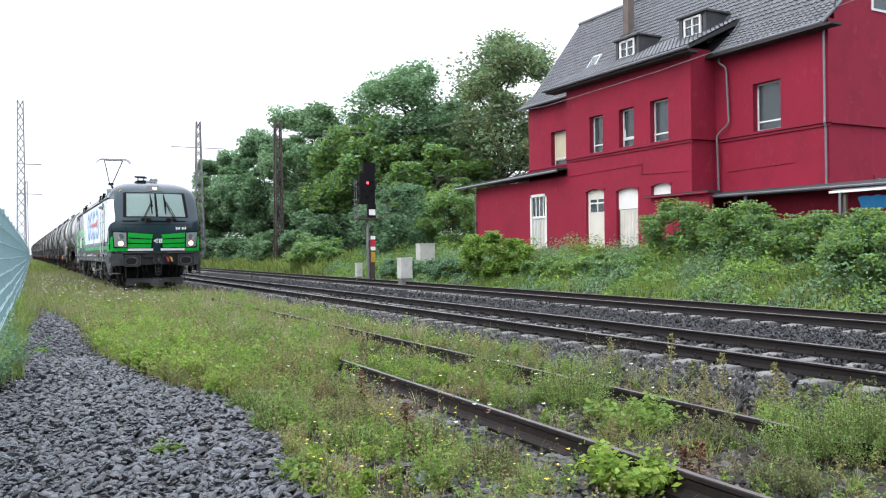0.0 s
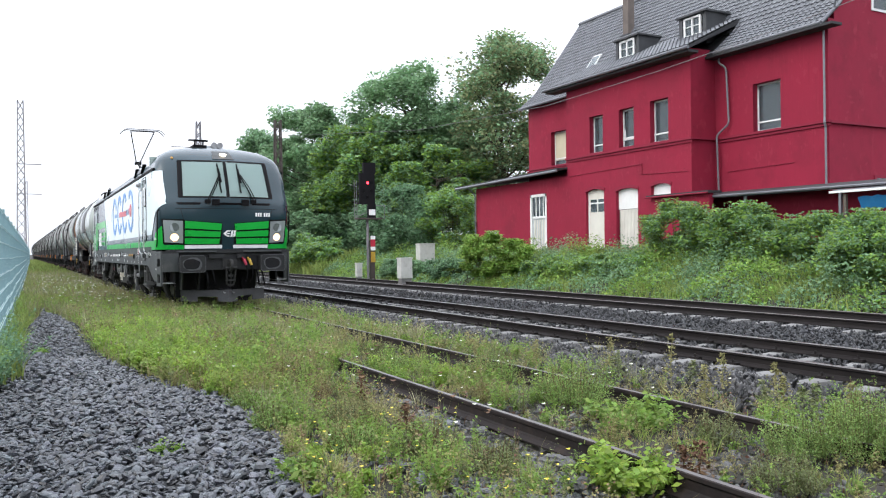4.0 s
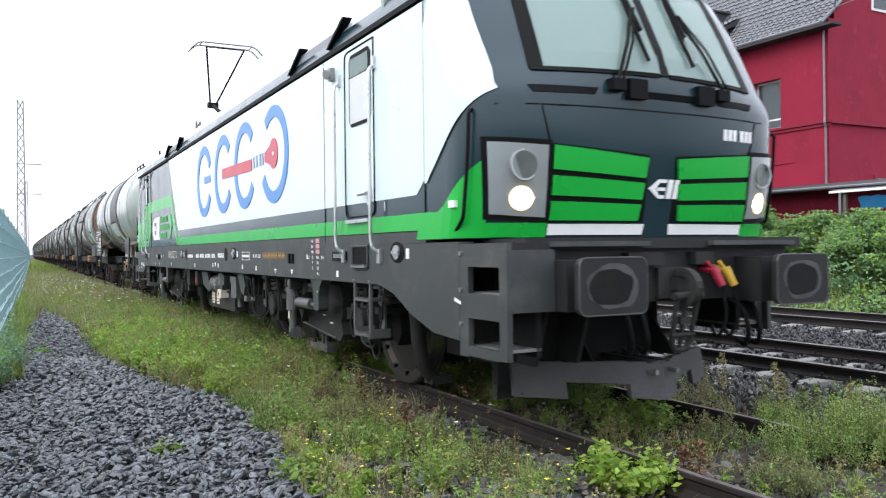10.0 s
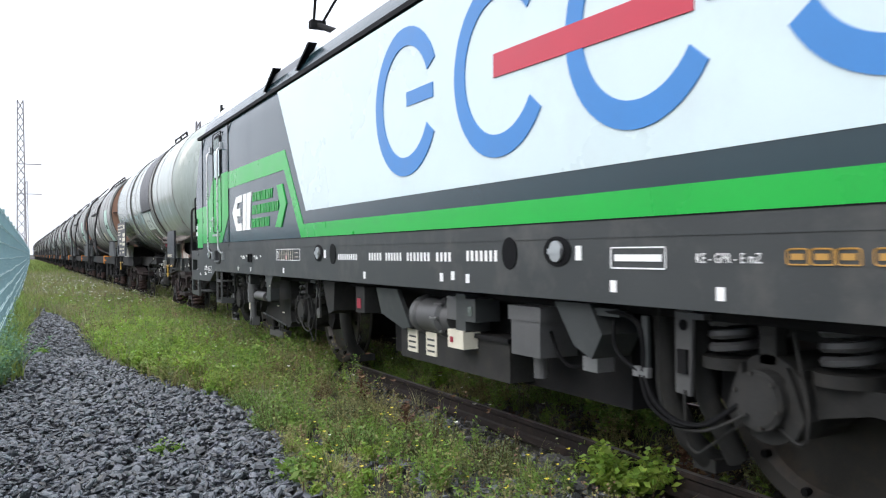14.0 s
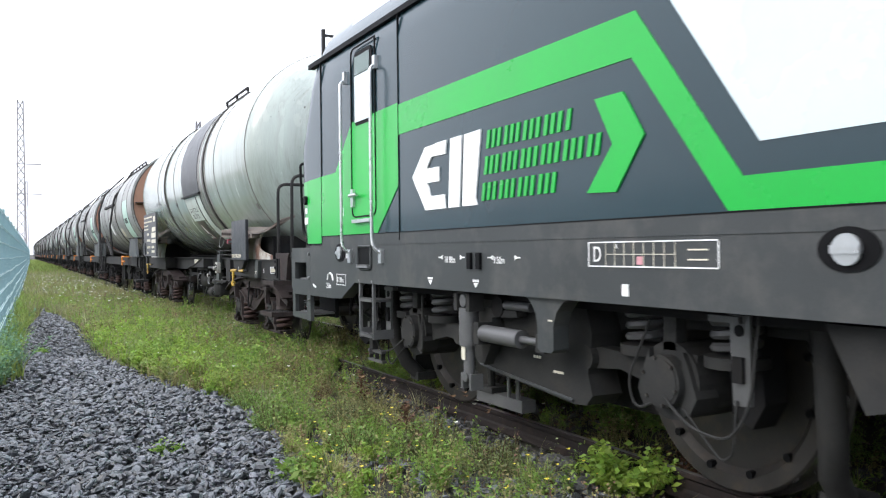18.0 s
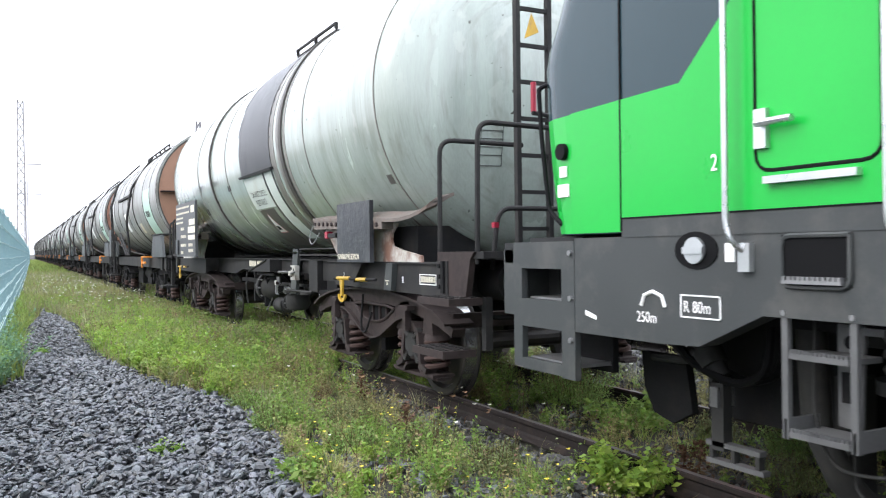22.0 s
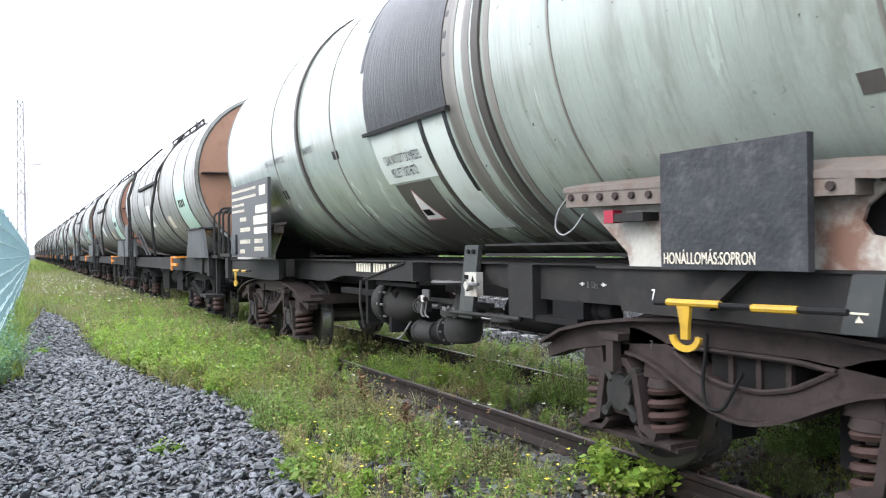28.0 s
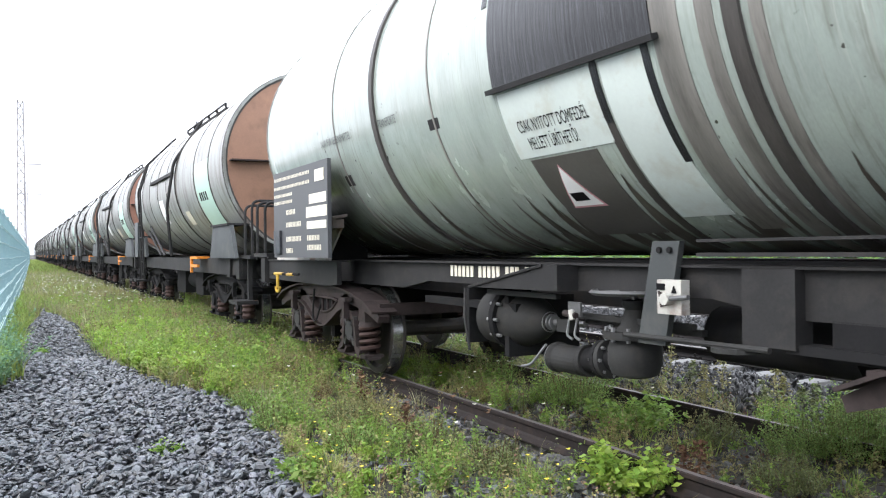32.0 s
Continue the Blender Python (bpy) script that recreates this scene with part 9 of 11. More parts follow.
def tufts(name, label, xs, ys, hs, stems, per, leaf, mat, seed, spread=.45, fold=.5):
    """Feathery weeds: a sheaf of leaning stems from one root, each set with many small leaves."""
    r = np.random.default_rng(seed)
    n = len(xs) * stems
    bx, by, h = np.repeat(xs, stems), np.repeat(ys, stems), np.repeat(hs, stems) * r.uniform(.45, 1.1, n)
    a, l = r.uniform(0, 6.28, n), np.abs(r.normal(0, spread, n)) * h
    tx, ty = np.cos(a) * l, np.sin(a) * l
    gz = ground_z(bx, by)
    # stems
    w = leaf * .10
    v = np.stack([np.stack([bx - w, by - w, gz - .02], -1), np.stack([bx + w, by + w, gz - .02], -1), np.stack([bx + tx, by + ty, gz + h], -1), np.stack([bx + tx - w * .5, by + ty, gz + h], -1)], 1).reshape(-1, 3)
    f = np.arange(n)[:, None] * 4 + np.arange(4)[None]
    # leaves
    s = r.uniform(.15, 1.02, (n, per))
    px = bx[:, None] + tx[:, None] * s + r.normal(0, leaf * .55, (n, per))
    py = by[:, None] + ty[:, None] * s + r.normal(0, leaf * .55, (n, per))
    pz = gz[:, None] + h[:, None] * s + r.normal(0, leaf * .2, (n, per))
    v2, f2 = leaves(np.stack([px, py, np.maximum(pz, gz[:, None] + .005)], -1).reshape(-1, 3), leaf, fold, r)
    tagged(cloud(name, np.concatenate([v, v2]), np.concatenate([f, f2 + len(v)]), mat), label, "weeds", kind="stuff")


def spots(n, x0, x1, y0, y1, seed, thr, scale=1.4, shift=0.0, clear=.13):
    """Root places, gathered in patches and off the rails and the path."""
    r = np.random.default_rng(seed)
    x, y = r.uniform(x0, x1, n), r.uniform(y0, y1, n)
    p = patchy(x + shift, y - shift, scale)
    ok = (p > thr + r.normal(0, .12, n)) & (r.random(n) < strip_keep(x, y))
    for rx, far in ((TRACK_X - .7525, 9.6), (TRACK_X + .7525, 15.0)):
        ok &= (np.abs(x - rx) > clear) | (y > far)
    ok &= ~((x > path_left(y) - .05) & (x < path_right(y) + .04) & (y < 24))
    return x[ok], y[ok], np.clip(.75 + 1.0 * p[ok], .35, 1.7) * r.uniform(.65, 1.25, ok.sum())


for name, label, n, x0, x1, y0, y1, thr, shift, hgt, stems, per, leaf, mat, seed in (
        ("weed_tufts", "feathery fresh green weeds in the siding", 1500, 1.2, 6.2, 2.4, 9, -.05, 0, .20, 8, 11, .022, leaf_weed, 161),
        ("weed_tufts", "feathery yellow-green weeds in the siding", 1700, 1.2, 6.2, 2.4, 9, .0, 2.2, .24, 7, 11, .018, blade_dry, 162),
        ("weed_tufts", "olive green weeds gone to seed", 800, 1.4, 6.0, 2.4, 10, .05, 4.1, .27, 6, 12, .016, weed_olive, 163),
        ("seed_stalks", "reddish brown seeding stalks among the weeds", 200, 1.5, 6.0, 2.4, 12, .05, 5.3, .33, 4, 14, .015, stalk_red, 164),
        ("weed_tufts", "feathery fresh green weeds in the siding", 2800, .2, 6.2, 9, 26, -.1, 1.1, .26, 7, 8, .038, leaf_weed, 165),
        ("weed_tufts", "yellow-green weeds along the siding", 3000, .2, 6.2, 9, 28, -.05, 3.1, .30, 6, 8, .034, blade_dry, 166),
        ("weed_tufts", "olive green weeds gone to seed", 900, .5, 6.0, 9, 26, .05, 6.1, .34, 6, 8, .03, weed_olive, 167),
        ("seed_stalks", "reddish brown seeding stalks among the weeds", 360, .9, 5.8, 11, 26, .05, 7.3, .36, 4, 9, .03, stalk_red, 168)):
    x, y, k = spots(n, x0, x1, y0, y1, seed, thr, 1.4, shift)
    tufts(name, label, x, y, hgt * k * np.clip(tall(x, y) * 1.25, .5, 1.1), stems, per, leaf, mat, seed)
r = np.random.default_rng(210)
for mat, label, n, x0, x1, y0, y1, hgt, stems, per, leaf in ((leaf_weed, "tall feathery green weed clumps", 60, 1.7, 6.0, 2.7, 10, .36, 26, 16, .022), (blade_dry, "tall yellow-green weed clumps", 60, 1.6, 6.0, 2.7, 10, .40, 22, 16, .018), (weed_olive, "tall olive weeds gone to seed", 46, 1.6, 6.2, 2.7, 10, .42, 18, 18, .016), (leaf_weed, "tall feathery green weed clumps", 110, .8, 6.2, 10, 26, .42, 22, 12, .036)):
    x, y, k = spots(n * 2, x0, x1, y0, y1, int(r.integers(1, 9999)), -.1, 1.1, 8.5, .34)
    ok = (y > 4.6) | (x < 2.7) | (x > 5.3)
    x, y = x[ok], y[ok]
    tufts("weed_clumps", label, x, y, hgt * r.uniform(.6, 1.15, len(x)), stems, per, leaf, mat, int(r.integers(1, 9999)), .55)
# rank growth hiding the near rail, and at the foot of the fence
r = np.random.default_rng(233)
for mat, label, n, x0, x1, y0, y1, hgt, stems, per, leaf in (
        (leaf_weed, "rank green weeds against the siding rail", 90, 2.75, 3.5, 9.2, 22, .34, 20, 12, .034),
        (blade_dry, "yellow-green weeds against the siding rail", 80, 2.7, 3.5, 9.2, 22, .36, 18, 12, .028),
        (weed_olive, "olive weeds against the siding rail", 46, 2.75, 3.35, 9.3, 20, .40, 16, 12, .026),
        (leaf_lush, "bright green hummocks of weeds beside the path", 90, .9, 2.9, 9.5, 26, .28, 34, 12, .040),
        (leaf_lush, "lush light green weeds beside the path", 90, .9, 2.6, 9.0, 15.5, .30, 34, 14, .034),
        (blade_green, "lush light green weeds beside the path", 70, 1.0, 2.8, 8.0, 17, .34, 30, 14, .030),
        (leaf_lush, "bright yellow-green patch of weeds beside the path", 150, 1.15, 2.15, 10.5, 15.5, .26, 30, 14, .034),
        (leaf_lush, "bright yellow-green patch of weeds beside the path", 60, 1.75, 2.5, 8.3, 9.8, .20, 30, 14, .028),
        (leaf_lush, "small bright green weeds between the rails", 26, 3.7, 4.5, 7.6, 9.4, .16, 26, 12, .028),
        (stalk_brown, "dry brown weeds beside the near rail", 34, 2.3, 3.0, 6.6, 9.2, .28, 14, 12, .016),
        (blade_pale, "dry straw-coloured weeds beside the path", 34, 1.8, 2.5, 6.6, 8.2, .22, 18, 12, .016),
        (leaf_lush, "bright low weeds at the edge of the path", 16, 1.5, 2.1, 4.3, 5.6, .12, 26, 14, .026),
        (leaf_dark, "bluish green weeds at the foot of the fence", 60, -.55, -.10, 7.0, 17, .46, 30, 14, .040),
        (leaf_weed, "green weeds at the foot of the fence", 70, -.55, -.06, 8.0, 22, .42, 26, 12, .040)):
    x, y = r.uniform(x0, x1, n), r.uniform(y0, y1, n)
    ok = (x > path_right(y) + .08) | (x < path_left(y) - .03)
    x, y = x[ok], y[ok]
    tufts("weed_clumps", label, x, y, hgt * r.uniform(.55, 1.15, len(x)), stems, per, leaf, mat, int(r.integers(1, 9999)), .5)
x, y, p = grow(34000, .1, 6.0, 11, 60, strip_keep, .7, .1)
blades("seeding_grass", "pale seeding grass along the siding", x, y, rng.uniform(.12, .42, len(x)), np.interp(y, [11, 60], [.012, .04]), blade_pale, .45)
x, y, p = grow(26000, 1.1, 6.4, -8, 2.4, strip_keep, 1.0, .0)
blades("grass", "fresh green grass and weeds along the siding", x, y, rng.uniform(.05, .26, len(x)) * np.clip(.8 + .7 * p, .4, 1.4), .012, blade_green, .5)
x, y, p = grow(12000, 1.1, 6.4, -8, 2.4, strip_keep, 1.3, .0)
blades("dry_grass", "yellowing dry grass between the weeds", x, y, rng.uniform(.06, .3, len(x)), .010, blade_dry, .5)
# verge under the fence
x, y = rng.uniform(-.75, .2, 9000), rng.uniform(6, 30, 9000)
ok = (x < path_left(y) + .02) & (x > fence_x(y) - .5)
blades("grass", "green weeds at the foot of the fence", x[ok], y[ok], rng.uniform(.08, .38, ok.sum()), .016, blade_green, .5)
# far meadow strip and the bank
x, y = rng.uniform(.4, 6.2, 16000), rng.uniform(70, 190, 16000)
blades("grass", "long grass far along the line", x, y, rng.uniform(.25, .6, len(x)), .14, blade_green, .4)
x, y = rng.uniform(15.4, 20.5, 40000), rng.uniform(8, 46, 40000)
p = patchy(x, y, .8)
ok = rng.random(len(x)) < np.clip((x - 15.1) / 1.0, 0, 1) * np.clip(.6 + p, .1, 1)
blades("grass", "rough green grass on the bank", x[ok], y[ok], rng.uniform(.1, .42, ok.sum()) * np.clip(.8 + .5 * p[ok], .4, 1.4), .03, blade_green, .6)
for n, thr, shift, hmax, size, mat, label, seed in ((70000, -.15, 1.0, .75, .085, leaf_bush, "leafy green brambles and weeds on the bank", 171), (60000, -.05, 4.0, .85, .09, leaf_tree, "leafy green brambles and weeds on the bank", 172), (34000, .1, 7.0, .7, .08, leaf_dark, "dark leafy undergrowth on the bank", 173)):
    r = np.random.default_rng(seed)
    x, y = r.uniform(15.5, 20.8, n), r.uniform(7, 47, n)
    p = patchy(x + shift, y - shift, .9)
    ok = p > thr
    x, y, p = x[ok], y[ok], p[ok]
    z = ground_z(x, y) + r.random(len(x)) ** .8 * hmax * np.clip(p - thr + .15, .1, 1) * np.clip((x - 15.2) / 1.2, .15, 1) * 1.2
    v, f = leaves(np.stack([x, y, z], -1), size, .5, r)
    tagged(cloud("bank_weeds", v, f, mat), label, "weeds", kind="stuff")
x, y = rng.uniform(15.5, 19.0, 26000), rng.uniform(46, 130, 26000)
blades("grass", "rough green grass on the bank", x, y, rng.uniform(.3, .9, len(x)), .12, blade_green, .5)


# broad-leaved weeds as leaf clouds over the verge
def weed_carpet(n, x0, x1, y0, y1, size, hmax, mat, label, seed, thr=.15):
    r = np.random.default_rng(seed)
    x, y = r.uniform(x0, x1, n), r.uniform(y0, y1, n)
    p = patchy(x + 3.3, y - 1.7, 1.5)
    ok = (p > thr) & (r.random(n) < strip_keep(x, y))
    for rx in (TRACK_X - .7525, TRACK_X + .7525):
        ok &= np.abs(x - rx) > .09
    ok &= ~((x > path_left(y) - .05) & (x < path_right(y) + .05) & (y < 24))
    x, y = x[ok], y[ok]
    z = ground_z(x, y) + r.random(len(x)) ** 1.4 * hmax * tall(x, y) * np.clip(p[ok] + .5, .2, 1.3) + .01
    v, f = leaves(np.stack([x, y, z], -1), size, .5, r)
    tagged(cloud("weeds", v, f, mat), label, "weeds", kind="stuff")


weed_carpet(26000, 1.3, 6.2, 2.4, 10, .026, .08, leaf_weed, "small-leaved green weeds in the siding", 61, .3)
weed_carpet(30000, .3, 6.2, 10, 26, .05, .18, leaf_weed, "small-leaved green weeds in the siding", 62)


def leafy_weed(label, x, y, rad, hgt, mat, leaf, n, seed):
    r = np.random.default_rng(seed)
    z = float(ground_z(np.array(x), np.array(y)))
    t = thing("leafy_weed", label, "weed", "leafy weeds beside the rail", at=(x, y, z))
    bm = bmesh.new()
    pts = []
    for k in range(26):
        a, q = r.uniform(0, 6.28), r.uniform(.2, 1) ** .6 * rad
        tip = Vector((math.cos(a) * q, math.sin(a) * q, hgt * r.uniform(.45, 1.0) * (1.1 - .5 * q / rad)))
        tube(bm, [(tip.x * .15, tip.y * .15, 0), (tip.x * .6, tip.y * .6, tip.z * .7), tip], .004, 4)
        for j in range(n // 26):
            s = r.uniform(.35, 1.05)
            pts.append((tip.x * s + r.normal(0, .035), tip.y * s + r.normal(0, .035), max(.02, tip.z * s + r.normal(0, .03))))
    tagged(part("stem_growth", bm, leaf_weed, t), kind="stuff")
    v, f = leaves(np.array(pts), leaf, .3, r)
    tagged(cloud("foliage", v, f, mat, t), kind="stuff")


leafy_weed("lush bright green leafy weed against the rail", 3.27, 3.82, .34, .36, leaf_lush, .046, 2000, 71)
leafy_weed("broad-leaved green weed between the rails", 4.45, 5.15, .42, .26, leaf_weed, .048, 1500, 72)
leafy_weed("light green weed tuft between the rails", 4.35, 7.6, .32, .24, leaf_weed, .05, 380, 74)
leafy_weed("light green weed tuft beside the path", 1.56, 4.95, .2, .16, leaf_weed, .055, 200, 75)
leafy_weed("small green weed in the gravel path", .95, 6.2, .12, .10, leaf_weed, .035, 110, 78)
leafy_weed("small green weed in the gravel path", .25, 13.2, .18, .12, leaf_weed, .04, 110, 79)


def feathery_weed(label, x, y, rad, hgt, stems, seed, mat):
    """Dense bush of fine upright stems, brown at the foot and feathery green above."""
    r = np.random.default_rng(seed)
    z = float(ground_z(np.array(x), np.array(y)))
    t = thing("feathery_weed", label, "weed", "feathery weeds in the siding", at=(x, y, z))
    a, q = r.uniform(0, 6.28, stems), np.sqrt(r.random(stems)) * rad
    bx, by = np.cos(a) * q * .7, np.sin(a) * q * .7
    h = hgt * r.uniform(.55, 1.05, stems) * (1.08 - .45 * (q / rad) ** 2)
    tx, ty = bx * 1.45 + r.normal(0, .03, stems), by * 1.45 + r.normal(0, .03, stems)
    w = .0018
    v = np.stack([np.stack([bx - w, by - w, h * 0], -1), np.stack([bx + w, by + w, h * 0], -1), np.stack([tx + w, ty, h], -1), np.stack([tx - w, ty, h], -1)], 1).reshape(-1, 3)
    tagged(cloud("stem_growth", v, np.arange(stems)[:, None] * 4 + np.arange(4)[None], stalk_brown, t), kind="stuff")
    per = 52
    s = r.uniform(.22, 1.03, (stems, per))
    off = .022 * (1.15 - s * .8)
    p = np.stack([bx[:, None] + (tx - bx)[:, None] * s + r.normal(0, 1, s.shape) * off, by[:, None] + (ty - by)[:, None] * s + r.normal(0, 1, s.shape) * off, h[:, None] * s], -1).reshape(-1, 3)
    v, f = leaves(p, .014, .9, r)
    tagged(cloud("foliage", v, f, mat, t), kind="stuff")


for k, (x, y, rad, hgt, stems, mat) in enumerate((
        (4.62, 7.75, .34, .36, 150, leaf_feather), (4.42, 5.9, .36, .42, 170, leaf_feather), (4.85, 3.45, .30, .44, 150, leaf_feather), (4.62, 3.72, .24, .32, 110, leaf_feather),
        (5.15, 3.5, .34, .52, 170, leaf_feather), (4.05, 3.35, .22, .26, 90, weed_olive), (4.5, 4.3, .2, .26, 80, weed_olive), (3.95, 6.6, .22, .2, 80, blade_dry), (2.45, 6.3, .26, .24, 110, weed_olive),
        (2.1, 5.5, .22, .20, 100, leaf_feather), (2.55, 5.1, .24, .26, 110, weed_olive), (2.75, 4.55, .2, .24, 90, weed_olive), (1.85, 6.55, .2, .26, 100, leaf_feather), (2.0, 7.6, .28, .22, 120, leaf_feather),
        (3.9, 8.9, .3, .24, 120, leaf_feather), (4.4, 10.4, .3, .26, 110, weed_olive), (5.3, 8.6, .26, .24, 100, weed_olive), (2.3, 9.2, .3, .24, 120, leaf_feather), (2.7, 8.3, .24, .26, 100, weed_olive))):
    feathery_weed("feathery green weed bush with a brown foot in the siding" if mat is leaf_feather else "feathery olive weed bush gone to seed in the siding", x, y, rad, hgt, stems, 500 + k, mat)

# arching grass in separate tufts
r = np.random.default_rng(401)
for mat, label, n, x0, x1, y0, y1, hmin, hmax, wd in (
        (blade_green, "arching tufts of fresh grass in the siding", 60, 1.5, 2.9, 4.0, 13, .10, .24, .008),
        (blade_dry, "arching tufts of yellowing grass in the siding", 50, 1.6, 2.9, 4.0, 13, .12, .28, .006),
        (blade_green, "arching tufts of fresh grass between the rails", 36, 3.6, 5.9, 2.6, 11, .10, .24, .008),
        (blade_pale, "pale seeding grass tufts among the weeds", 40, 1.5, 6.0, 4.2, 14, .16, .32, .005),
        (blade_green, "tall grass tufts along the siding", 150, .8, 6.0, 11, 26, .16, .36, .014),
        (blade_pale, "pale grass tufts along the siding", 110, .8, 6.0, 11, 26, .18, .38, .012)):
    x, y = r.uniform(x0, x1, n), r.uniform(y0, y1, n)
    p = patchy(x + 1.3, y + 2.9, 1.2)
    ok = (p > -.25) & (x > path_right(y) + .08)
    for rx in (TRACK_X - .7525, TRACK_X + .7525):
        ok &= (np.abs(x - rx) > .10) | (y > 9)
    x, y = np.repeat(x[ok], 34), np.repeat(y[ok], 34)
    h = np.repeat(r.uniform(hmin, hmax, ok.sum()), 34) * r.uniform(.5, 1.1, len(x))
    blades("grass_tufts", label, x + r.normal(0, .035, len(x)), y + r.normal(0, .035, len(x)), h, wd, mat, 1.1)

# dry litter lying between the weeds
r = np.random.default_rng(311)
x, y = r.uniform(1.5, 6.0, 9000), r.uniform(2.2, 12, 9000)
ok = (patchy(x + 6.0, y + 2.0, 1.6) + r.normal(0, .25, len(x)) > -.05) & ~((x < path_right(y) + .1))
v, f = leaves(np.stack([x[ok], y[ok], ground_z(x[ok], y[ok]) + r.uniform(.012, .05, ok.sum())], -1), .030, .12, r)
tagged(cloud("dry_litter", v, f, stalk_brown), "dry brown litter of leaves and twigs on the ground", "litter", kind="stuff")


def flower_field(name, label, n, mat, size, x0, x1, y0, y1, h0, h1, seed):
    r = np.random.default_rng(seed)
    x, y = r.uniform(x0, x1, n), r.uniform(y0, y1, n)
    ok = ~((x > path_left(y) - .1) & (x < path_right(y) + .1) & (y < 24))
    x, y = x[ok], y[ok]
    z = ground_z(x, y) + r.uniform(h0, h1, len(x))
    k = 7
    ang = np.arange(k) / k * 6.283
    s = size * r.uniform(.6, 1.3, len(x))
    ring = np.stack([x[:, None] + np.cos(ang) * s[:, None], y[:, None] + np.sin(ang) * s[:, None], z[:, None] + .25 * s[:, None] * np.cos(ang * 2)], -1)
    low = np.stack([x, y, z - s * .5], -1)[:, None]
    v = np.concatenate([ring, low], 1).reshape(-1, 3)
    f = []
    for i in range(len(x)):
        o = i * (k + 1)
        f.append([o + j for j in range(k)])
        f += [[o + j, o + k, o + (j + 1) % k] for j in range(k)]
    tagged(cloud(name, v, f, mat), label, "flowers", kind="stuff")


flower_field("yellow_flowers", "small yellow flowers over the weeds", 170, petal_yellow, .012, 1.6, 3.2, 3.6, 11, .10, .22, 81)
flower_field("white_flowers", "small white flower heads over the weeds", 260, petal_white, .016, .8, 5.8, 5, 26, .15, .34, 82)
flower_field("white_flowers", "pale white flower heads far along the siding", 320, petal_white, .03, .6, 3.4, 20, 50, .25, .5, 83)
flower_field("seed_heads", "round brown seed heads on stalks", 40, stalk_brown, .022, 1.9, 3.4, 4.2, 9, .30, .48, 84)
for k, (x, y, hgt, mat) in enumerate(((5.9, 6.25, .62, blade_dry), (3.72, 3.7, .30, stalk_brown), (3.66, 3.78, .26, stalk_brown), (6.15, 5.8, .45, blade_dry), (2.75, 6.9, .42, stalk_brown), (6.3, 5.3, .42, blade_dry), (5.55, 4.4, .34, weed_olive), (5.75, 4.75, .38, blade_dry), (5.9, 5.1, .30, weed_olive), (6.0, 4.3, .36, blade_dry), (6.15, 4.75, .28, weed_olive), (5.6, 5.5, .42, blade_dry), (5.75, 6.9, .36, weed_olive), (6.05, 7.4, .42, blade_dry), (6.35, 6.4, .30, weed_olive), (5.5, 8.1, .4, blade_dry), (6.5, 4.6, .26, blade_dry), (2.6, 5.6, .30, stalk_brown))):
    r = np.random.default_rng(90 + k)
    t = thing("tall_stalk", "tall thin seeding stalk standing in the stones" if mat is blade_dry else "dry seeding stalk among the siding weeds", "weed", "tall stalks", at=(x, y, float(ground_z(np.array(x), np.array(y)))))
    part("stem", tube(bmesh.new(), [(0, 0, 0), (.01, .01, hgt * .5), (.02, -.01, hgt)], .004, 5), mat, t)
    q = r.uniform(.25, 1, 150)
    pts = np.stack([r.normal(0, .03, 150) * (1.2 - q) * 2, r.normal(0, .03, 150) * (1.2 - q) * 2, q * hgt], -1)
    v, f = leaves(pts, .032, .4, r)
    tagged(cloud("seed_head", v, f, mat, t), kind="stuff")
for k, (x, y, s) in enumerate(((3.19, 7.97, .10), (3.22, 6.95, .12), (3.12, 6.3, .09), (3.22, 4.5, .16), (3.05, 4.0, .14), (3.2, 8.5, .08), (4.6, 5.5, .07), (3.26, 5.6, .09), (3.1, 5.1, .08))):
    bm = bmesh.new()
    bmesh.ops.create_icosphere(bm, subdivisions=3, radius=s)
    for v in bm.verts:
        v.co *= .72 + .5 * noise.noise(v.co * 16 + Vector((k * 3.1, 0, 0))) * .8 + .12 * noise.noise(v.co * 45)
        v.co.z *= .42
    st = tagged(finish("stone", bm, stone_dusty), "grey rough stone lying in the weeds", "stone", "grey stones in the siding")
    st.location = (x, y, float(ground_z(np.array(x), np.array(y))) + s * .3)


# ---- the red station house beyond the tracks ----
FX, RX = 21.5, 22.7          # front of bay and annex, front of the set-back wings


def wall_cells(bm, y0, y1, z0, z1, x0, x1, holes):
    """A wall facing the tracks, with openings that go through it."""
    ys = sorted({y0, y1, *[v for h in holes for v in h[:2] if y0 < v < y1]})
    zs = sorted({z0, z1, *[v for h in holes for v in h[2:4] if z0 < v < z1]})
    for ya, yb in zip(ys, ys[1:]):
        za = None
        for i, (a, b) in enumerate(zip(zs, zs[1:])):
            inside = any(h[0] <= ya and yb <= h[1] and h[2] <= a and b <= h[3] for h in holes)
            if not inside and za is None:
                za = a
            if za is not None and (inside or i == len(zs) - 2):
                box(bm, x0, x1, ya, yb, za, a if inside else b)
                za = None
    return bm


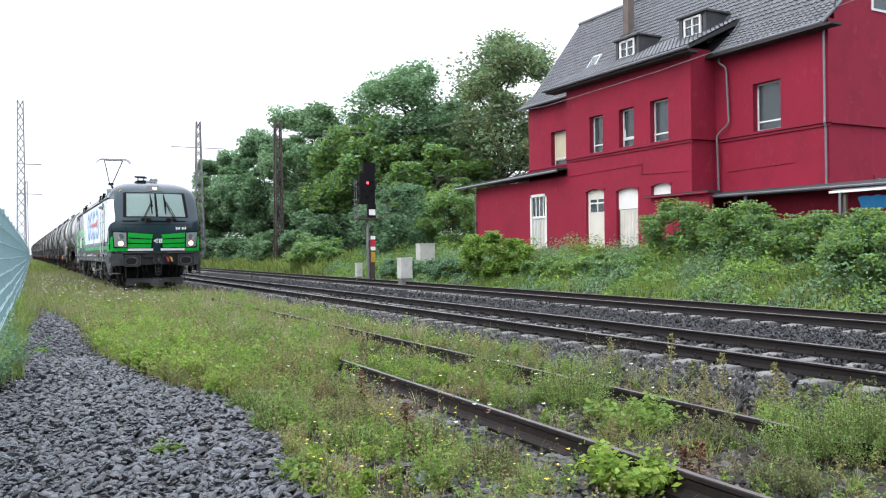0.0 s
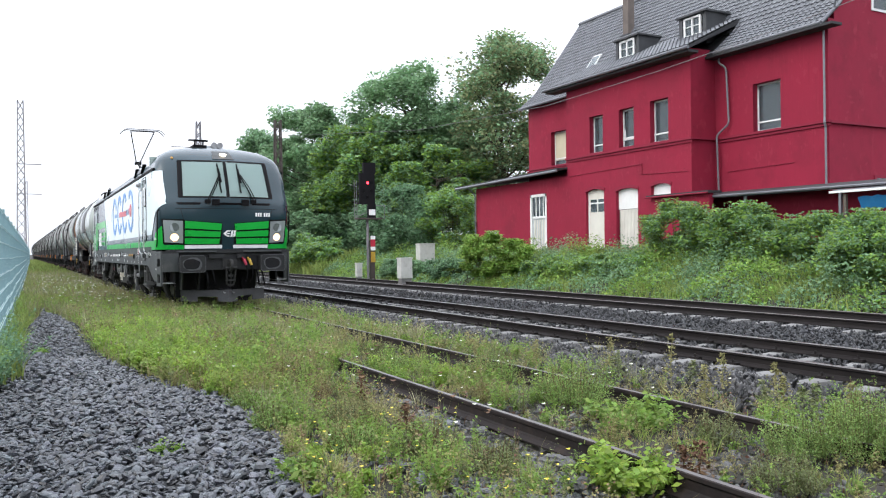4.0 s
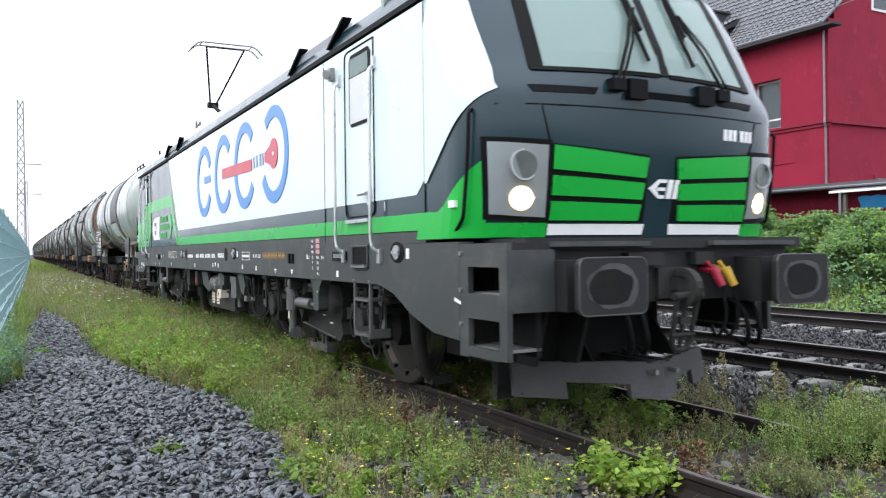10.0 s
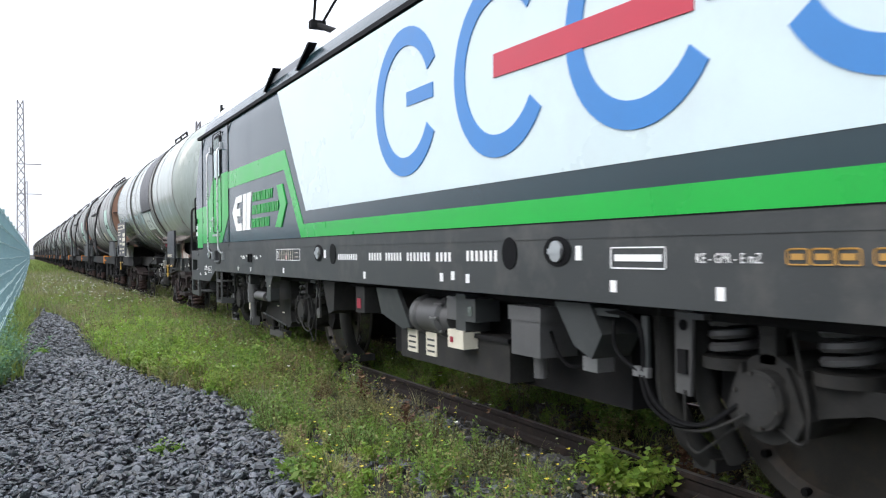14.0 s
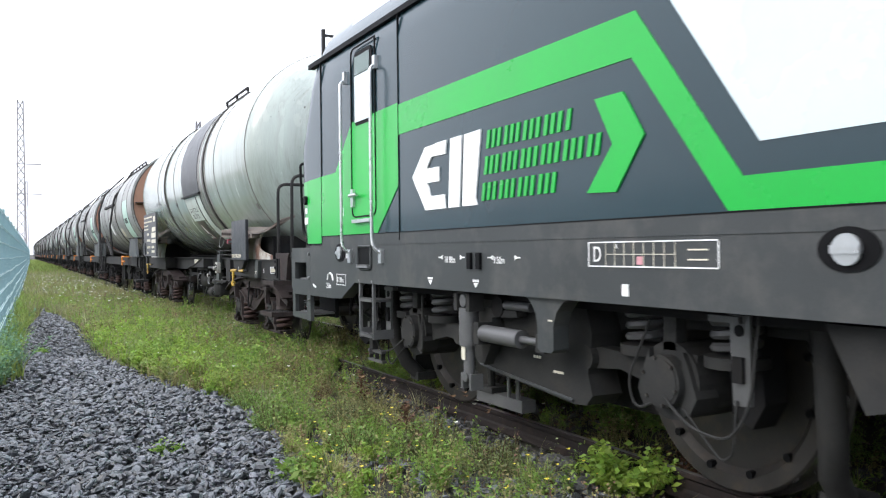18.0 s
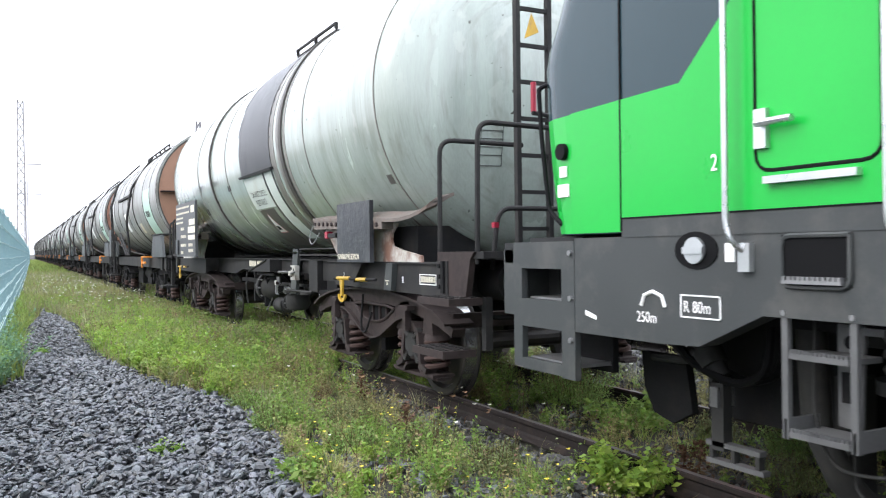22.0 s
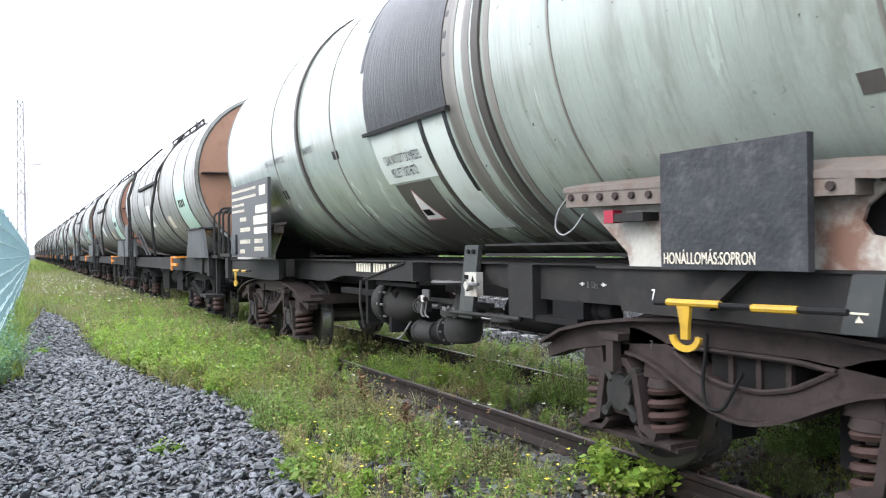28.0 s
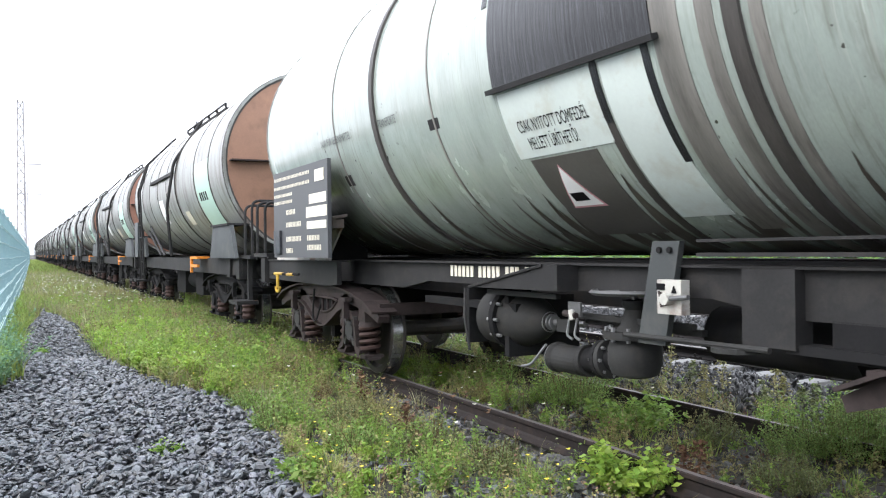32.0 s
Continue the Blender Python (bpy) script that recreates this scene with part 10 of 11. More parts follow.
def house_window(root, x, y0, y1, z0, z1, style):
    w = new("window")
    w.parent = root
    d = x + .22
    fr = .055
    part("window_frame", boxes((d, d + .06, y0, y0 + fr, z0, z1), (d, d + .06, y1 - fr, y1, z0, z1), (d, d + .06, y0, y1, z0, z0 + fr), (d, d + .06, y0, y1, z1 - fr, z1), (d - .01, d + .05, y0, y1, z0 + .30, z0 + .30 + fr)), window_white, w, bevel=.006)
    if style == "blind":
        part("roller_blind", boxes((d + .02, d + .04, y0 + fr, y1 - fr, z0 + .25, z1 - fr)), blind_beige, w)
    part("pane", boxes((d + .03, d + .036, y0 + fr, y1 - fr, z0 + fr, z1 - fr)), window_glass, w)
    if style == "net":
        part("net_curtain", boxes((d + .10, d + .11, y0, y1, z0 + (z1 - z0) * .1, z0 + .34)), curtain_white, w)
    if style == "tilt":
        bm = boxes((-.03, .03, y0 + .08, y0 + .13, 0, z1 - z0 - .42), (-.03, .03, y1 - .13, y1 - .08, 0, z1 - z0 - .42), (-.03, .03, y0 + .08, y1 - .08, z1 - z0 - .47, z1 - z0 - .42), (-.03, .03, y0 + .08, y1 - .08, 0, .05))
        bm.transform(Matrix.Translation((d - .0, 0, z0 + .36)) @ Matrix.Rotation(radians(9), 4, "Y"))
        part("tilted_sash", bm, window_white, w)
    part("window_sill", boxes((x - .06, x + .2, y0 - .05, y1 + .05, z0 - .06, z0)), red_trim, w, bevel=.01)
    # added dark sheet in place of the unlit room behind the pane
    part("reveal_back", boxes((d + .40, d + .42, y0 - .3, y1 + .3, z0 - .3, z1 + .3)), felt_and_room_shade, w)
    return w


def arch(bm, y0, y1, z, rise, x0, x1, n=10):
    c = (y0 + y1) / 2
    ribbon(bm, [(c + (y1 - y0) / 2 * (2 * i / n - 1), z + rise * (1 - (2 * i / n - 1) ** 2)) for i in range(n + 1)], .12, x0, x1)
    return bm


def tile_mesh():
    """One interlocking roof tile: a trough and a roll, thick at its lower edge."""
    bm = bmesh.new()
    prof = [(0, .010), (.03, .0), (.10, .0), (.13, .012), (.16, .036), (.195, .028), (.21, .010)]
    a = [bm.verts.new((0, y, z + .03)) for y, z in prof]
    b = [bm.verts.new((.265, y, z)) for y, z in prof]
    c = [bm.verts.new((0, y, z)) for y, z in prof]
    for i in range(len(prof) - 1):
        bm.faces.new((a[i], a[i + 1], b[i + 1], b[i]))
        bm.faces.new((c[i], c[i + 1], a[i + 1], a[i]))
    return bm


def build_house():
    h = thing("station_house", "crimson painted two-storey station house with dark tiled roof", "house")
    bay_up = [(26.57, 27.44, 5.32, 6.86, "net"), (24.66, 25.55, 5.33, 6.87, "tilt"), (22.75, 23.73, 5.31, 6.91, "net")]
    bay_low = [(26.54, 27.74, 1.28, 3.78), (24.47, 25.78, 1.31, 3.68), (22.67, 23.72, 1.31, 3.72)]
    bm = wall_cells(bmesh.new(), 21.6, 29.05, .7, 8.5, FX, FX + .3, [w[:4] for w in bay_up] + bay_low)
    part("bay_wall", bm, red_wall, h, "crimson rendered bay wall")
    part("bay_side", boxes((FX + .3, RX, 21.6, 21.9, .7, 8.5)), red_wall, h)
    part("bay_side", boxes((FX + .3, RX, 28.75, 29.05, .7, 8.5)), red_wall, h)
    bm = wall_cells(bmesh.new(), 16.9, 21.6, .7, 8.5, RX, RX + .3, [(18.72, 19.87, 5.28, 6.94), (17.9, 18.5, 1.9, 2.65)])
    part("wing_wall", bm, red_wall, h, "crimson rendered wing wall")
    bm = wall_cells(bmesh.new(), 29.05, 33.85, 4.4, 8.5, RX, RX + .3, [(30.75, 31.94, 5.27, 6.88)])
    part("wing_wall", bm, red_wall, h, "crimson rendered wing wall")
    # gable ends
    for y0, y1 in ((16.9, 17.2), (33.55, 33.85)):
        bm = bmesh.new()
        pts = [(RX + .3, .7), (29.5, .7), (29.5, 8.5), (26.1, 12.85), (23.1, 8.95), (RX + .3, 8.7)]
        a = [bm.verts.new((x, y0, z)) for x, z in pts]
        b = [bm.verts.new((x, y1, z)) for x, z in pts]
        bm.faces.new(a[::-1])
        bm.faces.new(b)
        for i in range(6):
            bm.faces.new((a[i], a[(i + 1) % 6], b[(i + 1) % 6], b[i]))
        part("gable_wall", bm, red_wall, h, "crimson rendered gable wall")
    part("rear_wall", boxes((29.2, 29.5, 17.2, 33.55, .7, 8.5)), red_wall, h)
    part("upper_floor", boxes((RX + .3, 29.2, 17.2, 33.55, 4.3, 4.5)), felt_and_room_shade, h)
    for y0, y1, z0, z1, st in bay_up:
        house_window(h, FX, y0, y1, z0, z1, st)
    house_window(h, RX, 18.72, 19.87, 5.28, 6.94, "net")
    house_window(h, RX, 30.75, 31.94, 5.27, 6.88, "blind")
    w = house_window(h, RX, 17.9, 18.5, 1.9, 2.65, "net")
    bm = boxes((24.85, 25.85, 16.86, 16.9, 9.0, 10.2))
    gw = part("gable_window", bm, window_white, h)
    part("pane", boxes((24.93, 25.77, 16.85, 16.86, 9.08, 10.12)), window_glass, gw)
    gw = part("gable_window", boxes((24.9, 25.9, 16.86, 16.9, 2.3, 3.6)), red_trim, h)
    part("pane", boxes((25.0, 25.8, 16.85, 16.86, 2.4, 3.5)), window_glass, gw)
    # mouldings
    for y0, y1, x in ((21.52, 29.05, FX), (16.82, 21.52, RX), (29.05, 33.93, RX)):
        part("string_course", boxes((x - .10, x, y0, y1, 5.19, 5.27)), red_trim, h, bevel=.015)
        part("string_course", boxes((x - .05, x, y0, y1, 5.09, 5.17)), red_trim, h, bevel=.01)
    part("string_course", boxes((RX - .02, 29.4, 16.80, 16.9, 5.17, 5.25)), red_trim, h, bevel=.01)
    part("string_course", boxes((FX - .02, RX, 21.5, 21.6, 5.19, 5.27)), red_trim, h, bevel=.01)
    for pts in ([(FX - .012, 28.9, 4.46), (FX - .012, 24.2, 4.56), (FX - .012, 24.2, 4.15), (FX - .012, 21.8, 4.06)], [(RX - .012, 21.0, 4.0), (RX - .012, 18.2, 4.06)]):
        part("wall_cable", tube(bmesh.new(), pts, .018, 5), red_trim, h)
    for y in (28.95, 26.0, 24.1, 22.2):
        part("pilaster", boxes((FX - .05, FX, y - .1, y + .1, .8, 1.25)), red_trim, h)
    part("plinth", boxes((FX - .06, FX, 21.6, 29.0, .7, 1.12)), red_trim, h, bevel=.01)
    # ground-floor doors of the bay
    for i, (y0, y1, z0, z1) in enumerate(bay_low):
        d = new("bay_door")
        d.parent = h
        x = FX + .14
        part("arch_trim", arch(bmesh.new(), y0 - .06, y1 + .06, z1 - .05, .12, FX - .03, FX + .3), red_trim, d)
        if i == 0:
            part("door_leaf", boxes((x, x + .06, y0, y1, z0, z1)), door_cream, d, "cream boarded double door", bevel=.008)
            part("door_frame", boxes((x - .02, x + .02, y0, y0 + .07, z0, z1), (x - .02, x + .02, y1 - .07, y1, z0, z1), (x - .02, x + .02, y0, y1, z1 - .55 - .06, z1 - .55), (x - .02, x + .02, y0, y1, z0, z0 + .08)), window_white, d)
            for a in (y0 + .14, (y0 + y1) / 2 + .04):
                part("door_pane", boxes((x - .012, x - .002, a, a + .40, z1 - .95, z1 - .42)), window_glass, d)
        else:
            part("shutter_box", boxes((x, x + .06, y0, y1, z1 - .82 if i == 1 else z0, z1)), window_white, d, "white panel over the shutter")
            if i == 1:
                for k in range(14):
                    a = y0 + .06 + k * (y1 - y0 - .12) / 14
                    part("shutter_slat", boxes((x + .01, x + .035, a, a + (y1 - y0 - .12) / 14 * .8, z0, z1 - .84)), door_cream, d)
                part("shutter_back", boxes((x + .036, x + .05, y0, y1, z0, z1 - .82)), concrete, d)
    # low annex
    holes = [(30.66, 32.0, .9, 3.80), (35.0, 35.8, 1.75, 2.25)]
    part("annex_wall", wall_cells(bmesh.new(), 29.05, 37.1, .6, 4.5, FX, FX + .3, holes), red_wall, h, "crimson rendered annex wall")
    part("annex_side", boxes((FX + .3, 29.0, 36.8, 37.1, .6, 4.45)), red_wall, h)
    d = new("annex_door")
    d.parent = h
    x = FX + .05
    part("door_frame", boxes((x - .06, x + .1, 30.66, 30.78, .9, 3.85), (x - .06, x + .1, 31.88, 32.0, .9, 3.85), (x - .06, x + .1, 30.66, 32.0, 3.72, 3.85), (x - .04, x + .1, 30.66, 32.0, 2.72, 2.82)), window_white, d, bevel=.006)
    part("door_leaf", boxes((x + .02, x + .06, 30.78, 31.88, .9, 2.75)), door_grey, d, "grey-white ribbed door")
    for k in range(5):
        part("door_rib", boxes((x - .01, x + .02, 30.86 + .2 * k, 30.94 + .2 * k, 1.0, 2.65)), door_cream, d)
    part("fanlight", boxes((x + .03, x + .04, 30.78, 31.88, 2.82, 3.72)), window_glass, d)
    for k in range(3):
        part("fanlight_bar", boxes((x, x + .03, 30.98 + .3 * k, 31.03 + .3 * k, 2.82, 3.72)), window_white, d)
    # added dark sheet standing for the dim interior behind the fanlight
    part("fanlight_back", boxes((x + .4, x + .42, 30.6, 32.1, .9, 3.9)), felt_and_room_shade, d)
    vw = part("vent_window", boxes((FX - .03, FX + .1, 35.0, 35.06, 1.75, 2.25), (FX - .03, FX + .1, 35.74, 35.8, 1.75, 2.25), (FX - .03, FX + .1, 35.0, 35.8, 2.2, 2.25), (FX - .03, FX + .1, 35.0, 35.8, 1.75, 1.8)), window_white, h)
    part("vent_pane", boxes((FX + .04, FX + .06, 35.06, 35.74, 1.8, 2.2)), door_grey, vw)
    bm = bmesh.new()
    vs = [bm.verts.new(v) for v in ((FX - .55, 29.05, 4.74), (FX - .55, 38.3, 4.58), (FX + 8.3, 38.3, 5.6), (FX + 8.3, 29.05, 5.7), (FX - .55, 29.05, 4.84), (FX - .55, 38.3, 4.68), (FX + 8.3, 38.3, 5.7), (FX + 8.3, 29.05, 5.8))]
    for f in ((0, 3, 2, 1), (4, 5, 6, 7), (0, 1, 5, 4), (1, 2, 6, 5), (2, 3, 7, 6), (3, 0, 4, 7)):
        bm.faces.new([vs[i] for i in f])
    part("annex_roof", bm, felt_and_room_shade, h, "dark felted low roof")
    bm = bmesh.new()
    tube(bm, [(FX - .58, 29.05, 4.72), (FX - .58, 38.3, 4.56)], .06, 8)
    part("annex_gutter", bm, zinc, h)
    # main roof: underlay, tiles, barge boards
    # front slope: flared at the eaves, then steep up to the ridge
    flare, steep = math.atan((9.12 - 8.36) / (23.2 - 22.3)), math.atan((13.0 - 9.12) / (26.1 - 23.2))
    Y0, Y1 = 16.80, 33.95
    bm = bmesh.new()
    for line in ([(22.3, 8.32), (23.2, 9.08), (26.1, 12.96)], [(29.9, 8.32), (29.0, 9.08), (26.1, 12.96)]):
        for (xa, za), (xb, zb) in zip(line, line[1:]):
            vs = [bm.verts.new(v) for v in ((xa, Y0, za), (xa, Y1, za), (xb, Y1, zb), (xb, Y0, zb), (xa, Y0, za - .12), (xa, Y1, za - .12), (xb, Y1, zb - .12), (xb, Y0, zb - .12))]
            for f in ((0, 1, 2, 3), (7, 6, 5, 4), (0, 4, 5, 1), (0, 3, 7, 4), (1, 5, 6, 2)):
                bm.faces.new([vs[i] for i in f])
    roof = part("roof", bm, felt_and_room_shade, h, "dark interlocking tile roof")
    bm = bmesh.new()
    vs = [bm.verts.new(v) for v in ((20.95, 21.15, 8.42), (20.95, 29.95, 8.42), (23.75, 29.95, 9.78), (23.75, 21.15, 9.78), (20.95, 21.15, 8.30), (20.95, 29.95, 8.30), (23.75, 29.95, 9.6), (23.75, 21.15, 9.6))]
    for f in ((0, 1, 2, 3), (7, 6, 5, 4), (0, 4, 5, 1), (0, 3, 7, 4), (1, 5, 6, 2)):
        bm.faces.new([vs[i] for i in f])
    part("bay_roof", bm, felt_and_room_shade, h, "dark tiled roof over the bay")
    ang2 = math.atan((9.78 - 8.42) / 2.8)
    first = part("roof_tile", tile_mesh(), tile_dark, roof)
    base = first.data
    made, rest_v, rest_f = 0, [], []
    bv = [v.co.copy() for v in base.vertices]
    bf = [list(p.vertices) for p in base.polygons]
    for x0, z0, a, rows, ya, yb in ((22.3, 8.34, flare, 5, Y0, Y1), (23.2, 9.10, steep, 20, Y0, Y1), (20.95, 8.44, ang2, 12, 21.15, 29.9)):
        for r in range(rows):
            for c in range(int((yb - ya) / .21)):
                y = ya + c * .21
                if x0 == 22.3 and 21.2 < y < 29.7:
                    continue
                m = Matrix.Translation((x0 + r * .242 * math.cos(a), y, z0 + r * .242 * math.sin(a))) @ Matrix.Rotation(-a, 4, "Y")
                if made == 0:
                    first.matrix_basis = m
                    made = 1
                elif made < 300 and r < 5:
                    shared("roof_tile", first, roof, m)
                    made += 1
                else:
                    o = len(rest_v)
                    rest_v += [tuple(m @ v) for v in bv]
                    rest_f += [[o + i for i in f] for f in bf]
    tagged(cloud("roof_tiles", rest_v, rest_f, tile_dark, roof), kind="stuff")
    part("ridge_cap", rod(bmesh.new(), (26.1, 16.75, 13.0), (26.1, 34.0, 13.0), .12, 10), tile_dark, h)
    for y in (16.80, 33.96):
        bm = bmesh.new()
        plate_pts = [((22.25, 8.28), (23.2, 9.08)), ((23.2, 9.08), (26.1, 12.96)), ((29.9, 8.28), (26.1, 12.96))]
        for (xa, za), (xb, zb) in plate_pts:
            tube(bm, [(xa, y, za), (xb, y, zb)], .05, 6)
        part("barge_board", bm, zinc, h)
    for x, ya, yb, z in ((20.90, 21.1, 30.0, 8.36), (22.24, 16.8, 21.2, 8.28), (22.24, 29.9, 34.0, 8.28)):
        part("gutter", tube(bmesh.new(), [(x, ya, z), (x, yb, z)], .065, 8), zinc, h)
    part("eaves_board", boxes((20.98, FX, 21.2, 29.9, 8.22, 8.32)), felt_and_room_shade, h)
    part("eaves_board", boxes((22.2, RX, 16.4, 21.6, 8.14, 8.22)), felt_and_room_shade, h)
    # dormers, chimney, roof light, dish
    for y0, y1, x0, z0 in ((25.85, 27.05, 22.75, 8.90), (22.15, 23.30, 22.75, 8.90)):
        dm = new("dormer")
        dm.parent = h
        part("dormer_cheek", boxes((x0, x0 + 1.2, y0 - .12, y0 + .05, z0, z0 + 1.22)), dormer_slate, dm)
        part("dormer_cheek", boxes((x0, x0 + 1.2, y1 - .05, y1 + .12, z0, z0 + 1.22)), dormer_slate, dm)
        part("dormer_front", boxes((x0, x0 + .1, y0, y1, z0, z0 + .15), (x0, x0 + .1, y0, y1, z0 + 1.12, z0 + 1.28)), dormer_slate, dm)
        yw0, yw1 = y0 + .22, y1 - .22
        part("dormer_frame", boxes((x0 - .03, x0 + .05, yw0 - .08, yw0, z0 + .12, z0 + 1.14), (x0 - .03, x0 + .05, yw1, yw1 + .08, z0 + .12, z0 + 1.14), (x0 - .03, x0 + .04, (yw0 + yw1) / 2 - .03, (yw0 + yw1) / 2 + .03, z0 + .12, z0 + 1.14),
                                     (x0 - .02, x0 + .03, yw0, yw1, z0 + .45, z0 + .48), (x0 - .02, x0 + .03, yw0, yw1, z0 + .78, z0 + .81), (x0 - .03, x0 + .05, yw0, yw1, z0 + .1, z0 + .16), (x0 - .03, x0 + .05, yw0, yw1, z0 + 1.08, z0 + 1.15)), window_white, dm)
        part("dormer_pane", boxes((x0 + .03, x0 + .035, yw0, yw1, z0 + .15, z0 + 1.1)), window_glass, dm)
        part("dormer_curtain", boxes((x0 + .12, x0 + .13, yw0, yw1, z0 + .15, z0 + 1.1)), curtain_white, dm)
        bm = bmesh.new()
        ym = (y0 + y1) / 2
        vs = [bm.verts.new(v) for v in ((x0 - .12, y0 - .2, z0 + 1.2), (x0 - .12, y1 + .2, z0 + 1.2), (x0 + 1.25, y1 + .2, z0 + 1.2), (x0 + 1.25, y0 - .2, z0 + 1.2), (x0 - .12, y0 - .2, z0 + 1.27), (x0 - .12, y1 + .2, z0 + 1.27), (x0 + 1.25, y1 + .2, z0 + 1.27), (x0 + 1.25, y0 - .2, z0 + 1.27), (x0 + .35, ym, z0 + 1.5), (x0 + 1.5, ym, z0 + 1.5))]
        for f in ((0, 3, 2, 1), (0, 1, 5, 4), (1, 2, 6, 5), (2, 3, 7, 6), (3, 0, 4, 7), (4, 5, 8), (5, 6, 9, 8), (6, 7, 9), (7, 4, 8, 9)):
            bm.faces.new([vs[i] for i in f])
        part("dormer_roof", bm, dormer_slate, dm)
    part("chimney", boxes((24.42, 24.78, 28.3, 28.66, 10.3, 14.6)), chimney_brick, h, "brown rendered chimney stack", bevel=.02)
    part("chimney_flashing", boxes((24.34, 24.86, 28.22, 28.74, 10.6, 10.95)), dormer_slate, h)
    m = Matrix.Translation((23.52, 29.95, 9.60)) @ Matrix.Rotation(-steep, 4, "Y")
    bm = boxes((0, .85, -.3, .3, 0, .05))
    bm.transform(m)
    rl = part("roof_light", bm, window_white, h)
    bm = boxes((.08, .77, -.23, .23, .05, .06))
    bm.transform(m)
    part("roof_light_pane", bm, window_glass, rl)
    part("satellite_dish", lathe(bmesh.new(), [(0, .02), (.02, .22), (.08, .40), (.085, .40), (.03, .2), (.01, .02)], (22.0, 16.4, 9.4), "x", 20), window_white, h, smooth=True)
    part("dish_arm", tube(bmesh.new(), [(22.05, 16.4, 9.4), (22.4, 16.4, 9.0), (22.5, 16.5, 8.7)], .03, 6), zinc, h)
    # rain pipes
    for pts in ([(RX - .1, 21.25, 8.2), (RX - .25, 21.2, 7.95), (RX - .12, 20.95, 7.75), (RX - .12, 20.85, 5.7), (RX - .2, 21.35, 5.35), (RX - .12, 21.35, 3.1)],
                [(RX - .1, 16.98, 8.1), (RX - .1, 16.98, 5.35), (RX - .2, 16.92, 5.2), (RX - .1, 16.95, 5.05), (RX - .1, 16.95, 3.2)],
                [(FX - .5, 37.2, 4.55), (FX - .1, 37.05, 4.2), (FX - .08, 37.05, .9)]):
        part("rain_pipe", tube(bmesh.new(), bend(pts, .15), .036, 8), zinc, h, smooth=True)
    # canopy along the wing
    bm = bmesh.new()
    vs = [bm.verts.new(v) for v in ((21.2, 12.5, 2.92), (21.2, 21.9, 2.98), (RX, 21.9, 3.20), (RX, 12.5, 3.14), (21.2, 12.5, 3.02), (21.2, 21.9, 3.08), (RX, 21.9, 3.30), (RX, 12.5, 3.24))]
    for f in ((0, 3, 2, 1), (4, 5, 6, 7), (0, 1, 5, 4), (1, 2, 6, 5), (2, 3, 7, 6), (3, 0, 4, 7)):
        bm.faces.new([vs[i] for i in f])
    part("canopy_roof", bm, felt_and_room_shade, h, "dark felted canopy roof")
    part("low_wall", boxes((22.3, 22.6, 12.6, 21.5, .7, 3.0)), red_wall, h)
    part("canopy_edge", tube(bmesh.new(), [(21.17, 12.5, 2.99), (21.17, 21.9, 3.05)], .04, 6), zinc, h)
    for y in (19.0, 15.5):
        part("canopy_post", boxes((21.3, 21.38, y, y + .08, .8, 3.0)), zinc, h)
    # lean-to ledge in front of the bay
    part("ledge_roof", boxes((20.85, FX, 20.2, 23.3, 3.16, 3.24)), felt_and_room_shade, h, bevel=.01)
    part("ledge_wall", boxes((21.0, 21.2, 20.3, 23.2, .7, 3.16)), red_wall, h)
    part("ledge_gutter", tube(bmesh.new(), [(20.83, 20.2, 3.16), (20.83, 23.3, 3.16)], .03, 6), red_trim, h)
    return h


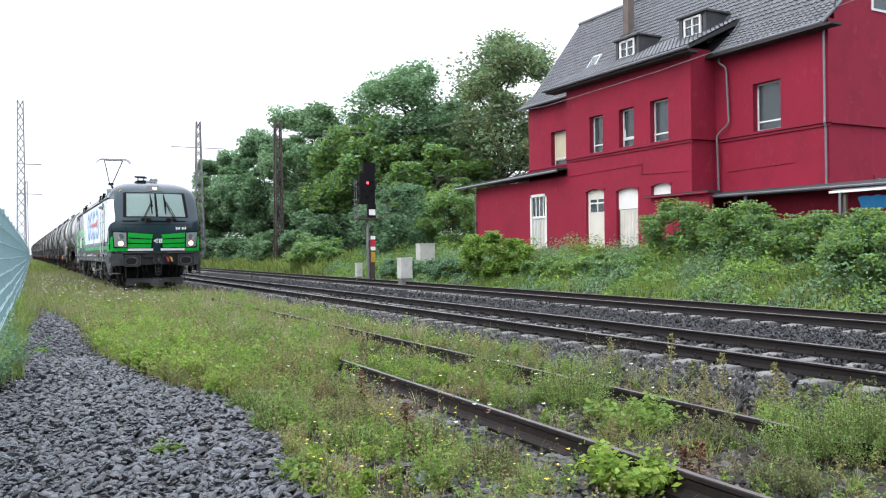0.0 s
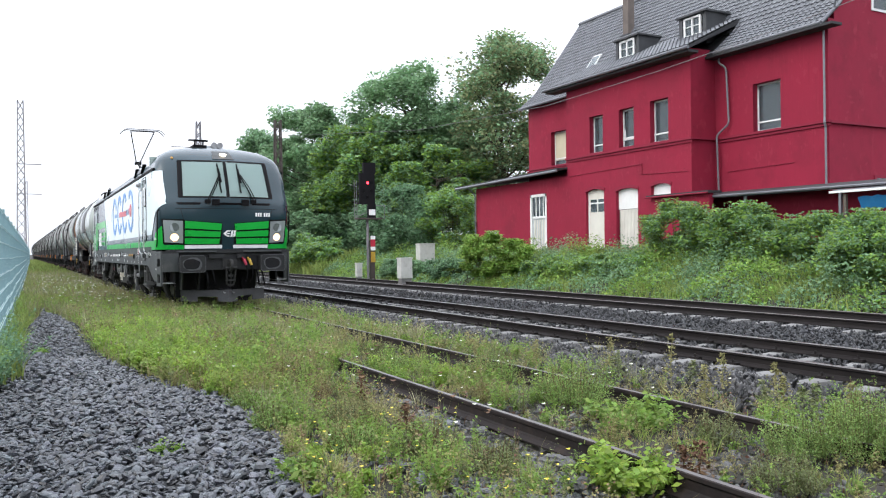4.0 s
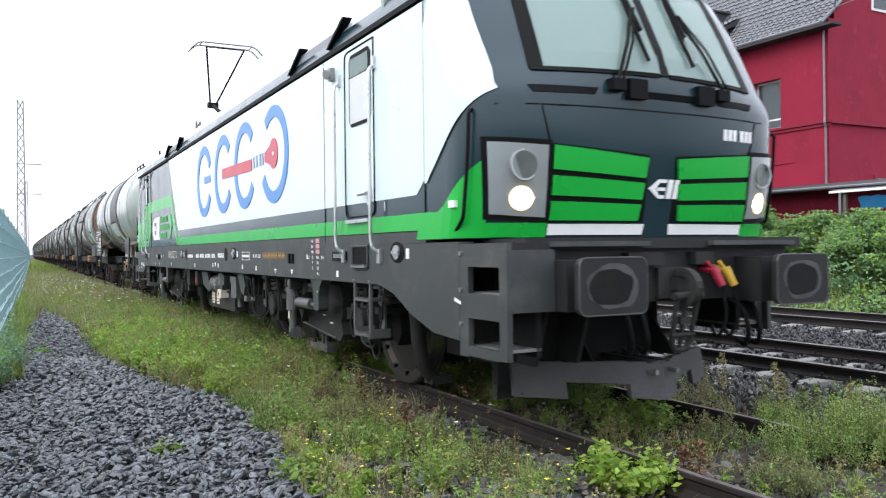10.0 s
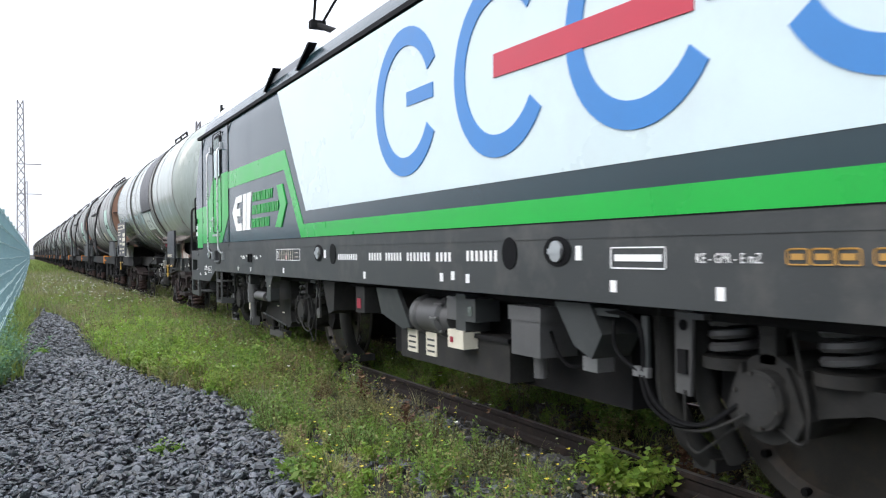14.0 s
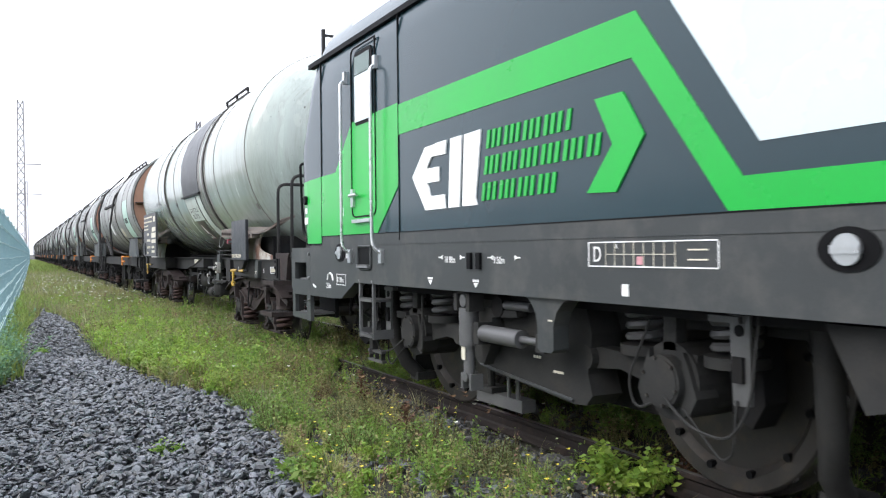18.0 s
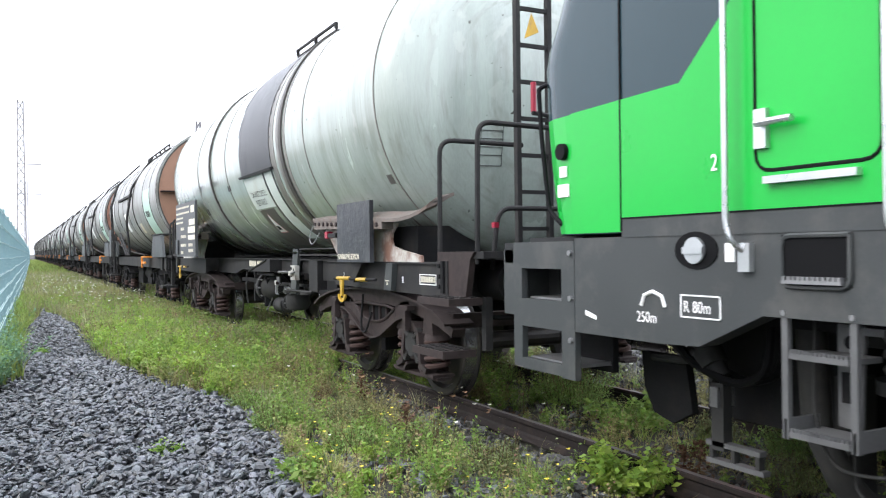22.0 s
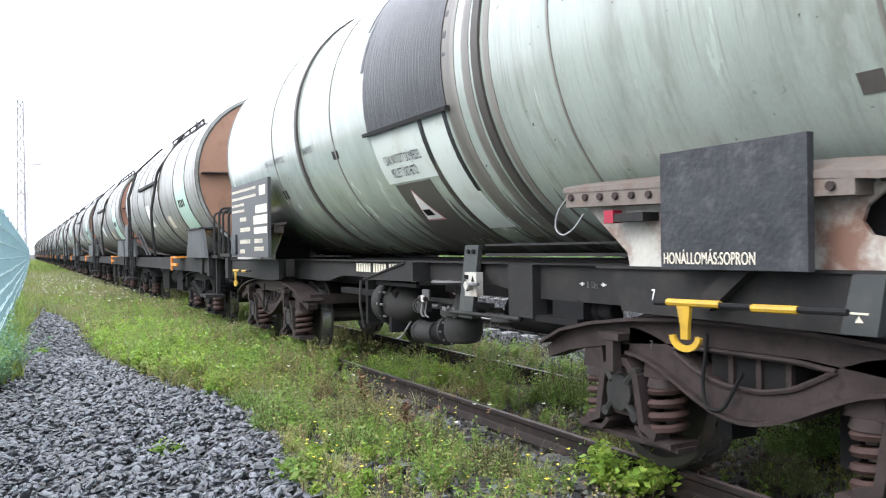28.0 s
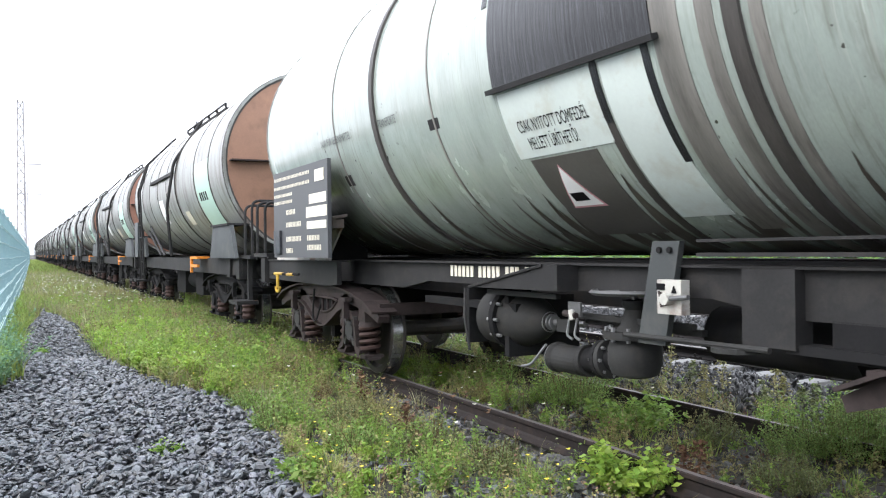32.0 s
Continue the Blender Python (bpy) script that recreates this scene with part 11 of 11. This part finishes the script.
door_grey = surface("grey_white_door_paint", (0.48, 0.50, 0.50), 0.6, var=0.1, scale=2, fine=50, bump=0.05)
build_house()
shelter = thing("garden_shelter", "small open shelter with white beam and blue tarpaulin", "shelter", at=(0, 0, 0))
part("beam", boxes((19.9, 20.0, 10.5, 14.85, 2.74, 2.80)), window_white, shelter, bevel=.01)
part("sheet_roof", boxes((20.0, 21.0, 10.5, 14.8, 2.80, 2.84)), zinc, shelter)
bm = bmesh.new()
prev = None
for k in range(25):
    y = 10.8 + .14 * k
    col = [bm.verts.new((20.15 + .04 * math.sin(k * 1.7) + .05 * t, y, 2.62 - .11 * t + .02 * math.sin(k * 2.3 + t))) for t in range(4)]
    if prev:
        for t in range(3):
            bm.faces.new((prev[t], col[t], col[t + 1], prev[t + 1]))
    prev = col
part("tarpaulin", bm, tarp_blue, shelter, "creased blue tarpaulin", smooth=True)
for y in (10.7, 12.6, 14.4):
    part("post", boxes((20.0, 20.08, y, y + .08, .8, 2.7)), timber_old, shelter)


lead = thing("service_line", "thin dark line sagging in front of the station house", "wire")
part("strand", tube(bmesh.new(), [(19.0, -4, 9.6), (19.0, 8, 8.0), (19.0, 15.5, 7.42), (19.0, 20.6, 7.2), (19.0, 27, 7.1), (18.6, 38, 7.6), (17.2, 58.7, 9.9)], .011, 4), mast_steel, lead)


# ---- what moves: the train along the siding, its wheels turning ----
def roll_rows(r):
    """Turns of a wheel of radius r, under 90 degrees from row to row."""
    fine = np.linspace(0, SECONDS, 641)
    s = np.interp(fine, TT, SS)
    angle = (s[0] - s) / r
    rows, last = [(0.0, 0.0)], 0.0
    for t, a in zip(fine, angle):
        if a - last > 1.2:
            rows.append((float(t), float(a)))
            last = a
    rows.append((SECONDS, float(angle[-1])))
    return [(t, a) for i, (t, a) in enumerate(rows) if i == 0 or round(t * FPS) > round(rows[i - 1][0] * FPS)]


def motions():
    walk(loco, [(t, pose(TRACK_X, s, 0)) for t, s in TRAVEL])
    for w, start in wagons:
        walk(w, [(t, pose(TRACK_X, s + start, 0)) for t, s in TRAVEL])
    for r in (.625, .46):
        rows = roll_rows(r)
        sets = []
        for top in [loco] + [w for w, _ in wagons]:
            sets += [o for o in top.children_recursive if o.name.startswith("wheelset") and abs(o.location.z - r) < .01]
        for ws in sets:
            y = ws.location.y
            walk(ws, [(t, Matrix.Translation((0, y, r)) @ Matrix.Rotation(a, 4, "X")) for t, a in rows])


motions()
